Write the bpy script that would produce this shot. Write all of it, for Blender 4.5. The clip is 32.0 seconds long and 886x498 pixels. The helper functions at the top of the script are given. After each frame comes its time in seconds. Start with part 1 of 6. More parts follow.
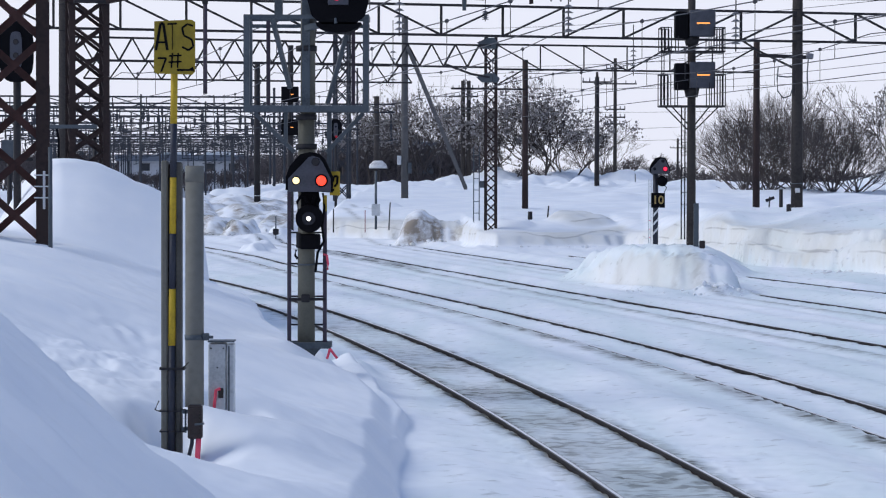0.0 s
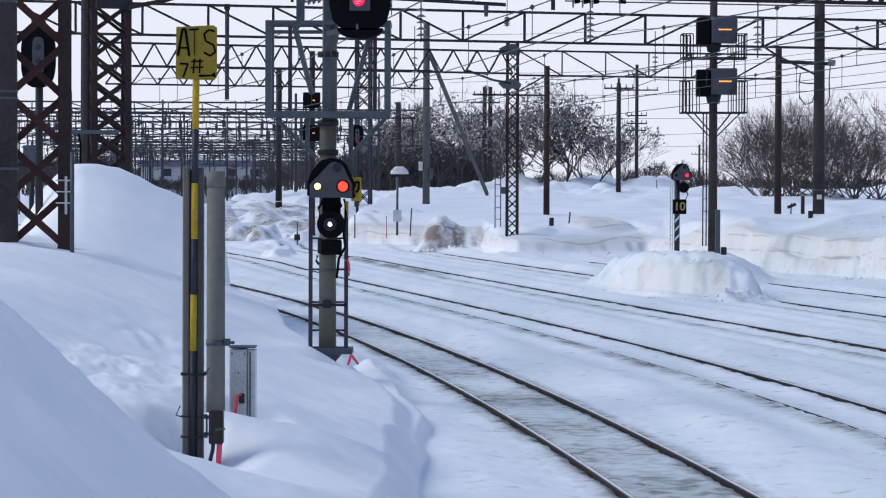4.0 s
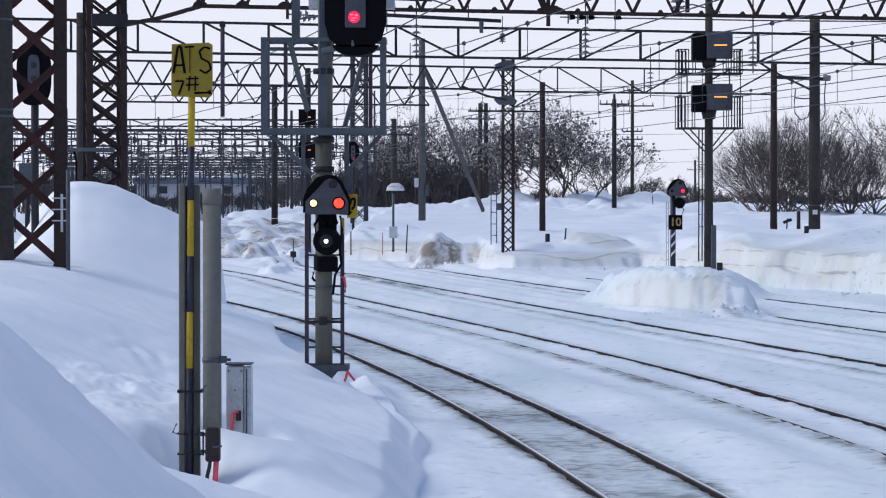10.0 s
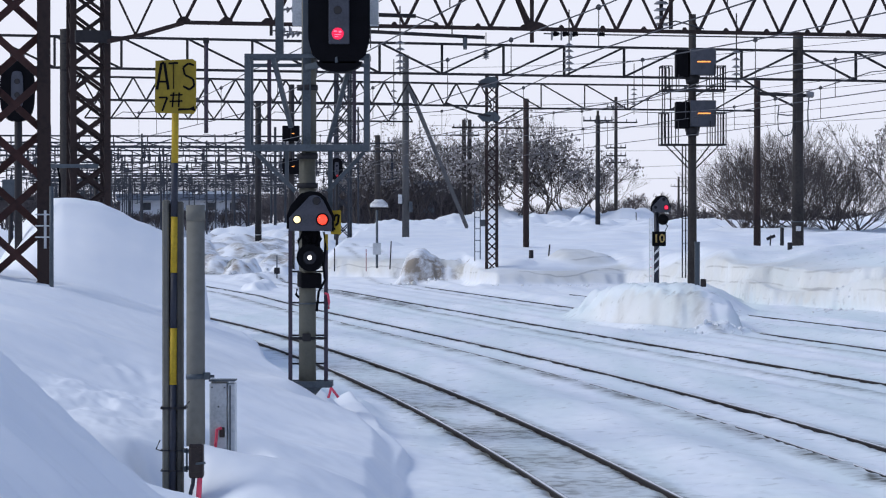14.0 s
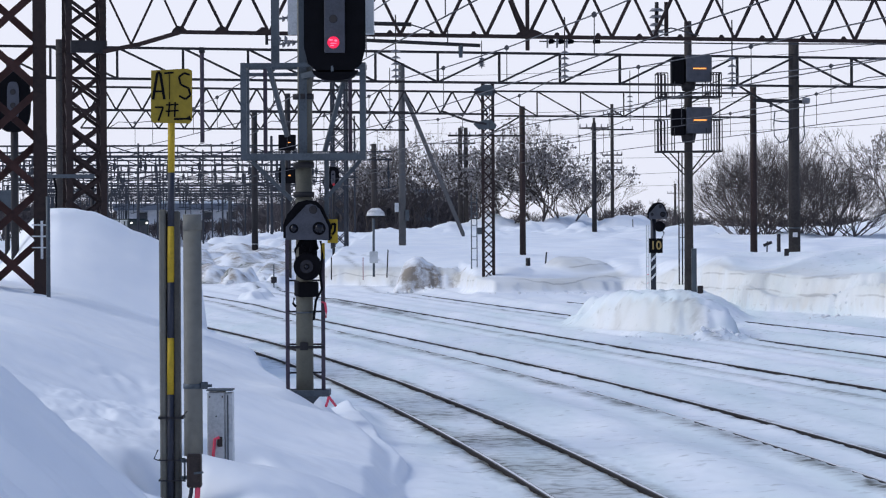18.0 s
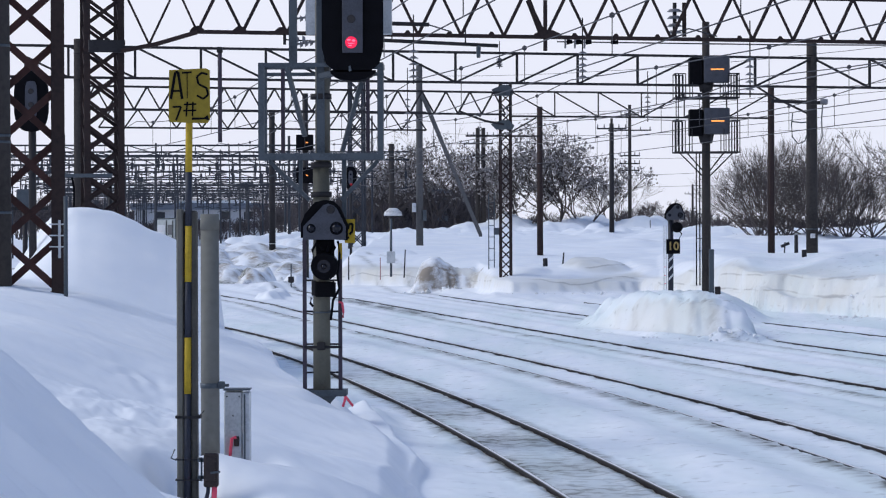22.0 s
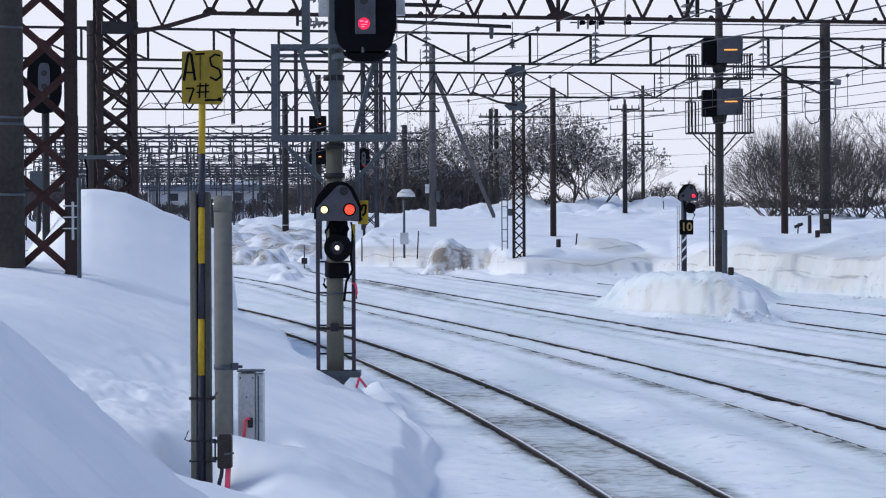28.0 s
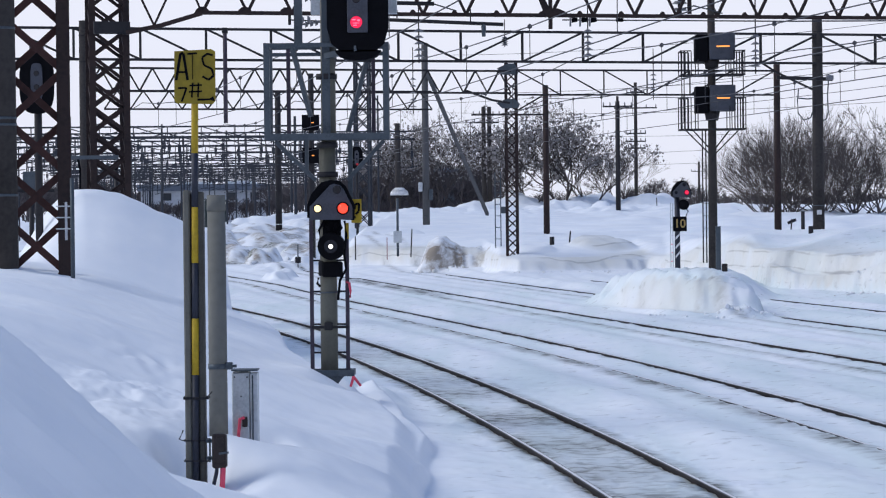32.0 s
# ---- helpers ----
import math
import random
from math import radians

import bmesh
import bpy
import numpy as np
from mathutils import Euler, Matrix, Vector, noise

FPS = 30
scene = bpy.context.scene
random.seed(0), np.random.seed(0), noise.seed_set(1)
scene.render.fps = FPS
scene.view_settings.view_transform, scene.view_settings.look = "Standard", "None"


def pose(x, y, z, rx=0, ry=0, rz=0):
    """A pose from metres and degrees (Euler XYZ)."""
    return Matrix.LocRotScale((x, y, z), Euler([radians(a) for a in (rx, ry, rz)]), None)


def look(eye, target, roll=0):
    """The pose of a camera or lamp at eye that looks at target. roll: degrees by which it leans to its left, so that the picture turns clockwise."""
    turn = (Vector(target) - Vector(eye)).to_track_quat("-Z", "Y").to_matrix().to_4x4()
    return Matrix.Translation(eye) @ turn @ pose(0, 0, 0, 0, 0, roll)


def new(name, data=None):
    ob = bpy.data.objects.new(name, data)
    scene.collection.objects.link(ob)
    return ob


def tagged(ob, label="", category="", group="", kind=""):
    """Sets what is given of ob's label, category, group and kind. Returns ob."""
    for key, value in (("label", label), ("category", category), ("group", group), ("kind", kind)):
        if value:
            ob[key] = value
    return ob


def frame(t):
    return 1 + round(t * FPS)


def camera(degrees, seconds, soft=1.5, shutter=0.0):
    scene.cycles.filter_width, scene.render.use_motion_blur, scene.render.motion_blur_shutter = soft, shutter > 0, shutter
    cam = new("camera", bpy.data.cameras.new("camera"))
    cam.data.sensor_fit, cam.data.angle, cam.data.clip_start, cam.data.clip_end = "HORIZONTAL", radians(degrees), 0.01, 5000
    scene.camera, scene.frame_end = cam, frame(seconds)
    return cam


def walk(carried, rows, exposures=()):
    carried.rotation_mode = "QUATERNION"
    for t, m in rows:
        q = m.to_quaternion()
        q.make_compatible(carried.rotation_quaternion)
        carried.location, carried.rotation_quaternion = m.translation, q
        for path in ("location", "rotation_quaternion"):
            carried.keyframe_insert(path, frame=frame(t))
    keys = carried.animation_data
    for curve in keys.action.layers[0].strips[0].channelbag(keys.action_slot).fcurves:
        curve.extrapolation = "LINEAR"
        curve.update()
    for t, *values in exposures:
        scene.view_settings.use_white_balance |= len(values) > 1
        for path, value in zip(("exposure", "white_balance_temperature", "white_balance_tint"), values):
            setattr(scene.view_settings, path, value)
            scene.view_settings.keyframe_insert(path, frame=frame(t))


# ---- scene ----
EYE = (0.0, 0.0, 2.67)
EXPO = 0.0
cam = camera(17.15, 32.0, soft=1.15)
# seconds, aim at 100 m ahead (across, height), lean
WALK = (
    (0, 0.038, 0.504, 0.09),
    (0.5, 0.005, 0.513, 0.11),
    (1, -0.078, 0.574, 0.15),
    (1.5, -0.259, 0.664, 0.17),
    (2, -0.432, 0.720, 0.13),
    (2.5, -0.576, 0.790, 0.13),
    (3, -0.608, 0.781, 0.12),
    (3.5, -0.600, 0.748, 0.17),
    (5.5, -0.995, 0.620, 0.19),
    (6, -0.999, 0.659, 0.16),
    (6.5, -0.933, 0.728, 0.06),
    (7, -0.907, 0.796, 0.01),
    (7.5, -0.849, 0.912, 0.00),
    (8, -0.823, 1.059, 0.01),
    (8.5, -0.760, 1.149, 0.02),
    (9, -0.672, 1.236, 0.04),
    (9.5, -0.608, 1.250, 0.09),
    (10, -0.556, 1.265, 0.00),
    (10.5, -0.497, 1.353, 0.00),
    (11, -0.433, 1.471, 0.00),
    (11.5, -0.322, 1.647, 0.00),
    (12, -0.185, 1.828, -0.03),
    (12.5, -0.087, 1.975, -0.02),
    (13, -0.029, 2.001, 0.00),
    (13.5, -0.029, 1.941, 0.00),
    (14, -0.000, 1.824, 0.00),
    (14.5, 0.117, 1.706, 0.00),
    (16.5, 0.218, 1.871, -0.17),
    (17, 0.150, 1.976, -0.23),
    (17.5, 0.121, 2.029, -0.24),
    (18, 0.109, 2.102, -0.32),
    (18.5, 0.018, 2.142, -0.29),
    (19, -0.164, 2.186, -0.28),
    (19.5, -0.440, 2.200, -0.26),
    (20, -0.630, 2.156, -0.20),
    (20.5, -0.666, 2.148, -0.23),
    (21, -0.591, 2.126, -0.19),
    (21.5, -0.482, 2.099, -0.21),
    (22, -0.479, 2.111, -0.18),
    (22.5, -0.513, 2.126, -0.20),
    (23, -0.597, 2.097, -0.21),
    (23.5, -0.714, 2.030, -0.23),
    (24, -0.837, 1.859, -0.23),
    (24.5, -0.921, 1.647, -0.16),
    (25, -0.938, 1.464, -0.11),
    (25.5, -0.928, 1.372, -0.08),
    (27.5, -0.793, 1.533, -0.25),
    (28, -0.931, 1.470, -0.27),
    (28.5, -1.046, 1.406, -0.27),
    (29, -1.103, 1.390, -0.24),
    (29.5, -1.102, 1.412, -0.26),
    (30, -1.094, 1.436, -0.34),
    (30.5, -1.062, 1.365, -0.38),
    (31, -0.994, 1.317, -0.44),
    (31.5, -0.849, 1.335, -0.47),
    (32, -0.712, 1.404, -0.61),
)
walk(cam, [(t, look(EYE, (ax, 100.0, az), lean)) for t, ax, az, lean in WALK], [(0, EXPO), (32.0, EXPO)])

# ---- light: overcast winter sky, weak broad sun ----
SUN_EL, SUN_AZ = radians(43.0), radians(273)
world = bpy.data.worlds.new("overcast")
scene.world = world
world.use_nodes = True
wn, wl = world.node_tree.nodes, world.node_tree.links
wn.clear()
sky = wn.new("ShaderNodeTexSky")
sky.sky_type, sky.sun_disc, sky.sun_elevation, sky.sun_rotation = "NISHITA", False, SUN_EL, SUN_AZ
sky.air_density, sky.dust_density = 1.0, 4.0
sky_bg, cloud_bg, sky_add, sky_out = wn.new("ShaderNodeBackground"), wn.new("ShaderNodeBackground"), wn.new("ShaderNodeAddShader"), wn.new("ShaderNodeOutputWorld")
sky_bg.inputs["Strength"].default_value = 0.012
# high haze: pale at the horizon, thinner and bluer overhead
cloud_map, cloud_sep, cloud_ramp = wn.new("ShaderNodeTexCoord"), wn.new("ShaderNodeSeparateXYZ"), wn.new("ShaderNodeValToRGB")
cloud_noise, cloud_mix = wn.new("ShaderNodeTexNoise"), wn.new("ShaderNodeMath")
cloud_noise.inputs["Scale"].default_value, cloud_noise.inputs["Detail"].default_value = 3.0, 5.0
cloud_mix.operation = "MULTIPLY_ADD"
cloud_mix.inputs[1].default_value = 0.06
steps = cloud_ramp.color_ramp.elements
steps[0].position, steps[0].color = 0.0, (0.805, 0.83, 0.955, 1)
steps[1].position, steps[1].color = 1.0, (0.095, 0.178, 0.38, 1)
for position, colour in ((0.16, (0.795, 0.82, 0.95)), (0.35, (0.29, 0.38, 0.59)), (0.6, (0.125, 0.215, 0.435))):
    steps.new(position).color = (*colour, 1)
wl.new(cloud_map.outputs["Generated"], cloud_noise.inputs["Vector"])
wl.new(cloud_map.outputs["Generated"], cloud_sep.inputs[0])
wl.new(cloud_noise.outputs["Fac"], cloud_mix.inputs[0])
wl.new(cloud_sep.outputs["Z"], cloud_mix.inputs[2])
wl.new(cloud_mix.outputs[0], cloud_ramp.inputs["Fac"])
wl.new(cloud_ramp.outputs["Color"], cloud_bg.inputs["Color"])
cloud_bg.inputs["Strength"].default_value = 1.0
wl.new(sky.outputs["Color"], sky_bg.inputs["Color"])
wl.new(sky_bg.outputs[0], sky_add.inputs[0])
wl.new(cloud_bg.outputs[0], sky_add.inputs[1])
wl.new(sky_add.outputs[0], sky_out.inputs["Surface"])
sun_data = bpy.data.lights.new("sun", "SUN")
sun_data.energy, sun_data.angle, sun_data.color = 1.68, radians(36), (0.97, 0.985, 0.99)
sun = new("sun", sun_data)
sun.matrix_world = look((-90, 5, 84), (0, 0, 0))


# ---- materials ----
def material(name, base, rough=0.6, metal=0.0, dark=None, grain=30.0, stain=3.0, bump=0.15, amount=0.5, spec=0.3):
    """Base colour broken by fine grain and by larger stains towards a second colour."""
    m = bpy.data.materials.new(name)
    m.use_nodes = True
    n, l = m.node_tree.nodes, m.node_tree.links
    b = n["Principled BSDF"]
    dark = dark or tuple(c * 0.55 for c in base)
    tc = n.new("ShaderNodeTexCoord")
    big, fine = n.new("ShaderNodeTexNoise"), n.new("ShaderNodeTexNoise")
    big.inputs["Scale"].default_value, big.inputs["Detail"].default_value = stain, 4
    fine.inputs["Scale"].default_value, fine.inputs["Detail"].default_value = grain, 3
    for t in (big, fine):
        l.new(tc.outputs["Object"], t.inputs["Vector"])
    both = n.new("ShaderNodeMath")
    both.operation = "MULTIPLY_ADD"
    both.inputs[1].default_value = 0.45
    l.new(fine.outputs["Fac"], both.inputs[0])
    half = n.new("ShaderNodeMath")
    half.operation = "MULTIPLY"
    half.inputs[1].default_value = 0.6
    l.new(big.outputs["Fac"], half.inputs[0])
    l.new(half.outputs[0], both.inputs[2])
    ramp = n.new("ShaderNodeValToRGB")
    ramp.color_ramp.elements[0].position, ramp.color_ramp.elements[0].color = 0.5 - 0.3 * amount, (*dark, 1)
    ramp.color_ramp.elements[1].position, ramp.color_ramp.elements[1].color = 0.5 + 0.12 * amount, (*base, 1)
    l.new(both.outputs[0], ramp.inputs["Fac"])
    l.new(ramp.outputs["Color"], b.inputs["Base Color"])
    b.inputs["Roughness"].default_value, b.inputs["Metallic"].default_value = rough, metal
    b.inputs["Specular IOR Level"].default_value = spec
    bp = n.new("ShaderNodeBump")
    bp.inputs["Strength"].default_value, bp.inputs["Distance"].default_value = bump, 0.01
    l.new(fine.outputs["Fac"], bp.inputs["Height"])
    l.new(bp.outputs["Normal"], b.inputs["Normal"])
    return m


def glow(name, colour, strength):
    m = bpy.data.materials.new(name)
    m.use_nodes = True
    b = m.node_tree.nodes["Principled BSDF"]
    b.inputs["Base Color"].default_value = (*[c * 0.4 for c in colour], 1)
    b.inputs["Emission Color"].default_value = (*colour, 1)
    b.inputs["Emission Strength"].default_value = strength
    b.inputs["Roughness"].default_value = 0.2
    return m


def snow_material():
    m = bpy.data.materials.new("snow")
    m.use_nodes = True
    n, l = m.node_tree.nodes, m.node_tree.links
    b = n["Principled BSDF"]
    tc = n.new("ShaderNodeTexCoord")
    soil_and_shade = n.new("ShaderNodeAttribute")
    soil_and_shade.attribute_name = "soil_and_shade"
    sep = n.new("ShaderNodeSeparateColor")
    l.new(soil_and_shade.outputs["Color"], sep.inputs["Color"])
    noises = []
    for scale, detail in ((0.7, 4), (6.0, 2), (30.0, 2)):
        t = n.new("ShaderNodeTexNoise")
        t.inputs["Scale"].default_value, t.inputs["Detail"].default_value = scale, detail
        l.new(tc.outputs["Object"], t.inputs["Vector"])
        noises.append(t)
    # streaks of thin dirt that lie along the sleepers
    stretch = n.new("ShaderNodeMapping")
    stretch.inputs["Scale"].default_value = (3.6, 5.0, 3.0)
    streak = n.new("ShaderNodeTexNoise")
    streak.inputs["Scale"].default_value, streak.inputs["Detail"].default_value = 1.0, 7
    l.new(tc.outputs["Object"], stretch.inputs["Vector"])
    l.new(stretch.outputs["Vector"], streak.inputs["Vector"])

    def mix(fac, c1, c2):
        x = n.new("ShaderNodeMix")
        x.data_type = "RGBA"
        for value, socket in ((fac, x.inputs[0]), (c1, x.inputs[6]), (c2, x.inputs[7])):
            if isinstance(value, tuple):
                socket.default_value = (*value, 1)
            else:
                l.new(value, socket)
        return x.outputs[2]

    def ramp(value, lo, hi):
        r = n.new("ShaderNodeMapRange")
        r.inputs["From Min"].default_value, r.inputs["From Max"].default_value = lo, hi
        l.new(value, r.inputs["Value"])
        return r.outputs["Result"]

    def times(a, c):
        x = n.new("ShaderNodeMath")
        x.operation = "MULTIPLY"
        l.new(a, x.inputs[0])
        if isinstance(c, float):
            x.inputs[1].default_value = c
        else:
            l.new(c, x.inputs[1])
        return x.outputs[0]

    white = mix(ramp(noises[0].outputs["Fac"], 0.35, 0.65), (0.85, 0.87, 0.91), (0.93, 0.935, 0.95))
    # damp, slightly green-grey strips of packed snow along the tracks
    along = n.new("ShaderNodeMapping")
    along.inputs["Scale"].default_value = (0.9, 0.07, 1.0)
    along.inputs["Rotation"].default_value = (0, 0, radians(-8))
    damp = n.new("ShaderNodeTexNoise")
    damp.inputs["Scale"].default_value, damp.inputs["Detail"].default_value = 1.0, 6
    l.new(tc.outputs["Object"], along.inputs["Vector"])
    l.new(along.outputs["Vector"], damp.inputs["Vector"])
    white = mix(times(times(ramp(damp.outputs["Fac"], 0.36, 0.64), 0.95), soil_and_shade.outputs["Alpha"]), white, (0.74, 0.81, 0.82))
    dash = n.new("ShaderNodeMath")
    dash.operation = "MULTIPLY_ADD"
    dash.inputs[1].default_value, dash.inputs[2].default_value = 0.55, 0.45
    l.new(ramp(streak.outputs["Fac"], 0.48, 0.61), dash.inputs[0])
    grey = mix(times(sep.outputs["Red"], dash.outputs[0]), white, (0.15, 0.152, 0.135))
    # scattered specks of soot
    fleck = n.new("ShaderNodeTexNoise")
    fleck.inputs["Scale"].default_value, fleck.inputs["Detail"].default_value = 3.6, 3
    l.new(tc.outputs["Object"], fleck.inputs["Vector"])
    grey = mix(times(times(ramp(fleck.outputs["Fac"], 0.61, 0.74), 0.5), soil_and_shade.outputs["Alpha"]), grey, (0.30, 0.31, 0.30))
    dirt = n.new("ShaderNodeTexNoise")
    dirt.inputs["Scale"].default_value, dirt.inputs["Detail"].default_value, dirt.inputs["Roughness"].default_value = 1.7, 8, 0.68
    l.new(tc.outputs["Object"], dirt.inputs["Vector"])
    brown = mix(times(sep.outputs["Green"], ramp(dirt.outputs["Fac"], 0.34, 0.60)), grey, (0.31, 0.265, 0.22))
    cream = mix(times(sep.outputs["Blue"], ramp(noises[0].outputs["Fac"], -0.1, 0.7)), brown, (0.70, 0.685, 0.64))
    # thin grey lines at wavy levels across the cut faces
    lift = n.new("ShaderNodeMapping")
    lift.inputs["Scale"].default_value = (0.5, 0.12, 0.05)
    layer = n.new("ShaderNodeTexNoise")
    layer.inputs["Scale"].default_value, layer.inputs["Detail"].default_value = 1.0, 3.5
    l.new(tc.outputs["Object"], lift.inputs["Vector"])
    l.new(lift.outputs["Vector"], layer.inputs["Vector"])
    place = n.new("ShaderNodeSeparateXYZ")
    l.new(tc.outputs["Object"], place.inputs[0])
    level = n.new("ShaderNodeMath")
    level.operation = "MULTIPLY_ADD"
    level.inputs[1].default_value = 0.75
    l.new(layer.outputs["Fac"], level.inputs[0])
    l.new(place.outputs["Z"], level.inputs[2])
    turns = n.new("ShaderNodeMath")
    turns.operation = "PINGPONG"
    turns.inputs[1].default_value = 0.26
    l.new(level.outputs[0], turns.inputs[0])
    line = ramp(turns.outputs[0], 0.040, 0.012)
    patchy = ramp(noises[0].outputs["Fac"], 0.22, 0.5)
    layered = mix(times(times(times(ramp(sep.outputs["Blue"], 0.7, 0.9), line), patchy), 0.7), cream, (0.44, 0.43, 0.41))
    l.new(layered, b.inputs["Base Color"])
    b.inputs["Roughness"].default_value = 0.75
    b.inputs["Specular IOR Level"].default_value = 0.25
    b.inputs["Subsurface Weight"].default_value = 0.0
    height = n.new("ShaderNodeMath")
    height.operation = "MULTIPLY_ADD"
    height.inputs[1].default_value = 0.04
    l.new(noises[1].outputs["Fac"], height.inputs[0])
    l.new(noises[0].outputs["Fac"], height.inputs[2])
    crust = n.new("ShaderNodeTexNoise")
    crust.inputs["Scale"].default_value, crust.inputs["Detail"].default_value, crust.inputs["Roughness"].default_value = 9.0, 5, 0.6
    l.new(tc.outputs["Object"], crust.inputs["Vector"])
    with_crust = n.new("ShaderNodeMath")
    with_crust.operation = "MULTIPLY_ADD"
    with_crust.inputs[1].default_value = 0.03
    l.new(crust.outputs["Fac"], with_crust.inputs[0])
    l.new(height.outputs[0], with_crust.inputs[2])
    bp = n.new("ShaderNodeBump")
    bp.inputs["Strength"].default_value, bp.inputs["Distance"].default_value = 0.6, 0.06
    l.new(with_crust.outputs[0], bp.inputs["Height"])
    l.new(bp.outputs["Normal"], b.inputs["Normal"])
    return m


SNOW = snow_material()
RUST_STEEL = material("rusty_lattice_steel", (0.042, 0.027, 0.025), 0.75, 0.2, (0.018, 0.014, 0.015), 14, 1.2)
RUST_RED = material("red_brown_rusty_bar", (0.075, 0.034, 0.03), 0.8, 0.1, (0.022, 0.015, 0.015), 10, 0.9, 0.2, 0.9)
DARK_STEEL = material("dark_weathered_steel", (0.033, 0.031, 0.034), 0.65, 0.3, (0.017, 0.016, 0.018), 14, 1.0)
FAR_STEEL = material("grey_far_steel", (0.045, 0.05, 0.062), 0.7, 0.2, (0.03, 0.033, 0.042), 8, 0.5)
GALV = material("galvanised_grey_steel", (0.088, 0.105, 0.122), 0.55, 0.3, (0.055, 0.066, 0.078), 40, 3)
CONCRETE = material("weathered_concrete", (0.18, 0.178, 0.16), 0.9, 0.0, (0.125, 0.123, 0.11), 14, 2.0, 0.15, 0.8)
POLE_GREY = material("grey_concrete_pole", (0.105, 0.105, 0.108), 0.9, 0.0, (0.075, 0.075, 0.078), 12, 1.0, 0.15, 0.8, 0.15)
DARK_CONCRETE = material("sooty_concrete", (0.056, 0.050, 0.048), 0.9, 0.0, (0.028, 0.026, 0.026), 12, 1.0, 0.2, 0.7, 0.15)
OLD_POST = material("grey_green_weathered_post", (0.155, 0.15, 0.13), 0.85, 0.0, (0.10, 0.095, 0.08), 50, 6, 0.4, 1.0)
POST_GREEN = material("olive_grey_signal_post", (0.135, 0.133, 0.108), 0.6, 0.1, (0.095, 0.09, 0.072), 40, 4, 0.2, 0.9)
POST_DARK = material("dark_weathered_post", (0.085, 0.08, 0.07), 0.85, 0.0, (0.04, 0.037, 0.034), 50, 6, 0.4, 1.0)
YELLOW = material("faded_yellow_paint", (0.47, 0.32, 0.022), 0.6, 0.0, (0.30, 0.20, 0.016), 50, 7, 0.1, 0.7)
BLACK = material("black_paint", (0.007, 0.007, 0.009), 0.75, 0.0, (0.005, 0.005, 0.006), 50, 5, spec=0.05)
FACE_GREY = material("grey_signal_face", (0.066, 0.07, 0.088), 0.55, 0.0, (0.045, 0.047, 0.058), 50, 5)
BLUE_BLACK = material("blue_black_stripe_paint", (0.03, 0.034, 0.05), 0.5, 0.0, (0.02, 0.021, 0.03), 60, 8)
BOX_GREY = material("pale_grey_cabinet_paint", (0.56, 0.58, 0.60), 0.45, 0.0, (0.36, 0.38, 0.40), 40, 4, 0.05, 0.6)
BROWN_BOX = material("dark_brown_box_paint", (0.036, 0.025, 0.023), 0.42, 0.0, (0.02, 0.015, 0.014), 50, 9)
PURPLE_BROWN = material("purple_brown_ladder_paint", (0.07, 0.055, 0.075), 0.6, 0.2, (0.04, 0.032, 0.045), 40, 5)
RAIL_SIDE = material("rusty_rail_side", (0.026, 0.021, 0.02), 0.85, 0.1, (0.014, 0.012, 0.012), 30, 3)
# polished running band; the sky's sheen is put into its pale base colour
RAIL_HEAD = material("polished_rail_painted_sheen", (0.84, 0.82, 0.81), 0.42, 0.1, (0.70, 0.68, 0.67), 25, 2, 0.02, 0.5, 0.6)
RAIL_SHOULDER = material("worn_brown_rail_shoulder", (0.10, 0.088, 0.085), 0.5, 0.2, (0.05, 0.043, 0.042), 25, 2)
PINK = material("pink_marker_tape", (0.85, 0.10, 0.16), 0.6, 0.0, (0.7, 0.08, 0.13), 40, 9)
DULL_PINK = material("faded_red_paint", (0.38, 0.16, 0.16), 0.7, 0.0, (0.25, 0.1, 0.1), 40, 9)
PORCELAIN = material("grey_porcelain", (0.20, 0.20, 0.22), 0.3, 0.0, (0.13, 0.13, 0.14), 30, 5)
WIRE = material("dark_copper_wire", (0.07, 0.07, 0.08), 0.6, 0.4, (0.05, 0.05, 0.055), 20, 2)
BARK = material("grey_brown_bark", (0.085, 0.072, 0.068), 0.9, 0.0, (0.045, 0.038, 0.036), 30, 3)
BUSH_BARK = material("grey_brown_twigs", (0.125, 0.108, 0.104), 0.9, 0.0, (0.075, 0.064, 0.062), 30, 3)
LEAF = material("withered_brown_leaves", (0.27, 0.255, 0.255), 0.9, 0.0, (0.13, 0.12, 0.12), 20, 3)
THICKET = material("bare_thicket_twigs", (0.10, 0.088, 0.092), 0.95, 0.0, (0.06, 0.053, 0.056), 6, 0.6)
WALL_WHITE = material("pale_house_wall", (0.50, 0.52, 0.56), 0.8, 0.0, (0.40, 0.42, 0.46), 3, 0.3)
ROOF_BLUE = material("grey_blue_roof", (0.14, 0.165, 0.21), 0.7, 0.0, (0.10, 0.12, 0.155), 3, 0.3)
GLASS_DARK = material("dark_window_glass", (0.05, 0.055, 0.065), 0.15, 0.0, (0.04, 0.045, 0.05), 3, 0.3)
TRAIN_DARK = material("dark_green_train_front", (0.02, 0.032, 0.034), 0.4, 0.0, (0.014, 0.02, 0.022), 5, 0.6)
TRAIN_GREY = material("pale_grey_train_side", (0.34, 0.37, 0.38), 0.45, 0.1, (0.25, 0.27, 0.28), 5, 0.6)
LENS_DARK = material("unlit_lens", (0.012, 0.013, 0.02), 0.08)
WHITE_BAND = material("white_band_paint", (0.72, 0.72, 0.72), 0.6)
RED_GLOW = glow("red_signal_light", (1.0, 0.012, 0.085), 0.85)
RED_CORE_GLOW = glow("bright_red_facet", (1.0, 0.16, 0.30), 1.15)
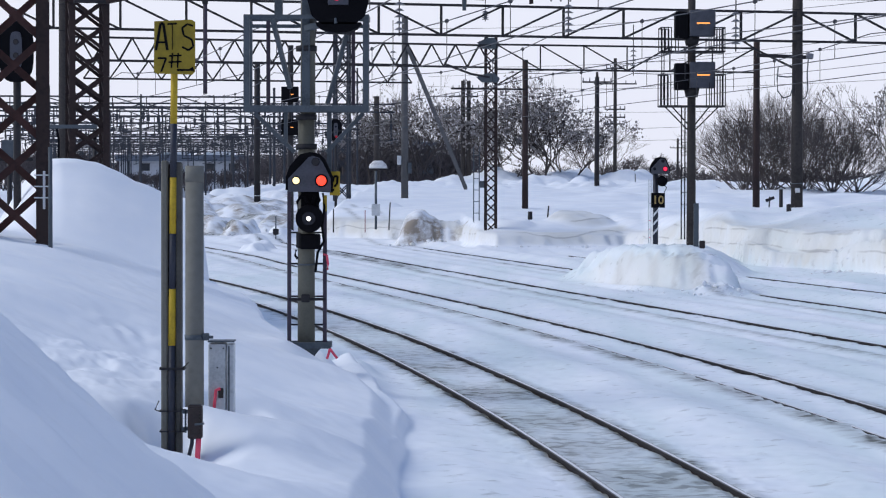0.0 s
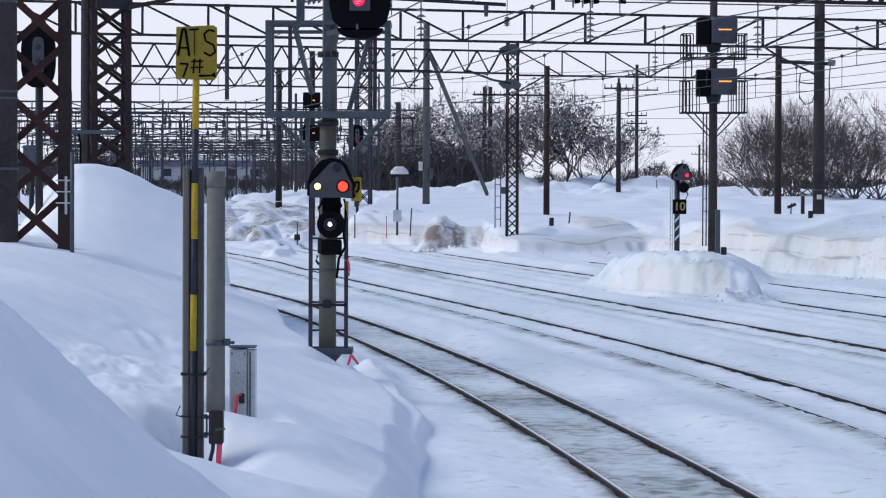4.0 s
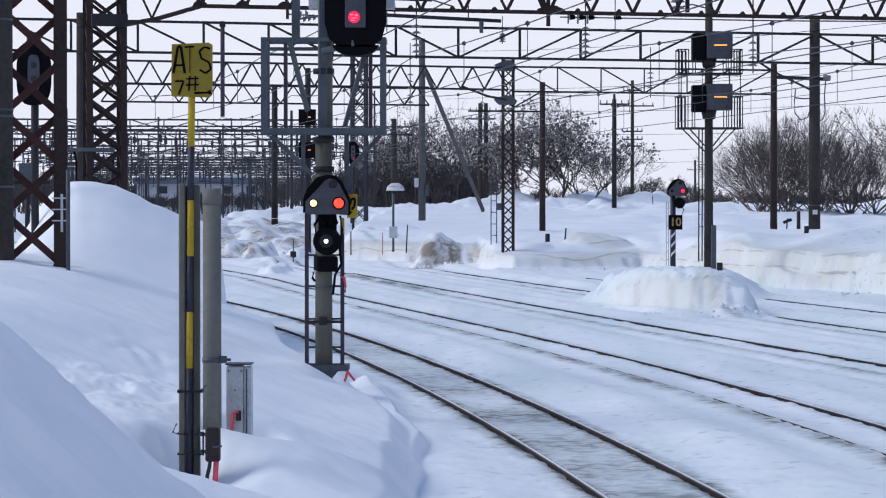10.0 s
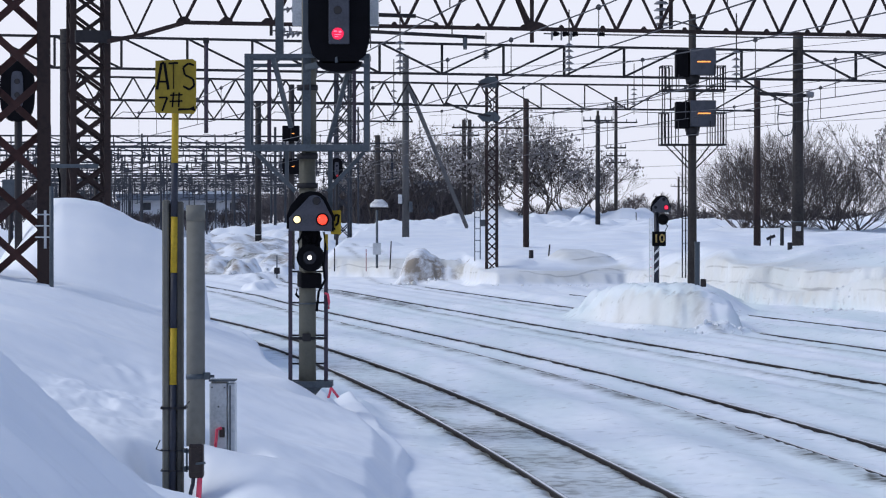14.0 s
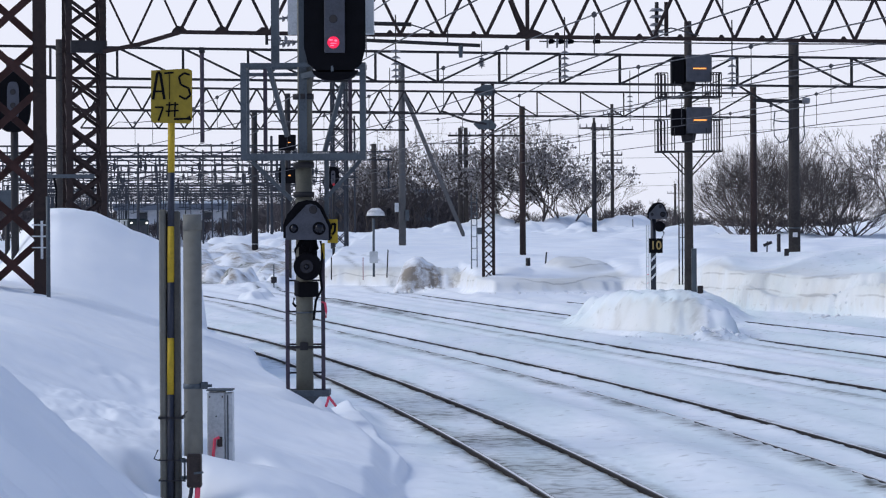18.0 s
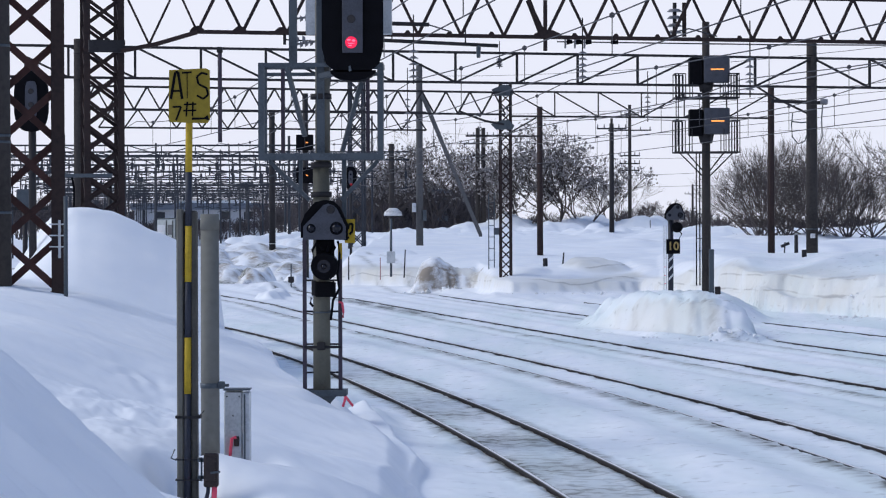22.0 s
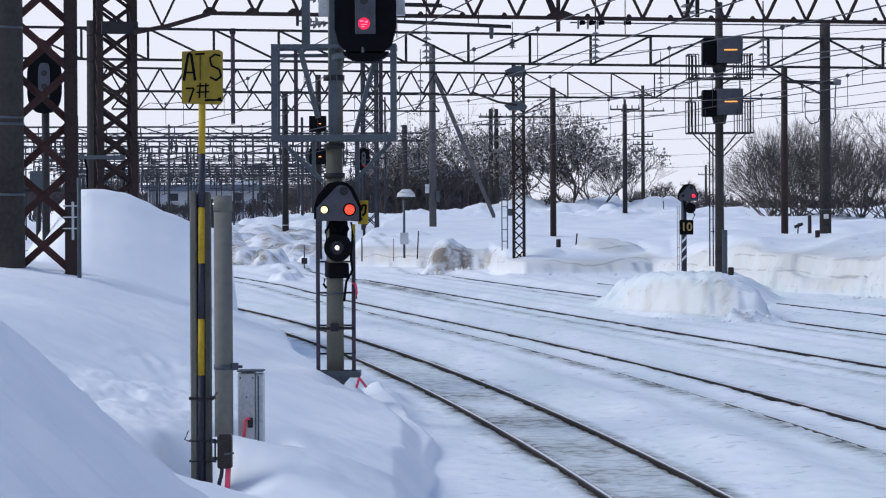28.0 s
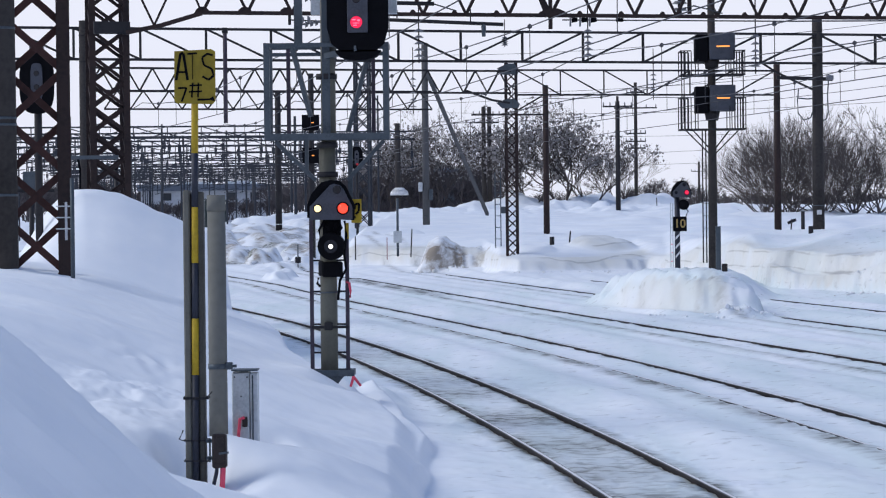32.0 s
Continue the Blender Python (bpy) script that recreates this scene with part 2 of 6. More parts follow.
ORANGE_RED_GLOW = glow("orange_red_light", (1.0, 0.06, 0.03), 1.6)
WHITE_GLOW = glow("warm_white_light", (1.0, 0.82, 0.42), 1.5)
COLD_GLOW = glow("cold_white_light", (1.0, 0.96, 0.92), 2.0)
AMBER_GLOW = glow("amber_bar_light", (1.0, 0.36, 0.08), 1.5)
DIM_RED_GLOW = glow("dim_red_light", (0.7, 0.04, 0.06), 0.22)
SIGN_YELLOW = material("dirty_yellow_sign_paint", (0.28, 0.205, 0.018), 0.6, 0.0, (0.16, 0.115, 0.012), 30, 5, 0.1, 0.9)
FADED_NUMBER = material("faded_ochre_paint", (0.40, 0.28, 0.10), 0.7, 0.0, (0.22, 0.15, 0.06), 30, 6)
SHED_WALL = material("dark_brown_shed_boards", (0.062, 0.052, 0.056), 0.9, 0.0, (0.045, 0.038, 0.042), 3, 0.25, 0.1, 0.8)
SMALL_RED_GLOW = glow("small_red_light", (1.0, 0.03, 0.10), 0.8)


# ---- mesh helpers ----
def part(name, bm, mat, parent=None, label="", smooth=False):
    me = bpy.data.meshes.new(name)
    bm.normal_update()
    bm.to_mesh(me)
    bm.free()
    return part_mesh(name, me, mat, parent, label, smooth)


def part_mesh(name, me, mat, parent=None, label="", smooth=False):
    if mat and not me.materials:
        me.materials.append(mat)
    if smooth:
        me.polygons.foreach_set("use_smooth", [True] * len(me.polygons))
    ob = new(name, me)
    if parent:
        ob.parent = parent
    if label:
        ob["label"] = label
    return ob


def base(name, x, y, z, label, category, group="", turn=0.0):
    ob = new(name)
    ob.matrix_basis = pose(x, y, z, 0, 0, turn)
    return tagged(ob, label, category, group)


def quad_axes(d):
    d = d.normalized()
    side = d.cross(Vector((0, 0, 1)))
    if side.length < 1e-3:
        side = Vector((1, 0, 0))
    side.normalize()
    return side, side.cross(d).normalized()


def bar(bm, p, q, w, h=None, bevel=0.0):
    """A straight bar of rectangular section between two points."""
    p, q, h = Vector(p), Vector(q), h or w
    s, u = quad_axes(q - p)
    vs = [bm.verts.new(e + s * (a * w / 2) + u * (b * h / 2)) for e in (p, q) for a, b in ((-1, -1), (1, -1), (1, 1), (-1, 1))]
    faces = [bm.faces.new([vs[i] for i in f]) for f in ((3, 2, 1, 0), (4, 5, 6, 7), (0, 1, 5, 4), (1, 2, 6, 5), (2, 3, 7, 6), (3, 0, 4, 7))]
    if bevel:
        bmesh.ops.bevel(bm, geom=list({e for f in faces for e in f.edges}), offset=bevel, segments=1, affect="EDGES")
    return bm


def angle_bar(bm, p, q, w, t=0.012):
    """An L-section bar."""
    p, q = Vector(p), Vector(q)
    s, u = quad_axes(q - p)
    bar(bm, p + u * (w / 2 - t / 2), q + u * (w / 2 - t / 2), w, t)
    bar(bm, p + s * (w / 2 - t / 2) - u * (t / 2), q + s * (w / 2 - t / 2) - u * (t / 2), t, w - t)
    return bm


def box(bm, x0, x1, y0, y1, z0, z1, bevel=0.0):
    return bar(bm, ((x0 + x1) / 2, y0, (z0 + z1) / 2), ((x0 + x1) / 2, y1, (z0 + z1) / 2), x1 - x0, z1 - z0, bevel)


def tube(bm, p, q, r, r2=None, n=10, cap=True):
    p, q, r2 = Vector(p), Vector(q), r if r2 is None else r2
    s, u = quad_axes(q - p)
    rings = [[bm.verts.new(e + (s * math.cos(a) + u * math.sin(a)) * rad) for a in [math.tau * i / n for i in range(n)]] for e, rad in ((p, r), (q, r2))]
    for i in range(n):
        f = bm.faces.new((rings[0][i], rings[0][(i + 1) % n], rings[1][(i + 1) % n], rings[1][i]))
        f.smooth = True
    if cap:
        bm.faces.new(rings[0][::-1])
        bm.faces.new(rings[1])
    return bm


def chain(bm, pts, r, n=6):
    """One bent round bar through the points."""
    pts = [Vector(p) for p in pts]
    prev = None
    for i, p in enumerate(pts):
        s, u = quad_axes(pts[min(i + 1, len(pts) - 1)] - pts[max(i - 1, 0)])
        ring = [bm.verts.new(p + (s * math.cos(math.tau * j / n) + u * math.sin(math.tau * j / n)) * r) for j in range(n)]
        if prev:
            for j in range(n):
                bm.faces.new((prev[j], prev[(j + 1) % n], ring[(j + 1) % n], ring[j])).smooth = True
        else:
            bm.faces.new(ring[::-1])
        prev = ring
    bm.faces.new(prev)
    return bm


def plate(bm, outline, y0, y1):
    """A flat plate from an outline in x and z, between two depths."""
    a = [bm.verts.new((x, y0, z)) for x, z in outline]
    b = [bm.verts.new((x, y1, z)) for x, z in outline]
    k = len(a)
    f0, f1 = bm.faces.new(a), bm.faces.new(b[::-1])
    for i in range(k):
        bm.faces.new((a[i], b[i], b[(i + 1) % k], a[(i + 1) % k]))
    return bm


def fresh():
    return bmesh.new()


def oval(w, h, n=28, power=3.0):
    pts = []
    for i in range(n):
        a = math.tau * i / n
        c, s = math.cos(a), math.sin(a)
        pts.append((w / 2 * math.copysign(abs(c) ** (2 / power), c), h / 2 * math.copysign(abs(s) ** (2 / power), s)))
    return pts


def lens(parent, x, y, z, r, mat, label, hood=True):
    """A round lens that faces the viewer, with its short hood."""
    bm = fresh()
    tube(bm, (x, y - 0.012, z), (x, y + 0.02, z), r * 0.86, r, n=16)
    ob = part("lens", bm, mat, parent, label)
    if hood:
        bm = fresh()
        n, depth = 12, r * 1.9
        for i in range(n):
            a0, a1 = math.pi * (i / n * 1.16 - 0.08), math.pi * ((i + 1) / n * 1.16 - 0.08)
            ring = []
            for rad in (r * 1.08, r * 1.2):
                for a in (a0, a1):
                    ring.append((x + rad * math.cos(a), z + rad * math.sin(a)))
            lo = [bm.verts.new((px, y + 0.01, pz)) for px, pz in ring]
            hi = [bm.verts.new((px, y - depth, pz)) for px, pz in ring]
            for a, b in ((0, 1), (3, 2)):
                bm.faces.new((lo[a], lo[b], hi[b], hi[a]))
            bm.faces.new((hi[0], hi[1], hi[3], hi[2]))
        part("hood", bm, BLACK, parent, "black lamp hood")
    return ob


def lettering(text, x, y, z, size, mat, parent, name="lettering"):
    cu = bpy.data.curves.new(name, "FONT")
    cu.body, cu.size, cu.extrude, cu.align_x, cu.align_y, cu.offset = text, size, 0.002, "CENTER", "CENTER", 0.004 * size / 0.2
    tmp = bpy.data.objects.new(name, cu)
    scene.collection.objects.link(tmp)
    me = bpy.data.meshes.new_from_object(tmp.evaluated_get(bpy.context.evaluated_depsgraph_get()))
    bpy.data.objects.remove(tmp)
    me.transform(pose(x, y, z, 90))
    me.materials.clear()
    return part_mesh(name, me, mat, parent, "painted characters")


# ---- the tracks in plan: across = a + b y + c y^2 (right rail) ----
GAUGE = 1.13


def rail_one(y):
    near, far = np.minimum(y, 95.0), np.maximum(np.subtract(y, 95.0), 0.0)
    return 4.25 - 0.0346 * near - 0.00113 * near * near - far * 0.249 - far * far * 0.0002


def rail_two(y):
    near, far = np.minimum(y, 110.0), np.maximum(np.subtract(y, 110.0), 0.0)
    return TWO[0] + TWO[1] * near + TWO[2] * near ** 2 + TWO[3] * near ** 3 - far * 0.20


def rail_three(y):
    return 16.1 - 0.1805 * y + 0.0000867 * y * y * np.where(np.greater(y, 120), 0.75, 1.0)


def rail_four(y):
    return 19.9 - 0.172 * y + 0.0000555 * y * y


def rail_five(y):
    return 23.05 - 0.1625 * y


TWO = (6.6921, 0.04566, -0.0028663, 0.000012131)
RAILS = (rail_one, rail_two, rail_three, rail_four, rail_five)


# ---- snow ground ----
LATTICE = np.random.RandomState(7).permutation(256)
LATTICE = np.concatenate((LATTICE, LATTICE))
SLOPES = np.array([(a, b) for a, b in ((math.cos(math.tau * i / 32), math.sin(math.tau * i / 32)) for i in range(32))])


def bumps(x, y, s, seed=0.0):
    """Gradient noise at a size of s metres, about -0.7 to 0.7."""
    x, y = np.broadcast_arrays(np.asarray(x, float) / s + 37.3 * seed, np.asarray(y, float) / s + 11.9 * seed)
    ix, iy = np.floor(x).astype(int), np.floor(y).astype(int)
    fx, fy = x - ix, y - iy
    salt = int(seed * 7) & 255

    def corner(dx, dy):
        g = SLOPES[LATTICE[(LATTICE[(ix + dx + salt) & 255] + iy + dy) & 255] & 31]
        return g[..., 0] * (fx - dx) + g[..., 1] * (fy - dy)
    u, v = fx ** 3 * (fx * (fx * 6 - 15) + 10), fy ** 3 * (fy * (fy * 6 - 15) + 10)
    low = corner(0, 0) * (1 - u) + corner(1, 0) * u
    high = corner(0, 1) * (1 - u) + corner(1, 1) * u
    return 1.25 * (low * (1 - v) + high * v)


def sst(x):
    x = np.clip(x, 0.0, 1.0)
    return x * x * (3 - 2 * x)


def bell(x, y, ox, oy, rx, ry):
    return np.exp(-((x - ox) / rx) ** 2 - ((y - oy) / ry) ** 2)


DUNES = (  # across, depth, half width, half depth, height
    (0.9, 255, 1.8, 7, 0.8), (4.6, 262, 2.6, 9, 1.5), (8.2, 250, 1.6, 8, 0.7), (10.2, 262, 2.2, 9, 1.05), (12.8, 268, 2.2, 9, 1.0), (15.8, 260, 2.3, 9, 1.25),
    (18.4, 270, 2.0, 9, 1.2), (36.5, 234, 4.5, 9, 1.3), (-6.0, 262, 3.0, 9, 0.2), (21.5, 262, 2.0, 8, 0.3), (11.2, 236, 1.4, 5, 0.5), (7.2, 240, 1.1, 5, 0.45),
)
CHURNED = (  # across, depth, half width, half depth, height, dirt
    (-12.6, 186, 3.2, 8, 0.9, 0.6), (-10.9, 160, 1.1, 3.6, 0.85, 1.0), (-9.5, 166, 1.4, 4.5, 0.8, 0.5), (-8.6, 141, 1.7, 6.0, 0.30, 0.0), (-10.0, 178, 2.0, 6.0, 0.7, 0.5),
    (-12.4, 163, 1.1, 3.5, 0.6, 0.7), (-8.2, 152, 0.9, 3.5, 0.5, 0.3), (-7.6, 121, 0.7, 3.5, 0.35, 0.0), (-14.8, 178, 2.0, 6.0, 0.8, 0.7),
)
TOE_X = (-9.0, -5.0, -2.0, -0.6, 0.9, 1.5, 2.2, 7.5, 8.8, 10.2, 13.0, 16.0, 20.0, 60.0)
TOE_Y = (142.0, 137.5, 134.0, 131.5, 129.5, 121.5, 119.2, 120.0, 107.0, 95.0, 86.5, 79.0, 70.0, 20.0)
YARD_Y = (112.0, 118.0, 123.5, 139.0, 169.0, 218.0, 260.0, 320.0)
YARD_Z = (0.88, 0.93, 1.05, 1.52, 2.02, 2.52, 2.68, 2.45)


def snow_field(x, y):
    """Height and tint (grey for dirt and one painted hollow, brown, cream, on the tracks) of the snow; the rails' tops
    lie at zero.
    """
    x, y = np.asarray(x, float), np.asarray(y, float)
    grey, brown, cream = np.zeros_like(x), np.zeros_like(x), np.zeros_like(x)
    z = -0.05 + 0.016 * bumps(x, y, 1.7) + 0.014 * bumps(x, y, 0.5, 3) + 0.011 * bumps(x, y, 0.18, 4)
    lo, hi = y.min(), y.max()
    r1 = rail_one(y)
    near = y < 150
    if lo < 150:
        b5, b25, b12, b22, b35 = bumps(x, y, 5, 2), bumps(x, y, 2.5, 31), bumps(x, y, 1.2, 33), bumps(x, y, 0.22, 43), bumps(x, y, 0.35, 32)
        for i, rail in enumerate(RAILS):
            mid = rail(y) - GAUGE / 2
            d = np.abs(x - mid)
            on = near & (d < 2.4)
            lift = (0.05, 0.06, 0.09, 0.09, 0.09)[i] * sst((d - 0.85) / 0.8) * (1 - sst((d - 1.6) / 0.8)) * (1.0 + 0.6 * b5)
            if i:
                lift = lift + np.where((x < mid) & (y < 140), 0.05 * (1 - sst(np.abs(d - GAUGE / 2) / 0.6)) * (0.95 if i == 1 else 1.5), 0.0)
                lift = lift + np.where(x > mid, 0.036 * (1 - sst(np.abs(d - GAUGE / 2) / 0.5)) - 0.018 * (1 - sst(np.abs(d - GAUGE / 2) / 0.13)), 0.0)
            z = z + np.where(on, lift, 0.0)
            dr = np.minimum(np.abs(x - mid - GAUGE / 2), np.abs(x - mid + GAUGE / 2))
            if i == 0:
                bed = (0.80 + 0.55 * (1 - sst((y - 22) / 12))) * (1 - sst((d - 0.40) / 0.4)) * (1 - sst((y - 38) / 40)) * (0.72 + 0.8 * b25)
                grey = np.where(on, np.maximum(grey, bed), grey)
                z = z + np.where(on & (d < 0.75), 0.014 * b35, 0.0)
                z = z + np.where(on & (dr < 0.35), 0.012 * (1 - sst(dr / 0.35)) + 0.026 * b22 - 0.030 * (1 - sst(dr / 0.13)), 0.0)
            if i < 4:
                soot = (1.5, 1.1, 1.0, 0.7)[i] * np.clip(1 - dr / (0.30, 0.26, 0.26, 0.24)[i], 0, 1) * (0.8 + 1.0 * b12)
                grey = np.where(on, np.maximum(grey, soot), grey)
                # melted out beside each rail, with a ragged lip
                inner = mid + GAUGE / 2 - x
                z = z - np.where(on & (i > 0) & (inner > -0.02), 0.055 * (1 - sst(inner / (0.10 + 0.06 * b12))), 0.0)
                z = z + np.where(on & (dr < 0.2) & (i > 0), 0.012 * b22, 0.0)
        # scraped, sooty strip beside the third track
        strip = np.abs(x - (rail_three(y) - 0.60 - 0.10 * bumps(0, y, 6, 71)))
        grey = np.maximum(grey, 1.7 * np.clip(1 - strip / 0.75, 0, 1) * sst((y - 92) / 8) * (1 - sst((y - 118) / 8)) * (0.7 + 0.9 * bumps(x * 2, y * 0.25, 1, 72)))
    # bank on the near side of the first track: a low broken step, a ledge, then the long slope
    toe = np.minimum(r1 - GAUGE - 1.05 - 0.60 * sst((y - 39) / 5) + 0.10 * bumps(0, y, 3, 5), -0.36 + 0.12 * bumps(0, y, 2.4, 6))
    toe = np.where(y > 110, r1 - GAUGE - 1.5, toe)
    s = toe - x
    plain = np.minimum(r1 - GAUGE - 1.05 - 0.60 * sst((y - 39) / 5), -0.36) - x
    if lo < 95:
        ledge = 0.10 + 0.34 * np.exp(-((y - 38.5) / 5.0) ** 2) + 0.06 * bumps(0, y, 2.4, 73)
        zb = (0.19 + 0.10 * bumps(0, y, 2.2, 74)) * sst(s / 0.14) + (0.15 + 0.46 * sst((y - 36) / 11)) * sst((s - ledge) / 0.26) + 0.31 * np.maximum(0.0, plain - 0.12 - 0.34 * np.exp(-((y - 38.5) / 5.0) ** 2))
        zb = np.where(zb > 1.6, 1.6 + 0.45 * (1 - np.exp(-(zb - 1.6) / 0.45)), zb)
        up = sst(s)
        zb = zb + 0.10 * bumps(x, y, 3.6, 7) * up * (1 - 0.8 * sst((y - 36) / 6)) + (0.05 * bumps(x, y, 1.4, 8) + 0.009 * bumps(x, y, 0.6, 52)) * up
        # flat bench below the steeper slope that leads up to the mast
        zb = zb - 0.16 * bell(x, y, -3.6, 30.5, 1.3, 2.4) + 0.12 * bell(x, y, -3.4, 36.5, 2.2, 3.2)
        zb = zb - 0.15 * (-2.6 - x + np.hypot(-2.6 - x, 0.5)) * np.exp(-((y - 23.5) / 3.6) ** 2)
        trod = bell(x, y, -3.15, 27.0, 0.85, 3.0)
        zb = zb + trod * (0.055 * bumps(x, y * 0.45, 0.26, 50) + 0.035 * np.abs(bumps(x, y * 0.5, 0.13, 51)))
        zb = zb + 0.07 * bell(x, y, -3.4, 32.0, 0.5, 0.9) * bumps(x, y * 0.5, 0.22, 75)
        # drift thrown up in front of the cabinet, steep on its far side
        crest = 25.22 + 0.10 * (x + 1.7)
        heaped = np.where(y < crest, np.exp(-((y - crest) / 0.95) ** 2), np.exp(-((y - crest) / 0.30) ** 2))
        zb = zb + 0.088 * heaped * sst((x + 2.25) / 0.25) * (1 - sst((x + 1.25) / 0.75)) + 0.13 * bell(x, y, -1.8, 26.95, 0.8, 0.75) - 0.07 * bell(x, y, -1.95, 25.2, 0.5, 0.35)
        zb = zb - 0.20 * bell(x, y, -2.25, 23.6, 0.5, 1.0) - 0.20 * bell(x, y, -1.9, 22.7, 0.7, 0.8) - 0.19 * bell(x, y, -1.95, 23.75, 0.30, 0.50) + 0.15 * bell(x, y, -1.95, 36.9, 0.42, 1.3)
        # hollows that the wind leaves round posts
        for wx, wy, wr, deep in ((-2.13, 25.72, 0.21, 0.26), (-1.86, 26.02, 0.27, 0.32), (-2.26, 24.15, 0.24, 0.26), (-1.62, 37.5, 0.3, 0.14), (-6.6, 46.9, 0.5, 0.12)):
            zb = zb - deep * np.exp(-((x - wx) / wr) ** 4 - ((y - wy) / (wr * 1.6)) ** 4)
        zb = zb * (1 - 0.75 * sst((y - 64) / 20)) * sst((y - 2) / 5)
        z = np.where(s > 0, np.maximum(z, z + zb), z) + 0.20 * bell(x, y, -1.2, 40.6, 0.30, 2.6) * (1 + 0.6 * bumps(x, y, 0.8, 90))
    if lo < 75 and hi > 45:
        # the tall heap behind the lattice mast
        u, v = x + 7.0 + 0.17 * (y - 60), y - 60
        ridge = 0.5 * (u + 0.15 + np.sqrt((u + 0.15) ** 2 + 0.18))
        away = np.maximum(0.0, -u - 0.9)
        top = 3.2 - 0.66 * ridge + 0.12 * ridge * ridge - 0.62 * away ** 1.3 - 0.52 * away ** 2 + 0.07 * bumps(x, y, 2.5, 9) + 0.05 * bumps(x, y, 0.9, 37) + 0.03 * bumps(x, y, 0.35, 76)
        edge = sst((-0.079 * y + 0.10 * bumps(0, y, 1.5, 44) - x) / 0.32) * sst((3.0 + u) / 0.9) * (1 - sst((np.abs(v) - 3) / 4))
        z = np.where((np.abs(u) < 4.5) & (np.abs(v) < 14), np.maximum(z, z * (1 - edge) + top * edge), z)
    if lo < 24:
        # the bank at the platform's end, raked by wind down its slope
        pf = np.where(x > -2.9, 1.925 - 0.83 * (x + 2.51), 2.249 - 0.5 * (x + 2.9))
        pf = np.minimum(pf, 2.45)
        pf = np.where(pf > 0.5, pf, 0.5 * np.exp((np.minimum(pf, 0.5) - 0.5) / 0.5))
        groove = x * 0.25 + y
        pf = pf + 0.10 * bumps(groove, x * 0.10, 0.55, 11) + 0.055 * bumps(groove, x * 0.18, 0.24, 77) + 0.03 * bumps(groove, x * 0.3, 0.12, 91) + 0.010 * bumps(x, y, 0.17, 65) + 0.030 * bumps(x, y, 0.9, 53)
        win = sst((y - 7) / 4) * (1 - sst((y - 16.6) / 2.0))
        z = np.where((y > 6) & (y < 24) & (x < 0.8), np.maximum(z, pf * win), z)
    if lo < 90 and hi > 64:
        # heap between the third and fourth tracks: a cut face in front, a rounded clean end
        bend = (5.6 - x) / 1.5
        face = 72.4 + 2.6 * (bend + np.sqrt(bend * bend + 0.35)) + 0.22 * np.abs(bumps(x, y * 0.2, 0.7, 12)) + 0.12 * bumps(x, y * 0.3, 0.30, 39)
        f = y - face
        rise = 0.60 * sst(f / 0.85) + 0.40 * sst((f - 0.3) / 1.6)
        left = sst((x - 3.3 - 0.3 * bumps(x, y, 0.9, 13)) / 1.7)
        right = np.sqrt(np.clip(1 - (np.maximum(0.0, x - 6.45 - 0.12 * bumps(x, y, 0.8, 38)) / 0.98) ** 2, 0, 1))
        back = 1 - sst((y - 77.5 - np.maximum(0.0, 6.7 - x) * 1.9) / 2.0)
        body = rise * left * right * back
        heap = (1.02 - 0.022 * np.maximum(0.0, f)) * body * (1.0 + 0.10 * bumps(x, y, 1.4, 14)) + (0.10 * bumps(x, y, 0.42, 15) + 0.07 * bumps(x, y, 0.19, 54)) * sst(body / 0.2)
        heap = heap + 0.22 * bell(x, y, 6.7, 72.3, 0.75, 0.5) * (1 + 0.9 * bumps(x, y, 0.3, 78)) + 0.10 * sst((f + 1.3) / 1.3) * sst((x - 3.0) / 1.0) * (1 - sst((x - 7.3) / 0.6)) * back
        z = np.where((np.abs(y - 77) < 12) & (x > 2.5) & (x < 8.5), z + np.maximum(heap, 0), z)
        cut = sst((f + 0.25) / 0.25) * (1 - sst((f - 0.75) / 0.6)) * left * back * (1 - sst((x - 6.3) / 0.5)) * (np.abs(y - 77) < 12)
        cream = np.maximum(cream, np.clip(cut * (0.95 + 0.5 * bumps(x, y * 0.5, 0.5, 40)), 0, 0.69))
        brown = np.maximum(brown, 0.42 * cut * sst(0.10 + 2.0 * bumps(x, y * 0.2, 0.35, 55)))
    if lo < 106 and hi > 80:
        # low heap behind it, round the small signal
        d = np.clip(1 - np.hypot((x - 7.2) / 2.6, (y - 91) / 7), 0, 1)
        z = z + 0.75 * sst(d / 0.6) + 0.75 * bell(x, y, 8.5, 97.6, 1.3, 1.9)
    if hi > 60:
        # ploughed wall with its broken layers, and the yard's deep snow beyond the tracks
        d = (y - np.interp(x, TOE_X, TOE_Y)) * (0.55 - 0.27 * sst((x - 4.5) / 2))
        d = d + (0.34 * bumps(x, y, 2.6, 16) + 0.14 * bumps(x, y, 0.9, 17) + 0.13 * bumps(x, y, 0.42, 79)) * (0.30 + 0.70 * sst((x - 5) / 3))
        east = sst((x - 6) / 4)
        yard = np.maximum(np.interp(y, YARD_Y, YARD_Z), 1.74 * east * (1 - 0.10 * sst((y - 112) / 10))) + 0.45 * bumps(x, y * 0.6, 3.6, 18) * (0.12 + 0.88 * east)
        yard = yard + (0.22 * bumps(x, y, 11, 19) + 0.13 * bumps(x, y, 4, 20)) * sst((d - 1.5) / 6) + 0.04 * bumps(x, y, 1.2, 41)
        ramp = (0.22 - 0.12 * east) * sst((d + 2.2) / 2.2)
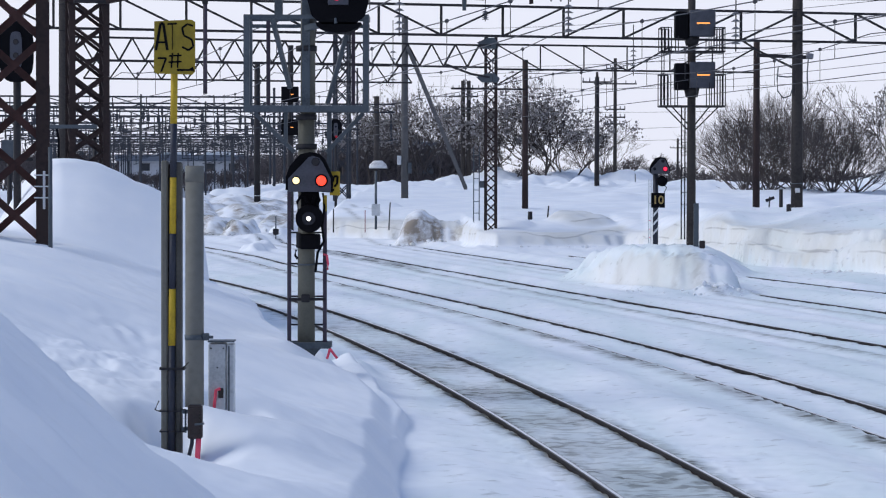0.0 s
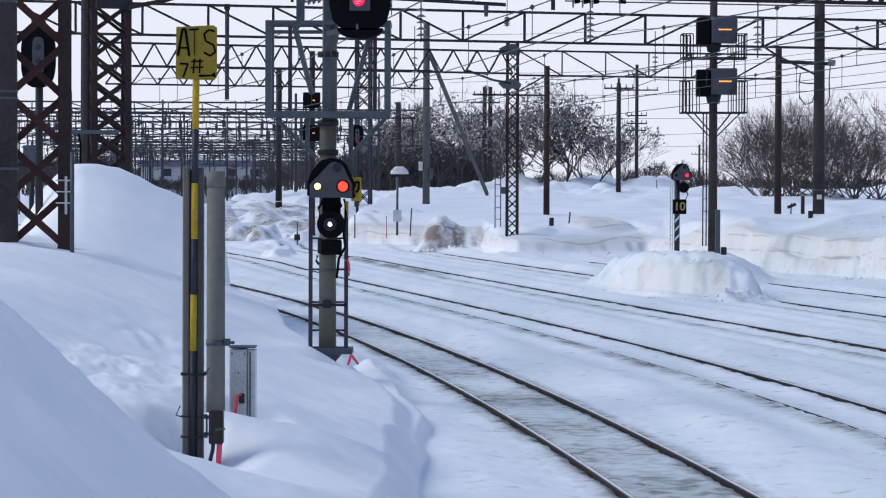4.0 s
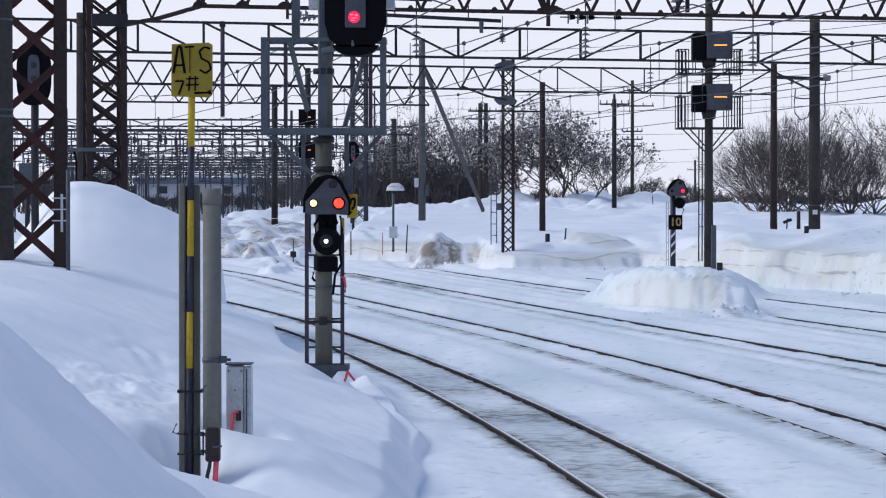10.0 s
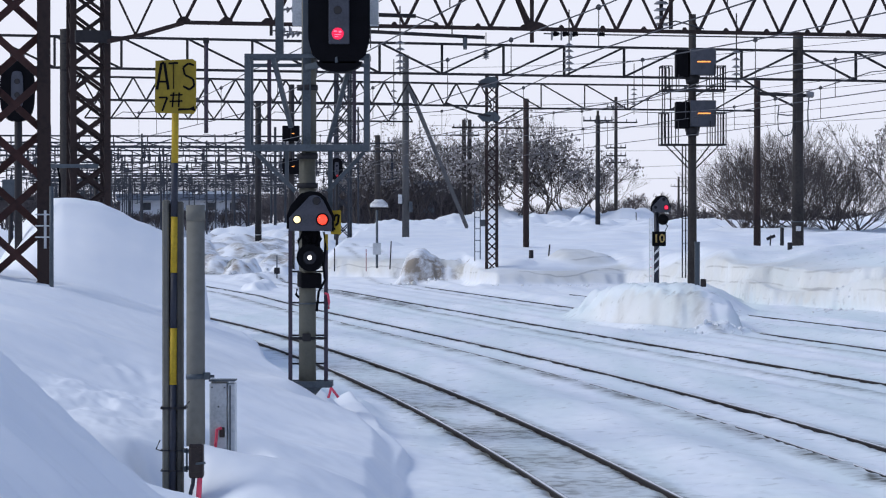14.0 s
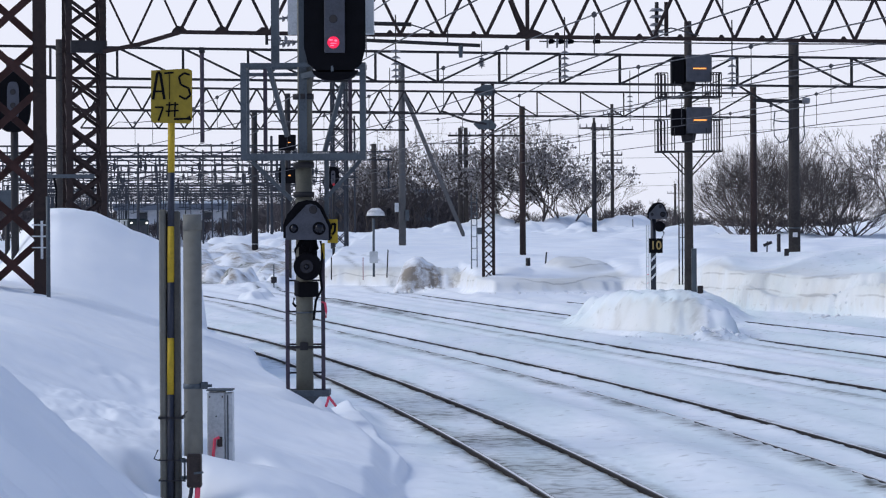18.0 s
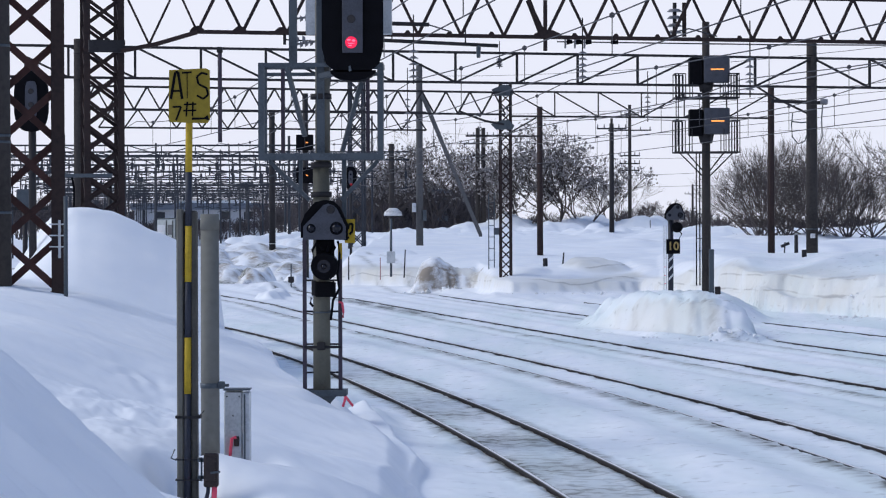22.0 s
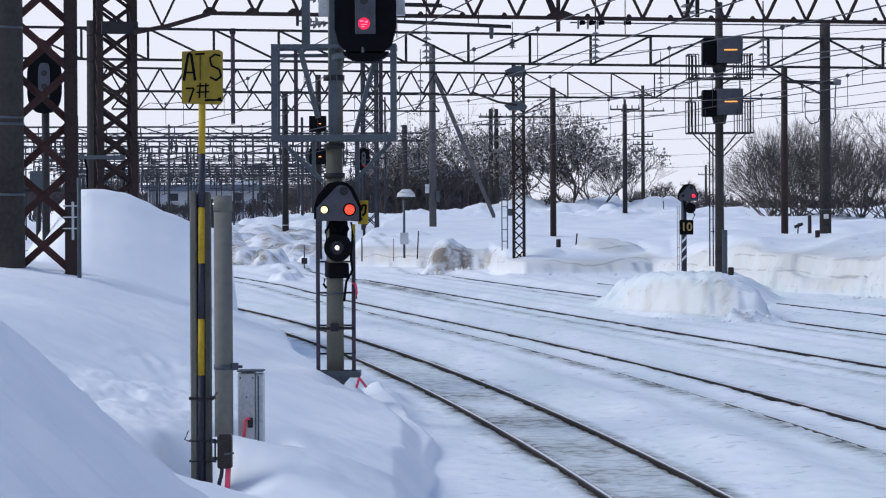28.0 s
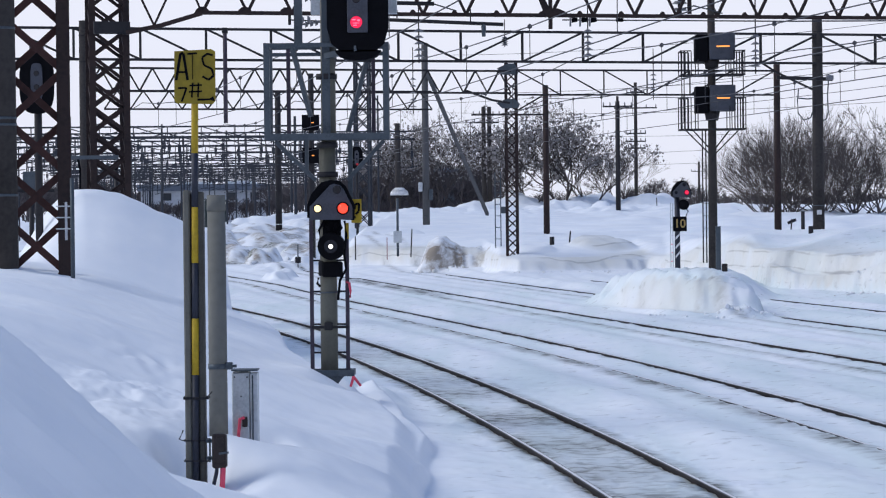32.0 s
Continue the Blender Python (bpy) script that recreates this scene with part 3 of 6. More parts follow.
        shelf = np.clip(0.88 - 0.33 * east + 0.36 * bumps(x, y * 0.25, 1.7, 80) * east, 0.3, 0.95)
        cliff = shelf * sst(d / 0.18) + (1 - shelf) * sst((d - 0.32 - 0.25 * east - 0.16 * bumps(x, y, 0.7, 81)) / 0.24)
        profile = (0.66 + 0.12 * east) * cliff + (0.34 - 0.12 * east) * sst((d - 0.5) / 3.2)
        profile = profile * sst((x + 6.6) / 1.5)
        ramp = ramp * sst((x + 6.6) / 1.5)
        beyond = (y > 60) & (d > -2.2) & (x > -7)
        z = np.where(beyond, np.maximum(z, z * (1 - sst((d + 1.5) / 1.5)) + ramp + (yard - ramp) * profile * (d > 0)), z)
        rough = sst((y - 205) / 25) * (1 - sst((y - 285) / 20))
        z = z + np.where(beyond, rough * (0.45 * np.abs(bumps(x, y * 0.5, 1.7, 70)) + 0.16 * bumps(x, y * 0.5, 0.7, 82)), 0.0)
        band = sst(d / 0.08) * (1 - sst((d - 0.7 - 0.5 * east) / 1.2)) * beyond
        cream = np.maximum(cream, band * (0.85 + 0.5 * bumps(x * 0.4, y * 0.4, 1, 22)))
        for ox, oy, rr, hh in ((6.0, 127, 1.7, 0.42), (-2.9, 146, 1.2, 0.25), (3.0, 124.5, 1.1, 0.2)):
            q = np.clip(1 - np.hypot((x - ox) / rr, (y - oy) / (rr * 1.6)), 0, 1)
            z = z + hh * sst(q * 2.0) * (0.9 + 0.35 * bumps(x, y, 0.9, 23))
            cream = np.maximum(cream, 0.9 * sst(q / 0.3) * (ox > 5))
        for ox, oy, rx, ry, hh in DUNES:
            z = z + hh * np.exp(-1.4 * (((x - ox) / rx) ** 2 + ((y - oy) / ry) ** 2)) * (1 + 0.35 * bumps(x, y, 3, 42))
    if lo < 140 and hi > 122:
        # dirty heap thrown up at the end of the fourth track: bare brown face, white cap
        f = y - 129.6 - 0.45 * np.abs(bumps(x, 0, 0.45, 61)) - 0.25 * bumps(x, 0, 1.3, 83)
        lump = sst((x + 2.15) / 0.6) * (1 - sst((x - 0.80) / 0.35)) * (1 - sst((y - 133.0) / 2.5))
        tall = 1.12 + 0.42 * np.exp(-((x + 1.05) / 0.55) ** 2) - 0.10 * sst((x + 0.4) / 0.4) + 0.10 * bumps(x, y, 0.6, 23)
        q = lump * (0.72 * sst(f / 0.5) + 0.28 * sst((f - 0.5) / 0.9))
        z = np.where((np.abs(x + 1) < 2.5) & (np.abs(y - 131) < 6), np.maximum(z, tall * q + 0.10 * bumps(x, y, 0.30, 62) * sst(q / 0.15)), z)
        # dark hollow at the heap's foot, its shade painted in as grey
        grey = np.maximum(grey, 1.8 * bell(x, y, -1.6, 129.0, 0.5, 0.28))
        brown = np.maximum(brown, 1.4 * (q > 0.02) * (1 - sst((f - 0.95) / 0.5)) * sst(0.80 + 1.4 * bumps(x, y * 0.5, 0.5, 63)) * (np.abs(y - 131) < 4))
    if hi > 112:
        # churned snow where the tracks lead away
        for ox, oy, rx, ry, hh, dirt in CHURNED:
            q = np.clip(1 - np.hypot((x - ox + 0.3 * bumps(x, y, 0.8, 84)) / rx, (y - oy) / ry), 0, 1)
            z = z + hh * sst(q * 1.9) * (0.9 + 0.7 * bumps(x, y * 0.3, 1.3, 24)) + 0.08 * bumps(x, y * 0.4, 0.33, 85) * sst(q / 0.15)
            front = sst(q / 0.05) * (1 - sst((q - 0.6) / 0.3)) * (y < oy)
            brown = np.maximum(brown, dirt * front * sst(0.45 + 2.0 * bumps(x, y * 0.4, 0.5, 64)))
        # the yard's deep snow goes on behind them
        fill = np.interp(y, (163, 176, 190, 215, 260), (0.0, 1.25, 1.75, 2.2, 2.5)) + 0.55 * bumps(x, y * 0.4, 2.0, 87) + 0.16 * bumps(x, y * 0.5, 0.7, 88)
        z = np.where((y > 163) & (x > -19) & (x < -3), np.maximum(z, fill * sst((x + 19) / 3) * sst((y - 163) / 6)), z)
        brown = np.maximum(brown, np.where((y > 165) & (y < 200) & (x < -8), 1.0 * sst(-0.10 + 2.4 * bumps(x, y * 0.3, 1.1, 89)), 0.0))
        furrow = (y > 144) & (y < 176) & (x < -8.6)
        grey = np.maximum(grey, np.where(furrow, 1.3 * sst(-0.12 + 2.2 * bumps(x * 0.6 + y * 0.1, y * 0.45, 1.4, 86)) * sst((y - 146) / 4), 0.0))
        z = z + np.where((y > 150) & (x < rail_three(y)), (0.4 * bumps(x, y, 13, 25) + 0.5) * sst((y - 160) / 60), 0.0)
    far = sst((np.hypot(x, y) - 500) / 500)
    tracks = sst((x - toe) / 0.5) * (1 - sst((y - 90) / 30))
    return z * (1 - far) + 1.2 * far, np.stack((grey, brown, cream, tracks), -1)


def snow_height(x, y):
    return float(snow_field(np.array([x]), np.array([y]))[0][0])


# rings of the ground's mesh: up to a distance, step in metres
RINGS = ((8, 0.5), (18.5, 0.06), (30, 0.08), (48, 0.13), (70, 0.32), (77, 0.10), (84, 0.2), (94, 0.30), (112, 0.20), (137, 0.15), (200, 0.5), (300, 1.0))


def build_ground():
    half = 0.170
    lo, hi = math.pi / 2 - half, math.pi / 2 + half
    around = [math.radians(i * 6) for i in range(60)]
    angles = np.array(sorted([a for a in around if not lo - 0.01 < a < hi + 0.01] + [lo + (hi - lo) * i / 400 for i in range(401)]))
    radii = [1.2]
    for end, step in RINGS:
        while radii[-1] < end:
            radii.append(radii[-1] + step)
    while radii[-1] < 4500:
        radii.append(radii[-1] * 1.15)
    rr, aa = np.meshgrid(radii, angles, indexing="ij")
    x, y = (rr * np.cos(aa)).ravel(), (rr * np.sin(aa)).ravel()
    ahead = y > 2
    z, soil_and_shade = np.full(x.shape, -0.05), np.zeros((len(x), 4))
    for part_of in np.array_split(np.nonzero(ahead)[0], 60):
        z[part_of], soil_and_shade[part_of] = snow_field(x[part_of], y[part_of])
    n, rings = len(angles), len(radii)
    verts = np.concatenate((np.array([[0, 0, -0.05]]), np.stack((x, y, z), -1)))
    i, j = np.meshgrid(np.arange(n), np.arange(rings - 1))
    o, nxt = 1 + j * n, (i + 1) % n
    quads = np.stack((o + i, o + n + i, o + n + nxt, o + nxt), -1).reshape(-1, 4)
    fan = np.stack((np.zeros(n, int), 1 + np.arange(n), 1 + (np.arange(n) + 1) % n), -1)
    me = bpy.data.meshes.new("ground")
    me.vertices.add(len(verts))
    me.vertices.foreach_set("co", verts.ravel())
    me.loops.add(quads.size + fan.size)
    me.loops.foreach_set("vertex_index", np.concatenate((fan.ravel(), quads.ravel())))
    me.polygons.add(len(fan) + len(quads))
    me.polygons.foreach_set("loop_start", np.concatenate((np.arange(len(fan)) * 3, fan.size + np.arange(len(quads)) * 4)))
    me.update(calc_edges=True)
    layer = me.color_attributes.new("soil_and_shade", "FLOAT_COLOR", "POINT")
    layer.data.foreach_set("color", np.concatenate((np.zeros((1, 4)), soil_and_shade)).ravel())
    ob = part_mesh("ground", me, SNOW, None, "", True)
    tagged(ob, "deep snow with ploughed banks and packed snow between tracks", "snow", kind="structure")
    return ob


build_ground()


# ---- broken clods of dirty snow ----
def clods(name, label, spots, seed, dirt):
    """Irregular lumps strewn on the snow, joined as one heap."""
    rng = random.Random(seed)
    verts, faces, soil_and_shade = [], [], []
    ball = bmesh.new()
    bmesh.ops.create_icosphere(ball, subdivisions=2, radius=1.0)
    cube = [tuple(v.co) for v in ball.verts]
    quads = [tuple(v.index for v in f.verts) for f in ball.faces]
    ball.free()
    for cx, cy, rx, ry, count, size in spots:
        for _ in range(count):
            x, y = cx + rng.gauss(0, rx), cy + rng.gauss(0, ry)
            s = size * math.exp(rng.gauss(0, 0.45))
            z = snow_height(x, y) + 0.15 * s
            turn = Euler((rng.uniform(0, 3), rng.uniform(0, 3), rng.uniform(0, 3))).to_matrix()
            o = len(verts)
            c = rng.random() * dirt
            sx, sy, sz = rng.uniform(0.5, 1.0), rng.uniform(0.5, 1.0), rng.uniform(0.35, 0.7)
            for v in cube:
                q = turn @ Vector(v) * (0.75 + 0.45 * noise.noise(Vector(v) * 1.3 + Vector((x * 7, y * 7, 0))))
                q = Vector((q.x * sx, q.y * sy, q.z * sz))
                verts.append((x + q.x * s, y + q.y * s, z + q.z * s))
                soil_and_shade.append((0.0, c, 0.5 * c, 0.0))
            faces += [tuple(o + i for i in f) for f in quads]
    me = bpy.data.meshes.new(name)
    me.from_pydata(verts, [], faces)
    layer = me.color_attributes.new("soil_and_shade", "FLOAT_COLOR", "POINT")
    layer.data.foreach_set("color", [c for d in soil_and_shade for c in d])
    return tagged(part_mesh(name, me, SNOW, None, "", True), label, "snow", kind="stuff")


clods("snow_clods", "dirty brown lumps of ploughed snow in a heap", ((-1.5, 129.5, 0.35, 0.25, 10, 0.10), (-0.5, 129.4, 0.45, 0.25, 14, 0.09)), 5, 1.0)
clods("snow_clods", "grey lumps of churned snow beside the far tracks", ((-10.9, 157.2, 0.5, 0.6, 5, 0.16), (-9.6, 162, 0.6, 1.2, 5, 0.15), (-12.4, 160.5, 0.6, 1.0, 5, 0.15)), 6, 0.9)
clods("snow_clods", "white crumbs of snow at the foot of a heap", ((6.6, 72.0, 0.45, 0.25, 26, 0.06), (7.5, 73.0, 0.12, 0.5, 12, 0.06), (4.8, 73.9, 0.35, 0.3, 8, 0.05)), 7, 0.15)
clods("snow_clods", "pale crumbs of snow below the ploughed wall", ((4.5, 118.6, 1.6, 0.3, 22, 0.06), (11.7, 88.8, 0.4, 0.5, 18, 0.06)), 8, 0.5)


# ---- rails ----
def rail_mesh(path, y0, y1, step, sink):
    """A rail: foot, web and worn head, swept along its path."""
    shape = ((-0.064, -0.153), (-0.064, -0.142), (-0.012, -0.118), (-0.009, -0.048), (-0.034, -0.036), (-0.034, -0.012), (-0.031, -0.004), (-0.018, 0.0),
             (0.018, 0.0), (0.031, -0.004), (0.034, -0.012), (0.034, -0.036), (0.009, -0.048), (0.012, -0.118), (0.064, -0.142), (0.064, -0.153))
    k = len(shape)
    verts, faces, mats = [], [], []
    count = int((y1 - y0) / step) + 1
    for i in range(count):
        y = y0 + (y1 - y0) * i / (count - 1)
        d = Vector((path(y + 0.5) - path(y - 0.5), 1.0)).normalized()
        for a, b in shape:
            verts.append((path(y) + a * d.y, y - a * d.x, b - sink))
        if i:
            o = (i - 1) * k
            for j in range(k):
                faces.append((o + j, o + (j + 1) % k, o + k + (j + 1) % k, o + k + j))
                mats.append(1 if j == 7 else 2 if j in (6, 8) else 0)
    me = bpy.data.meshes.new("rail")
    me.from_pydata(verts, [], faces)
    me.materials.append(RAIL_SIDE)
    me.materials.append(RAIL_HEAD)
    me.materials.append(RAIL_SHOULDER)
    me.polygons.foreach_set("material_index", mats)
    return me


def build_track(path, y0, y1, left_sink, right_sink, label, gap=GAUGE):
    track = base("railway_track", 0, 0, 0, label, "railway track", "tracks across the yard")
    part_mesh("rail", rail_mesh(lambda y: path(y), y0, y1, 0.8, right_sink), None, track)
    part_mesh("rail", rail_mesh(lambda y: path(y) - gap, y0, y1, 0.8, left_sink), None, track)
    return track


build_track(rail_one, 4, 190, 0.0, 0.0, "curved steel railway track lying in packed snow")
build_track(rail_two, 4, 190, 0.0, 0.0, "railway track with its near rail half buried in snow", 0.98)
build_track(rail_three, 20, 150, 0.02, 0.0, "railway track mostly buried in snow")
build_track(rail_four, 30, 128, 0.03, 0.0, "railway track mostly buried in snow")
build_track(rail_five, 40, 112, 0.03, 0.0, "railway track mostly buried in snow")


# ---- gantries over the tracks ----
def lattice_mast(x, y, z0, z1, w, turn, mat, label, leg=0.11, cell=None, group="lattice masts", faces=(0, 1, 2, 3), single=None):
    """A square lattice mast: four angle legs and crossed lacing on each face, or a single zigzag in the material named."""
    ob = base("lattice_mast", x, y, z0, label, "mast", group, turn)
    h, a = z1 - z0, w / 2
    for sx in (-a, a):
        for sy in (-a, a):
            bm = fresh()
            angle_bar(bm, (sx, sy, -0.6), (sx, sy, h), leg, 0.02)
            part("leg", bm, mat, ob)
    cell = cell or w
    n = max(1, round(h / cell))
    for side in faces:
        for i in range(n + 1):
            za, zb = (i - 1) * h / n, i * h / n
            bm = fresh()
            ways = (1, -1) if single is None else ((1 if i % 2 == 0 else -1),)
            for s in ways:
                p, q = ((-a * s, -a, za), (a * s, -a, zb))
                m = Matrix.Rotation(side * math.pi / 2, 4, "Z")
                off = Vector((0, 0.012 * s, 0))
                bar(bm, m @ (Vector(p) + off), m @ (Vector(q) + off), leg * 0.2, leg * 0.55)
            part("lacing", bm, single or mat, ob)
    return ob


def truss(name, p, q, z0, z1, panels, style, mat, label, depth=0.5, chord=0.09, web=0.055, group="gantry beams", joined=False, rows=2):
    """A beam of two parallel trusses between two points in plan."""
    p, q = Vector((*p, 0)), Vector((*q, 0))
    ob = base(name, p.x, p.y, 0, label, "gantry", group)
    d = q - p
    side = Vector((d.y, -d.x, 0)).normalized() * depth / 2
    offs = (side, -side) if rows == 2 else (side * 0,)

    def at(t, z, o):
        return d * t + o + Vector((0, 0, z))
    rest = fresh() if joined else None

    def web_bar(a, b, name_):
        if joined:
            bar(rest, a, b, web)
        else:
            bm = fresh()
            angle_bar(bm, a, b, web * 1.3, 0.014)
            part(name_, bm, mat, ob)
    for o in offs:
        for z in (z0, z1):
            bm = fresh()
            bar(bm, at(0, z, o), at(1, z, o), chord, chord * 1.1)
            part("chord", bm, mat, ob)
        for i in range(panels):
            t0, t1, tm = i / panels, (i + 1) / panels, (i + 0.5) / panels
            if style == "warren":
                web_bar(at(t0, z0, o), at(tm, z1, o), "diagonal")
                web_bar(at(tm, z1, o), at(t1, z0, o), "diagonal")
            else:
                web_bar(at(t0, z0, o), at(t0, z1, o), "upright")
                za, zb = (z0, z1) if style[i % len(style)] == "r" else (z1, z0)
                web_bar(at(t0, za, o), at(t1, zb, o), "diagonal")
    if joined:
        part("bracing", rest, mat, ob)
    return ob


def pole(name, x, y, z0, z1, r0, r1, mat, label, category="pole", group="", bands=()):
    ob = base(name, x, y, z0, label, category, group)
    bm = fresh()
    tube(bm, (0, 0, -0.5), (0, 0, z1 - z0), r0, r1, n=18)
    part("shaft", bm, mat, ob)
    for z, mat2 in bands:
        bm = fresh()
        rr = r0 + (r1 - r0) * (z - z0) / (z1 - z0) + 0.006
        tube(bm, (0, 0, z - z0 - 0.02), (0, 0, z - z0 + 0.02), rr, n=18)
        part("band", bm, mat2, ob)
    return ob


# near lattice mast beside the bank, with the concrete pole next to it
lattice_mast(-6.955, 47.84, 1.768, 11.5, 0.902, 8, RUST_STEEL, "rust-brown riveted lattice mast standing in a snow bank", 0.215, 0.82, faces=(0, 2), single=RUST_RED)
pole("concrete_pole", -7.207, 45.76, 1.816, 11.0, 0.27, 0.22, DARK_CONCRETE, "thick dark concrete pole with wire bands", "pole", "", ((3.0, GALV), (4.1, GALV), (4.2, GALV), (5.6, GALV)))
bm = fresh()
bar(bm, (0, 0, 0), (0, 0, 0.6), 0.04, 0.006)
marker = base("marker_plate", -6.266, 46.28, 2.287, "thin white marker plate strapped to the mast", "marker")
part("plate", bm, BOX_GREY, marker)


def gantry_leg(x, y, z0, z1, r, label):
    return pole("gantry_pole", x, y, z0, z1, r, r * 0.85, DARK_CONCRETE, label, "pole", "gantry poles", ((z1 - 0.5, DARK_STEEL), (z1 - 1.4, DARK_STEEL), (z0 + 1.0, GALV)))


def knee(parent_name, pts, mat, w=0.07):
    ob = base(parent_name, *pts[0], "steel knee brace under a gantry beam", "brace", "knee braces")
    o = Vector(pts[0])
    for a, b in zip(pts, pts[1:]):
        bm = fresh()
        bar(bm, Vector(a) - o, Vector(b) - o, w, w)
        part("strut", bm, mat, ob)
    return ob


# first gantry: tall warren beam on a lattice mast
lattice_mast(-8.666, 71.76, 1.0, 9.6, 0.828, 14, RUST_STEEL, "rust-brown lattice mast carrying a warren beam", 0.15, 0.62)
truss("gantry_beam", (-6.238, 70.824), (13.872, 76.492), 7.53, 8.62, 19, "warren", RUST_STEEL, "dark rusty warren beam gantry across the tracks", 0.22, 0.085, 0.055, rows=1)
knee("knee_brace", ((-8.078, 70.72, 7.063), (-7.235, 70.72, 7.226), (-6.242, 70.72, 7.512)), RUST_STEEL, 0.10)
knee("knee_brace", ((-8.051, 70.72, 8.62), (-7.398, 70.72, 7.226), (-6.732, 70.72, 8.62), (-6.229, 70.72, 7.498)), RUST_STEEL, 0.05)
knee("knee_brace", ((-8.146, 70.72, 8.62), (-6.229, 70.72, 8.62)), RUST_STEEL, 0.075)
bm = fresh()
bar(bm, (-0.3, -0.54, 0), (0.54, -0.285, 0), 0.08, 0.3)
ob = base("gusset_plate", -8.549, 71.24, 7.191, "riveted gusset plate on the lattice mast", "plate")
part("plate", bm, DARK_STEEL, ob)
# second gantry: uprights and slanting ties on concrete poles
truss("gantry_beam", (-15.648, 100.828), (22.262, 113.048), 8.08, 9.16, 17, "fffffffrrrrrrffff", DARK_STEEL, "dark steel gantry beam with uprights and slanting ties", 0.12, 0.075, 0.045)
gantry_leg(-12.931, 100.36, 1.5, 9.329, 0.17, "sooty concrete gantry pole beside a lattice mast")
gantry_leg(13.314, 110.24, 1.758, 9.772, 0.225, "sooty concrete gantry pole standing in deep snow")
knee("knee_brace", ((11.204, 109.72, 8.08), (11.732, 109.72, 7.734), (13.314, 110.24, 7.016)), DARK_STEEL)
ob = base("drop_post", -8.296, 102.96, 8.0, "slim purple-brown post hanging from a gantry beam", "post")
bm = fresh()
tube(bm, (0, 0, 1.1), (0, 0, 5.858 - 8.0), 0.075, n=10)
part("tube", bm, PURPLE_BROWN, ob)
bm = fresh()
box(bm, -0.1, 0.1, -0.1, 0.1, 1.0, 1.2, 0.02)
part("cap", bm, DARK_STEEL, ob)
# third gantry: warren on the left, slanting ties on the right of its lattice mast
lattice_mast(2.03, 122.72, 1.136, 8.877, 0.425, 3, RUST_STEEL, "slim dark brown lattice mast in deep snow", 0.10, 0.40, faces=(0, 1, 3))
truss("gantry_beam", (-14.741, 115.44), (2.021, 122.2), 7.572, 8.484, 17, "warren", DARK_STEEL, "grey warren gantry beam over the yard tracks", 0.35, 0.075, 0.05, rows=1)
truss("gantry_beam", (2.256, 122.2), (13.303, 125.32), 7.501, 8.525, 6, "fffrrr", DARK_STEEL, "dark gantry beam reaching from lattice mast to pole", 0.35, 0.07, 0.045, rows=1)
knee("knee_brace", ((0.14, 121.68, 7.678), (1.193, 121.68, 7.28), (1.966, 121.68, 7.139)), DARK_STEEL, 0.09)
pole("gantry_pole", 13.4, 125.32, 1.634, 8.816, 0.155, 0.135, RUST_STEEL, "dark brown pole carrying a gantry beam end", "pole", "gantry poles")
for yy, hw, hh in ((146, 0.36, 0.2), (207, 0.38, 0.17)):
    ob = base("gusset_plate", 2.025, 122.46, 2.67 + (397 - yy) * 0.02345, "dark gusset plate joining beam and lattice mast", "plate", "gusset plates")
    bm = fresh()
    plate(bm, [(-hw * 1.6, hh * 0.3), (-hw, -hh), (hw * 0.8, -hh), (hw, 0), (hw * 0.4, hh * 1.3), (-hw * 0.4, hh * 1.3)], -0.03, 0.03)
    part("plate", bm, GALV, ob)
# fourth gantry
truss("gantry_beam", (-16.611, 136.24), (-1.469, 141.44), 7.601, 8.459, 13, "warren", DARK_STEEL, "grey warren gantry beam farther along the yard", 0.3, 0.075, 0.05, rows=1)
pole("gantry_pole", -11.608, 184.6, 1.357, 10.267, 0.21, 0.18, DARK_STEEL, "dark gantry pole with a white number plate", "pole", "gantry poles", ((2.0, WHITE_BAND),))
pole("gantry_pole", -2.145, 169, 1.792, 12.388, 0.21, 0.18, POLE_GREY, "tall grey concrete pole in deep snow", "pole", "gantry poles", ((2.4, GALV), (6.0, GALV)))
knee("slanting_stay", ((-2.003, 167.96, 10.648), (1.512, 187.2, 2.49)), POLE_GREY, 0.19)
pole("dark_pole", 3.94, 139.36, 1.357, 8.62, 0.15, 0.13, RUST_STEEL, "dark brown pole with pale foot in snow", "pole", "gantry poles", ((1.5, BOX_GREY),))
pole("dark_pole", 11.508, 218.4, 2.208, 10.734, 0.19, 0.16, DARK_STEEL, "dark line pole with a short cross arm", "pole", "line poles")

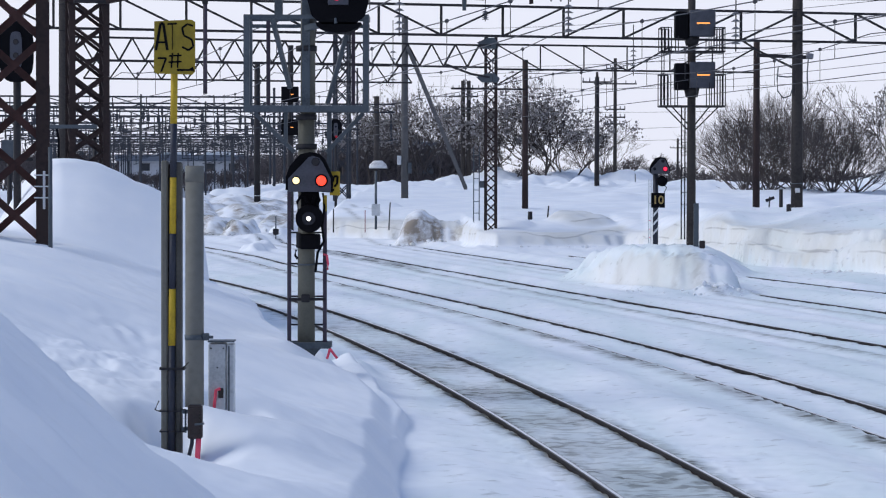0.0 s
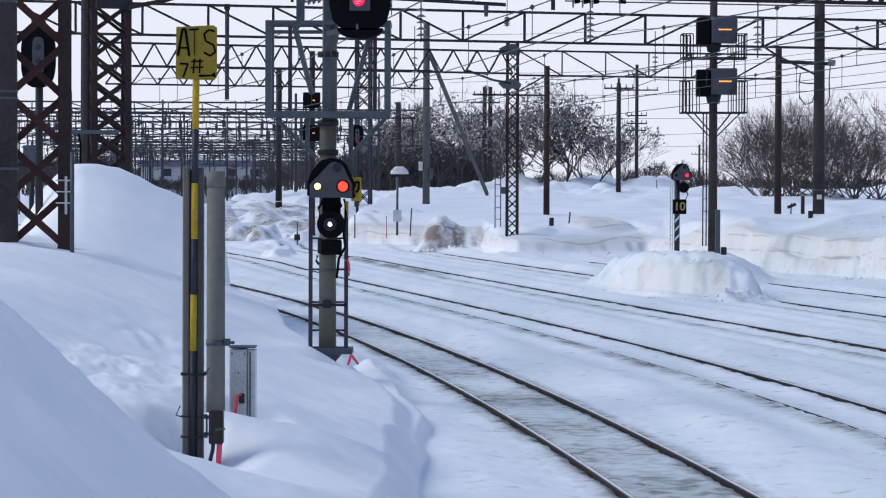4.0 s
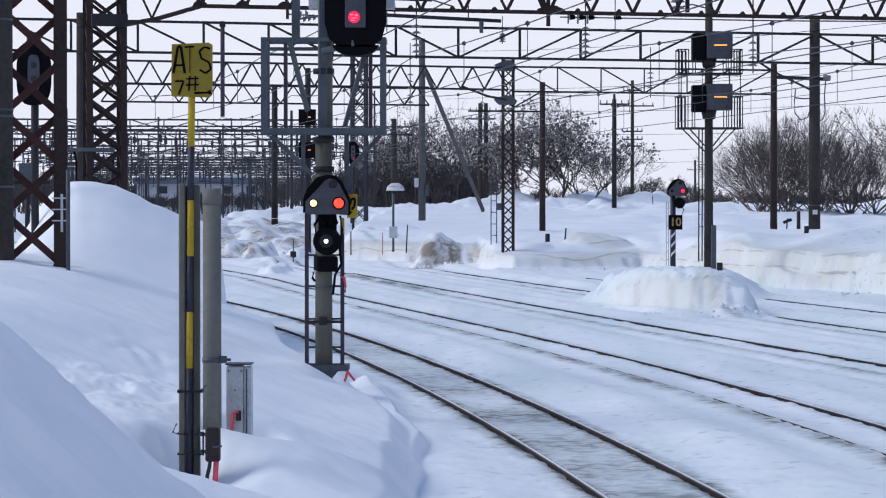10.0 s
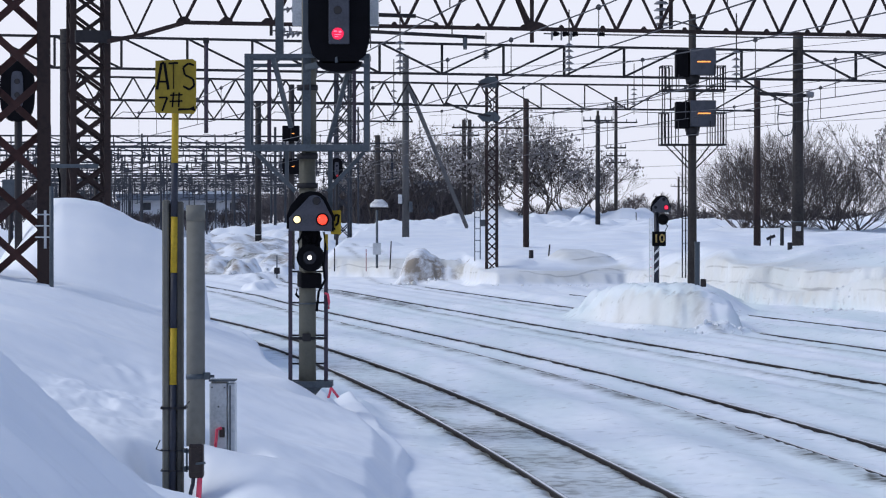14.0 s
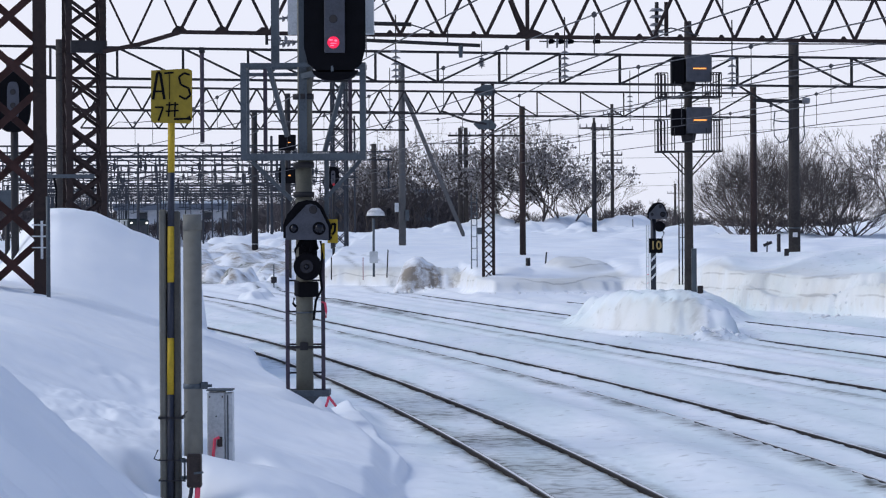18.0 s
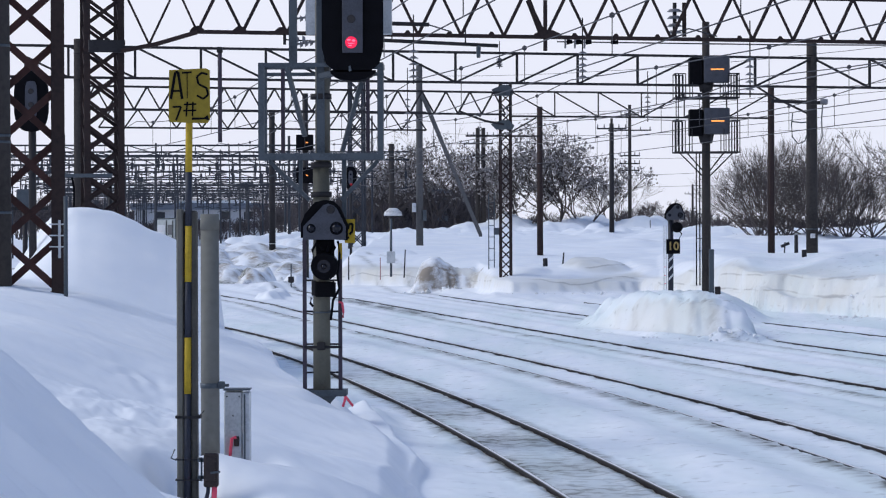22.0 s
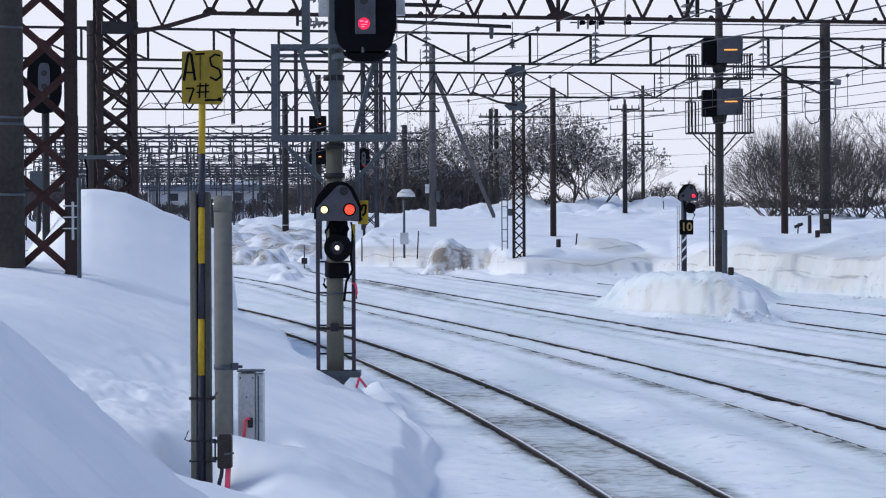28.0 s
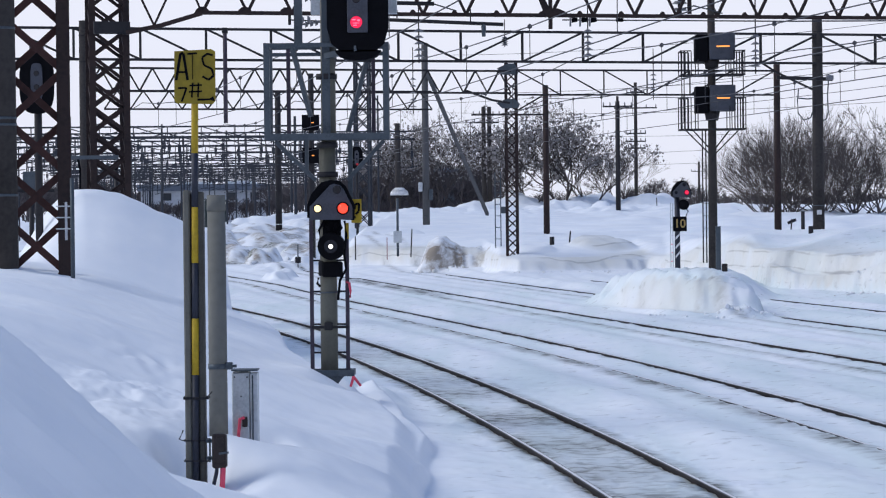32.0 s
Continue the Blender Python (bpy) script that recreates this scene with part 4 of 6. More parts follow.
# far gantries, one behind the other
FAR_GANTRIES = ((0.0345, -150, 560, 260, 242), (0.0385, -120, 700, 268, 254), (0.0425, -110, 545, 276, 262), (0.047, -90, 540, 289, 277),
                (0.0525, 0, 640, 299, 288), (0.0585, 20, 535, 311, 302), (0.062, 40, 525, 317, 308), (0.065, 60, 530, 321, 313), (0.069, 60, 520, 326, 318),
                (0.073, 80, 525, 330, 323), (0.078, 90, 515, 335, 328), (0.083, 100, 520, 338, 332), (0.095, 110, 515, 345, 340), (0.11, 120, 512, 352, 347))
for i, (k, xl, xr, yb, yt) in enumerate(FAR_GANTRIES):
    a, b = (xl - 784) * k, (xr - 784) * k
    zb, zt = 2.67 + (397 - yb) * k, 2.67 + (397 - yt) * k
    yy = 5200 * k
    beam = truss("far_gantry", (a, yy - 0.1 * (b - a)), (b, yy), zb, zt, 12 + (i % 3) * 3, "pratt" if i % 3 else "fr", FAR_STEEL, "distant grey gantry beam over the yard", 0.3, 0.07 + 0.7 * k, 0.05 + 0.35 * k, "far gantry beams", True, 1)
    rng = random.Random(i)
    bm = fresh()
    for j in range(20):
        t = rng.random()
        p = Vector(((b - a) * t, 0.1 * (b - a) * t, zb))
        drop = rng.uniform(0.6, 2.2)
        bar(bm, p, p - Vector((0, 0, drop)), 0.06 + 0.4 * k)
        bar(bm, p - Vector((0.35, 0, drop)), p - Vector((-0.35 - rng.random(), 0, drop - rng.uniform(0, 0.5))), 0.05 + 0.3 * k)
        bar(bm, p - Vector((0, 0, drop * 0.5 - 0.2)), p - Vector((0, 0, drop * 0.5 + 0.2)), 0.16 + 0.6 * k)
    tagged(part("fitting", bm, FAR_STEEL, beam), kind="stuff")
    for j, u in enumerate((0.12, 0.34, 0.58)):
        x = a + (b - a) * ((u + 0.037 * math.sin(7 * i + 3 * j)) % 1.0)
        y = yy - 0.1 * (b - x)
        pole("far_gantry_pole", x, y, 0.6, zt + 0.15 + 0.5 * (j % 2), 0.06 + 0.2 * k, 0.05 + 0.2 * k, FAR_STEEL, "distant gantry pole in the yard", "pole", "far gantry poles")


# ---- overhead wires ----
def wire_span(parent, name, a, b, sag, r, n=8):
    a, b = Vector(a), Vector(b)
    pts = []
    for i in range(n + 1):
        t = i / n
        p = a.lerp(b, t)
        p.z -= 4 * sag * t * (1 - t)
        pts.append(p)
    bm = fresh()
    chain(bm, pts, r, 4)
    part(name, bm, WIRE, parent)
    return pts


for rail in RAILS:
    line = base("overhead_line", 0, 0, 0, "overhead contact wire with droppers above a track", "wire", "overhead lines")
    ys = (20, 73, 99, 123, 140, 182, 222, 262)
    for y0, y1 in zip(ys, ys[1:]):
        x0, x1 = rail(y0) - 0.55, rail(y1) - 0.55
        cat = wire_span(line, "messenger_wire", (x0, y0, 6.45), (x1, y1, 6.45), 0.35, 0.0125, 6)
        wire_span(line, "contact_wire", (x0, y0, 5.45), (x1, y1, 5.45), 0.02, 0.011, 2)
        for p in cat[1:-1]:
            bm = fresh()
            tube(bm, p, (p.x, p.y, 5.45), 0.008, n=4)
            part("dropper", bm, WIRE, line)
            bm = fresh()
            bmesh.ops.create_icosphere(bm, subdivisions=1, radius=0.055, matrix=Matrix.Translation(p))
            part("clamp", bm, WIRE, line)


def insulator(x, y, z_top, length, label="string of grey porcelain insulators hanging from a beam", lean=0.0):
    ob = base("insulator_string", x, y, z_top, label, "insulator", "hanging insulators")
    bm = fresh()
    bar(bm, (0, 0, 0.5), (0, 0, -length), 0.03)
    part("rod", bm, DARK_STEEL, ob)
    for i in range(5):
        bm = fresh()
        z = -length * (0.35 + 0.13 * i)
        tube(bm, (0, 0, z + 0.06), (0, 0, z), 0.04, 0.13, n=10)
        part("disc", bm, PORCELAIN, ob)
    ob.rotation_euler = (0, lean, 0)
    return ob


def along_beam(x, x0, k0, x1, k1):
    """Depth ratio of a straight beam where it is seen across at x."""
    a, b, c = (x0 - 784) * k0, (x1 - 784) * k1, x - 784
    return k0 + (k1 - k0) * (c * k0 - a) / (b - a - c * (k1 - k0))


def on_first(x):
    return along_beam(x, 326, 0.01362, 1727, 0.01471)


def on_second(x):
    return along_beam(x, -23, 0.01939, 1808, 0.02174)


for x, plane, top, length in ((1007, on_first, 7.53, 1.15), (1303, on_first, 7.53, 1.45), (1122, on_second, 8.08, 1.37), (708, on_first, 7.53, 1.2), (697, on_second, 8.08, 1.9), (860, on_second, 9.1, 0.5)):
    insulator((x - 784) * plane(x), 5200 * plane(x), top, length)


def strain_set(x, plane, top, reach, label):
    """A short hanger with a level string of insulators that holds a wire."""
    k = plane(x)
    ob = base("strain_insulator", (x - 784) * k, 5200 * k, top, label, "insulator", "strain insulators")
    bm = fresh()
    bar(bm, (0, 0, 0.05), (0, 0, -0.28), 0.07)
    part("hanger", bm, DARK_STEEL, ob)
    for i in range(3):
        bm = fresh()
        tube(bm, (reach * (0.18 + 0.22 * i), 0, -0.16), (reach * (0.28 + 0.22 * i), 0, -0.16), 0.12, 0.05, n=10)
        part("disc", bm, PORCELAIN, ob)
    bm = fresh()
    bar(bm, (0, 0, -0.16), (reach * 1.7, 0, -0.22), 0.03)
    part("rod", bm, DARK_STEEL, ob)
    return ob


def beam_plates(name, label, xs, plane, z, w, h):
    """Riveted node plates along a beam, each a thing that hugs the lower chord."""
    for px in xs:
        k = plane(px)
        ob = base(name, (px - 784) * k, 5200 * k - 0.06, z, label, "plate", "node plates")
        bm = fresh()
        plate(bm, [(-w, -h * 0.4), (w, -h * 0.4), (w * 0.75, h * 0.4), (w * 0.3, h), (-w * 0.3, h), (-w * 0.75, h * 0.4)], -0.03, 0.03)
        part("plate", bm, RUST_STEEL, ob)


beam_plates("node_plate", "rust-brown riveted node plate on a warren beam", (326, 401, 475), on_first, 7.55, 0.2, 0.12)
beam_plates("node_plate", "small rust-brown node plate on a warren beam", (549, 624, 698, 772, 846, 993, 1066, 1139, 1211, 1284, 1356, 1428, 1500), on_first, 7.55, 0.09, 0.09)
beam_plates("splice_plate", "long dark splice plate under a warren beam", (945,), on_first, 7.56, 0.42, 0.14)
ob = base("drop_hanger", 2.214, 73.32 - 0.1, 7.55, "dark steel hanger at the beam's middle joint", "hanger")
bm = fresh()
bar(bm, (0, 0, 0.9), (0, 0, -0.36), 0.10)
part("bar", bm, RUST_STEEL, ob)
bm = fresh()
bar(bm, (-0.42, 0, 0.9), (-0.06, 0, -0.05), 0.13)
part("bar", bm, RUST_STEEL, ob)
# level tube below the first beam with a bottle insulator
ob = base("support_tube", -1.863, 72.28, 7.382, "dark steel tube slung below a gantry beam", "tube")
bm = fresh()
tube(bm, (-0.278, 0, 0.04), (2.891, 0, -0.125), 0.045, n=8)
part("tube", bm, DARK_STEEL, ob)
for px in (20, 150):
    bm = fresh()
    bar(bm, (px * 0.0139, 0, -px * 0.0006), (px * 0.0139, 0, 0.26), 0.03)
    part("hanger", bm, DARK_STEEL, ob)
bm = fresh()
tube(bm, (2.405, 0, -0.083), (2.405, 0, -0.167), 0.03, 0.06, n=12)
tube(bm, (2.405, 0, -0.167), (2.405, 0, -0.417), 0.06, 0.045, n=12)
part("bottle_insulator", bm, GALV, ob, "grey bottle-shaped insulator")
# second tube in front of the signal's cabinet side
ob = base("support_tube", -2.002, 72.28, 7.813, "short dark steel tube between beam bars", "tube")
bm = fresh()
tube(bm, (-0.417, 0, 0.03), (1.334, 0, -0.028), 0.05, n=8)
part("tube", bm, DARK_STEEL, ob)
bm = fresh()
chain(bm, [(1.223, 0, 0), (1.529, 0, -0.097), (1.876, 0, -0.208)], 0.018, 5)
part("stay", bm, WIRE, ob)


def tension_string(px, py, k, dx, slope, label):
    """Upright porcelain plates on a taut horizontal wire."""
    ob = base("tension_insulator", (px - 784) * k, 5200 * k, 2.67 + (397 - py) * k, label, "insulator", "strain insulators")
    for i in range(3):
        bm = fresh()
        tube(bm, (k * (13 + 17 * i), 0, -k * slope * (13 + 17 * i)), (k * (16 + 17 * i), 0, -k * slope * (16 + 17 * i)), 0.17, 0.17, n=14)
        part("disc", bm, PORCELAIN, ob)
        bm = fresh()
        tube(bm, (k * (17 + 17 * i), 0, -k * slope * (17 + 17 * i)), (k * (27 + 17 * i), 0, -k * slope * (27 + 17 * i)), 0.075, 0.05, n=10)
        part("cap", bm, BLACK, ob)
    bm = fresh()
    tube(bm, (k * 95, 0, -k * slope * 95), (k * 108, 0, -k * slope * 108), 0.05, n=8)
    part("turnbuckle", bm, BLACK, ob)
    bm = fresh()
    chain(bm, [(0, 0, 0), (k * dx * 0.5, 0, -k * slope * dx * 0.5 - 0.03), (k * dx, 0, -k * slope * dx)], 0.018, 5)
    part("wire", bm, WIRE, ob)
    return ob


tension_string(962, 60, .0144, 780, 0.012, "white porcelain tension string on a taut wire")
# stack of pale plates on a short post above the first beam's chord
ob = base("plate_insulator", 5.52, 74.36, 7.604, "stack of pale green porcelain plates inside a beam", "insulator")
for i, py in enumerate((46, 34, 20, 8)):
    bm = fresh()
    tube(bm, (0, 0, 0.744 - py * 0.0143), (0, 0, 0.815 - py * 0.0143), 0.20, 0.12, n=14)
    part("plate", bm, PORCELAIN, ob)
bm = fresh()
tube(bm, (0, 0, 0), (0, 0, 0.86), 0.05, n=8)
part("core", bm, DARK_STEEL, ob)
bm = fresh()
bar(bm, (0.243, 0, 0), (0.243, 0, 0.86), 0.10)
part("post", bm, RUST_STEEL, ob)
bm = fresh()
chain(bm, [(0, -0.05, 0.114), (0.357, -0.05, 0.2), (0.686, -0.05, 0.114), (1.073, -0.05, 0)], 0.018, 5)
part("jumper_wire", bm, WIRE, ob)
# bracket and cable loops at the gantry pole
ob = base("cable_bracket", 13.125, 108.68, 7.456, "steel bracket with hanging cable loops on a concrete pole", "bracket")
bm = fresh()
bar(bm, (-1.505, 0, 0.042), (0.543, 0, -0.042), 0.11, 0.13)
part("arm", bm, DARK_STEEL, ob)
bm = fresh()
tube(bm, (0.314, 0, 0.02), (0.585, 0, 0.0), 0.13, 0.10, n=10)
part("insulator", bm, PORCELAIN, ob)
for pts in (((-35, 20), (-37, 40), (-36, 62), (-26, 74), (-14, 70), (-10, 58)), ((18, 4), (16, 30), (17, 60), (14, 72), (8, 76)), ((-36, 35), (-20, 37), (-8, 36))):
    bm = fresh()
    chain(bm, [(a * 0.0209, -0.25, -b * 0.0209) for a, b in pts], 0.025, 5)
    part("cable", bm, GALV, ob)
bm = fresh()
box(bm, -0.209, -0.084, -0.3, -0.2, -1.463, 0.2, 0.02)
part("sleeve", bm, DARK_CONCRETE, ob)
# braces and lower tie beside the slim lattice mast
knee("knee_brace", ((2.171, 122.72, 6.8), (3.328, 122.72, 7.461)), DARK_STEEL, 0.06)
knee("lower_tie", ((0.378, 122.72, 6.706), (3.522, 123.76, 6.716)), DARK_STEEL, 0.07)
strain_set(480, on_first, 7.53, 0.7, "dark strain insulator set under the warren beam")

# feeder wires that cross the sky on the right
for i, (ya, yb, k0, k1) in enumerate(((120, 60, .05, .03), (188, 140, .05, .034), (222, 205, .055, .04), (262, 252, .06, .045), (300, 268, .06, .045), (318, 296, .065, .05), (240, 170, .05, .03), (205, 120, .06, .035))):
    line = base("feeder_wire", 0, 0, 0, "thin dark feeder wire strung between poles", "wire", "feeder wires")
    wire_span(line, "wire", ((760 - 784) * k0, 5200 * k0, 2.67 + (397 - ya) * k0), ((1640 - 784) * k1, 5200 * k1, 2.67 + (397 - yb) * k1), 0.5, 0.016)


# ---- the main signal ----
def main_signal():
    K = 0.0072
    X, Y = -1.728, 37.44

    def sx(px):
        return (px - 545) * K

    def sz(py):
        return (406.2 - py) * K + 2.67
    ob = base("main_signal", X, Y, 0, "tall signal post with a lit red lamp and working platform", "railway signal")
    bm = fresh()
    tube(bm, (0, 0, 0.1), (0, 0, sz(282)), 0.112, 0.105, n=20)
    part("lower_post", bm, POST_GREEN, ob, "olive grey round post")
    bm = fresh()
    tube(bm, (0.02, 0, sz(282)), (0.02, 0, 6.6), 0.095, 0.09, n=20)
    part("upper_post", bm, OLD_POST, ob, "grey round post")
    bm = fresh()
    bar(bm, (0.0, -0.09, sz(275)), (0.0, -0.09, 6.6), 0.10, 0.08)
    part("cable_duct", bm, GALV, ob, "grey cable duct")
    for z in (sz(286), sz(165), sz(338)):
        bm = fresh()
        tube(bm, (0, 0, z - 0.035), (0, 0, z + 0.035), 0.135, n=20)
        part("clamp", bm, DARK_STEEL, ob)
    # working platform with its railing
    y0, y1 = -0.30, 0.45
    for yy, w in ((y0, 0.075), (y1, 0.05)):
        mat = GALV
        for (ax, az), (bx, bz), ww in (((438, 272), (655, 272), w * 1.15), ((438, 111), (655, 111), w * 0.7), ((442, 277), (442, 108), w), ((651, 277), (651, 108), w)):
            bm = fresh()
            angle_bar(bm, (sx(ax), yy, sz(az)), (sx(bx), yy, sz(bz)), ww, 0.014)
            part("railing_bar", bm, mat, ob)
    for px in (474, 626):
        bm = fresh()
        bar(bm, (sx(px), y1, sz(277)), (sx(px), y1, sz(112)), 0.05)
        part("railing_bar", bm, PURPLE_BROWN, ob)
    for px in (441, 652):
        for py in (111, 272):
            bm = fresh()
            angle_bar(bm, (sx(px), y0, sz(py)), (sx(px), y1, sz(py)), 0.06)
            part("railing_bar", bm, GALV, ob)
    for py in (122,):
        bm = fresh()
        bar(bm, (sx(438), y1, sz(py)), (sx(655), y1, sz(py)), 0.045)
        part("railing_bar", bm, GALV, ob)
    for i in range(6):
        bm = fresh()
        yy = y0 + 0.05 + (y1 - y0 - 0.1) * i / 5
        bar(bm, (sx(446), yy, sz(270)), (sx(648), yy, sz(270)), 0.05, 0.02)
        part("floor_slat", bm, GALV, ob)
    for a, b, w in (((484, 112), (516, 235), 0.075), ((615, 140), (582, 262), 0.075), ((452, 278), (524, 348), 0.07), ((645, 278), (580, 348), 0.07), ((585, 277), (585, 415), 0.06), ((508, 277), (508, 330), 0.05)):
        bm = fresh()
        bar(bm, (sx(a[0]), 0.12, sz(a[1])), (sx(b[0]), 0.06, sz(b[1])), w, 0.05)
        part("brace", bm, GALV, ob)
    bm = fresh()
    bar(bm, (sx(492), 0.5, sz(110)), (sx(492), 0.5, 6.6), 0.105, 0.08)
    part("mast_pipe", bm, GALV, ob, "grey square upright")
    for py in (22, 68):
        bm = fresh()
        for i in range(4):
            tube(bm, (sx(505 + 9 * i), 0.5, sz(py - 1.5 * i)), (sx(510 + 9 * i), 0.5, sz(py - 1.5 * i)), 0.045, 0.02, n=8)
        bar(bm, (sx(497), 0.5, sz(py)), (sx(540), 0.5, sz(py - 6)), 0.025)
        part("insulator", bm, PORCELAIN, ob, "ribbed grey insulator")
    for px, w in ((530, 26), (662, 16)):
        bm = fresh()
        bar(bm, (sx(px), 0.3, sz(52)), (sx(px), 0.3, 5.9), w * K, 0.25)
        part("side_panel", bm, BOX_GREY, ob, "pale grey ribbed box behind the signal head")
    # colour light head: black plate, grey lamp strip, four lenses
    head = new("head")
    head.parent = ob
    head.location = (0.0, -0.38, 0.0)
    cx, bot, top = sx(603), sz(124), 6.35
    bm = fresh()
    w2 = 54 * K
    out = [(cx - w2 * 0.55, bot), (cx + w2 * 0.55, bot), (cx + w2 * 0.86, bot + 0.10), (cx + w2, bot + 0.30), (cx + w2, top - 0.3), (cx + w2 * 0.86, top - 0.1), (cx + w2 * 0.55, top),
           (cx - w2 * 0.55, top), (cx - w2 * 0.86, top - 0.1), (cx - w2, top - 0.3), (cx - w2, bot + 0.30), (cx - w2 * 0.86, bot + 0.10)]
    plate(bm, out, 0.0, 0.03)
    part("back_plate", bm, BLACK, head, "black oval plate")
    strip = 18 * K
    bm = fresh()
    box(bm, cx - strip - 0.0, cx + strip - 0.0, -0.05, 0.0, sz(91), top - 0.25, 0.008)
    part("lamp_strip", bm, FACE_GREY, head, "grey lamp strip")
    bm = fresh()
    plate(bm, [(cx + 0.29 * math.cos(math.pi * (1 + i / 10)), bot + 0.02 + 0.13 * math.sin(math.pi * (1 + i / 10))) for i in range(11)], 0.0, 0.3)
    part("bottom_hood", bm, BLACK, head)
    for i in range(4):
        z = sz(73 - 41 * i)
        lens(head, cx - 0.015, -0.052, z, 0.083 if i == 0 else 0.058, RED_GLOW if i == 0 else LENS_DARK, "glowing red lens" if i == 0 else "unlit dark lens", hood=False)
    for dx, dz, w, h in ((-0.03, 0.030, 0.05, 0.018), (0.03, 0.022, 0.04, 0.026), (0.0, -0.012, 0.085, 0.012), (-0.015, -0.040, 0.05, 0.014)):
        bm = fresh()
        plate(bm, [(cx - 0.015 + dx + a, sz(73) + dz + b) for a, b in oval(w, h, 12, 2.4)][::-1], -0.074, -0.066)
        part("lens_facet", bm, RED_CORE_GLOW, head, "bright facet of the red lens")
    bm = fresh()
    bar(bm, (0.0, 0.25, sz(130)), (cx, 0.03, sz(118)), 0.10, 0.07)
    part("bracket", bm, GALV, head)
    # shunting head
    shunt_head(ob, sx(552), -0.22, sz(418), 78 * K, 66 * K)
    # round lamp under it
    bm = fresh()
    tube(bm, (sx(551), -0.30, sz(465)), (sx(551), -0.05, sz(465)), 0.165, 0.18, n=24)
    part("round_lamp", bm, BLACK, ob, "black round lamp housing")
    bm = fresh()
    tube(bm, (sx(551), -0.315, sz(465)), (sx(551), -0.30, sz(465)), 0.085, n=20)
    part("lens", bm, LENS_DARK, ob, "dark round lens")
    flicker_ball(ob, (sx(551), -0.315, sz(465)), 0.029, COLD_GLOW)
    bm = fresh()
    box(bm, sx(534), sx(570), -0.2, 0.05, sz(519), sz(492), 0.02)
    part("junction_box", bm, BLACK, ob, "black cable box")
    bm = fresh()
    box(bm, sx(528), sx(536), -0.15, 0.05, sz(517), sz(490), 0.01)
    part("junction_box", bm, DARK_STEEL, ob, "small dark side box")
    for pts in (((575, 420), (578, 445), (574, 480), (577, 505), (566, 525), (562, 560)), ((540, 420), (530, 436), (532, 455)), ((566, 418), (570, 432), (560, 446)), ((528, 520), (526, 530), (531, 536)), ((541, 425), (548, 436)), ((560, 425), (556, 440))):
        bm = fresh()
        chain(bm, [(sx(a), -0.16, sz(b)) for a, b in pts], 0.016, 8)
        part("cable", bm, BLACK, ob, "black cable")
    bm = fresh()
    box(bm, sx(536), sx(568), -0.12, 0.0, sz(450), sz(418), 0.01)
    part("lamp_bracket", bm, BLACK, ob)
    # number plate
    bm = fresh()
    box(bm, sx(587), sx(605), -0.12, -0.10, sz(424), sz(382), 0.004)
    sign = part("plate", bm, YELLOW, ob, "yellow number plate")
    for pts in (((594, 391), (601, 390), (600, 404), (595, 409)), ((594, 391), (593, 400)), ((591, 415), (595, 414))):
        bm = fresh()
        for (ax, az), (bx, bz) in zip(pts, pts[1:]):
            bar(bm, (sx(ax), -0.125, sz(az)), (sx(bx), -0.125, sz(bz)), 0.006, 0.028)
        part("painted_stroke", bm, BLACK, sign)
    # ladder rails both sides, rungs and foot platform
    for px, mat in ((515, PURPLE_BROWN), (578, PURPLE_BROWN)):
        bm = fresh()
        bar(bm, (sx(px), -0.02, sz(692)), (sx(px), -0.02, sz(418 if px < 540 else 425)), 0.05, 0.035)
        part("ladder_rail", bm, mat, ob)
    bm = fresh()
    bar(bm, (sx(578), -0.045, sz(452)), (sx(578), -0.045, sz(424)), 0.053, 0.02)
    part("yellow_band", bm, YELLOW, ob)
    for py in (490, 545, 603, 653):
        bm = fresh()
        tube(bm, (sx(515), -0.02, sz(py)), (sx(578), -0.02, sz(py)), 0.012, n=8)
        part("rung", bm, DARK_STEEL, ob)
    bm = fresh()
    box(bm, sx(515), sx(580), -0.135, -0.105, sz(610), sz(605), 0.004)
    part("clamp_bar", bm, DARK_STEEL, ob)
    bm = fresh()
    box(bm, sx(537), sx(552), -0.15, -0.10, sz(613), sz(599), 0.01)
    part("clamp", bm, DARK_STEEL, ob)
    bm = fresh()
    tube(bm, (0, 0, sz(548)), (0, 0, sz(545)), 0.118, n=20)
    part("band", bm, GALV, ob)
    bm = fresh()
    box(bm, sx(511), sx(590), -0.24, -0.2, sz(694), sz(683), 0.004)
    box(bm, sx(511), sx(590), 0.16, 0.2, sz(694), sz(683), 0.004)
    for px in (515, 586):
        box(bm, sx(px - 3), sx(px + 3), -0.2, 0.16, sz(694), sz(683), 0.004)
    part("foot_platform", bm, GALV, ob, "grey steel foot platform")
    bm = fresh()
    plate(bm, [(sx(522), sz(694)), (sx(572), sz(694)), (sx(556), sz(712)), (sx(538), sz(712))], -0.13, 0.13)
    part("gusset", bm, GALV, ob)
    bm = fresh()
    chain(bm, [(sx(576), -0.08, sz(528)), (sx(582), -0.1, sz(530)), (sx(584), -0.1, sz(545)), (sx(583), -0.1, sz(556))], 0.016, 6)
    part("tape", bm, PINK, ob, "pink marker tape loop")
    for pts in (((588, 694), (586, 703), (583, 712)), ((588, 694), (594, 702), (601, 711))):
        bm = fresh()
        chain(bm, [(sx(a), -0.24, sz(b)) for a, b in pts], 0.018, 6)
        part("tape", bm, PINK, ob, "pink marker tape")
    return ob


LAMPS = []


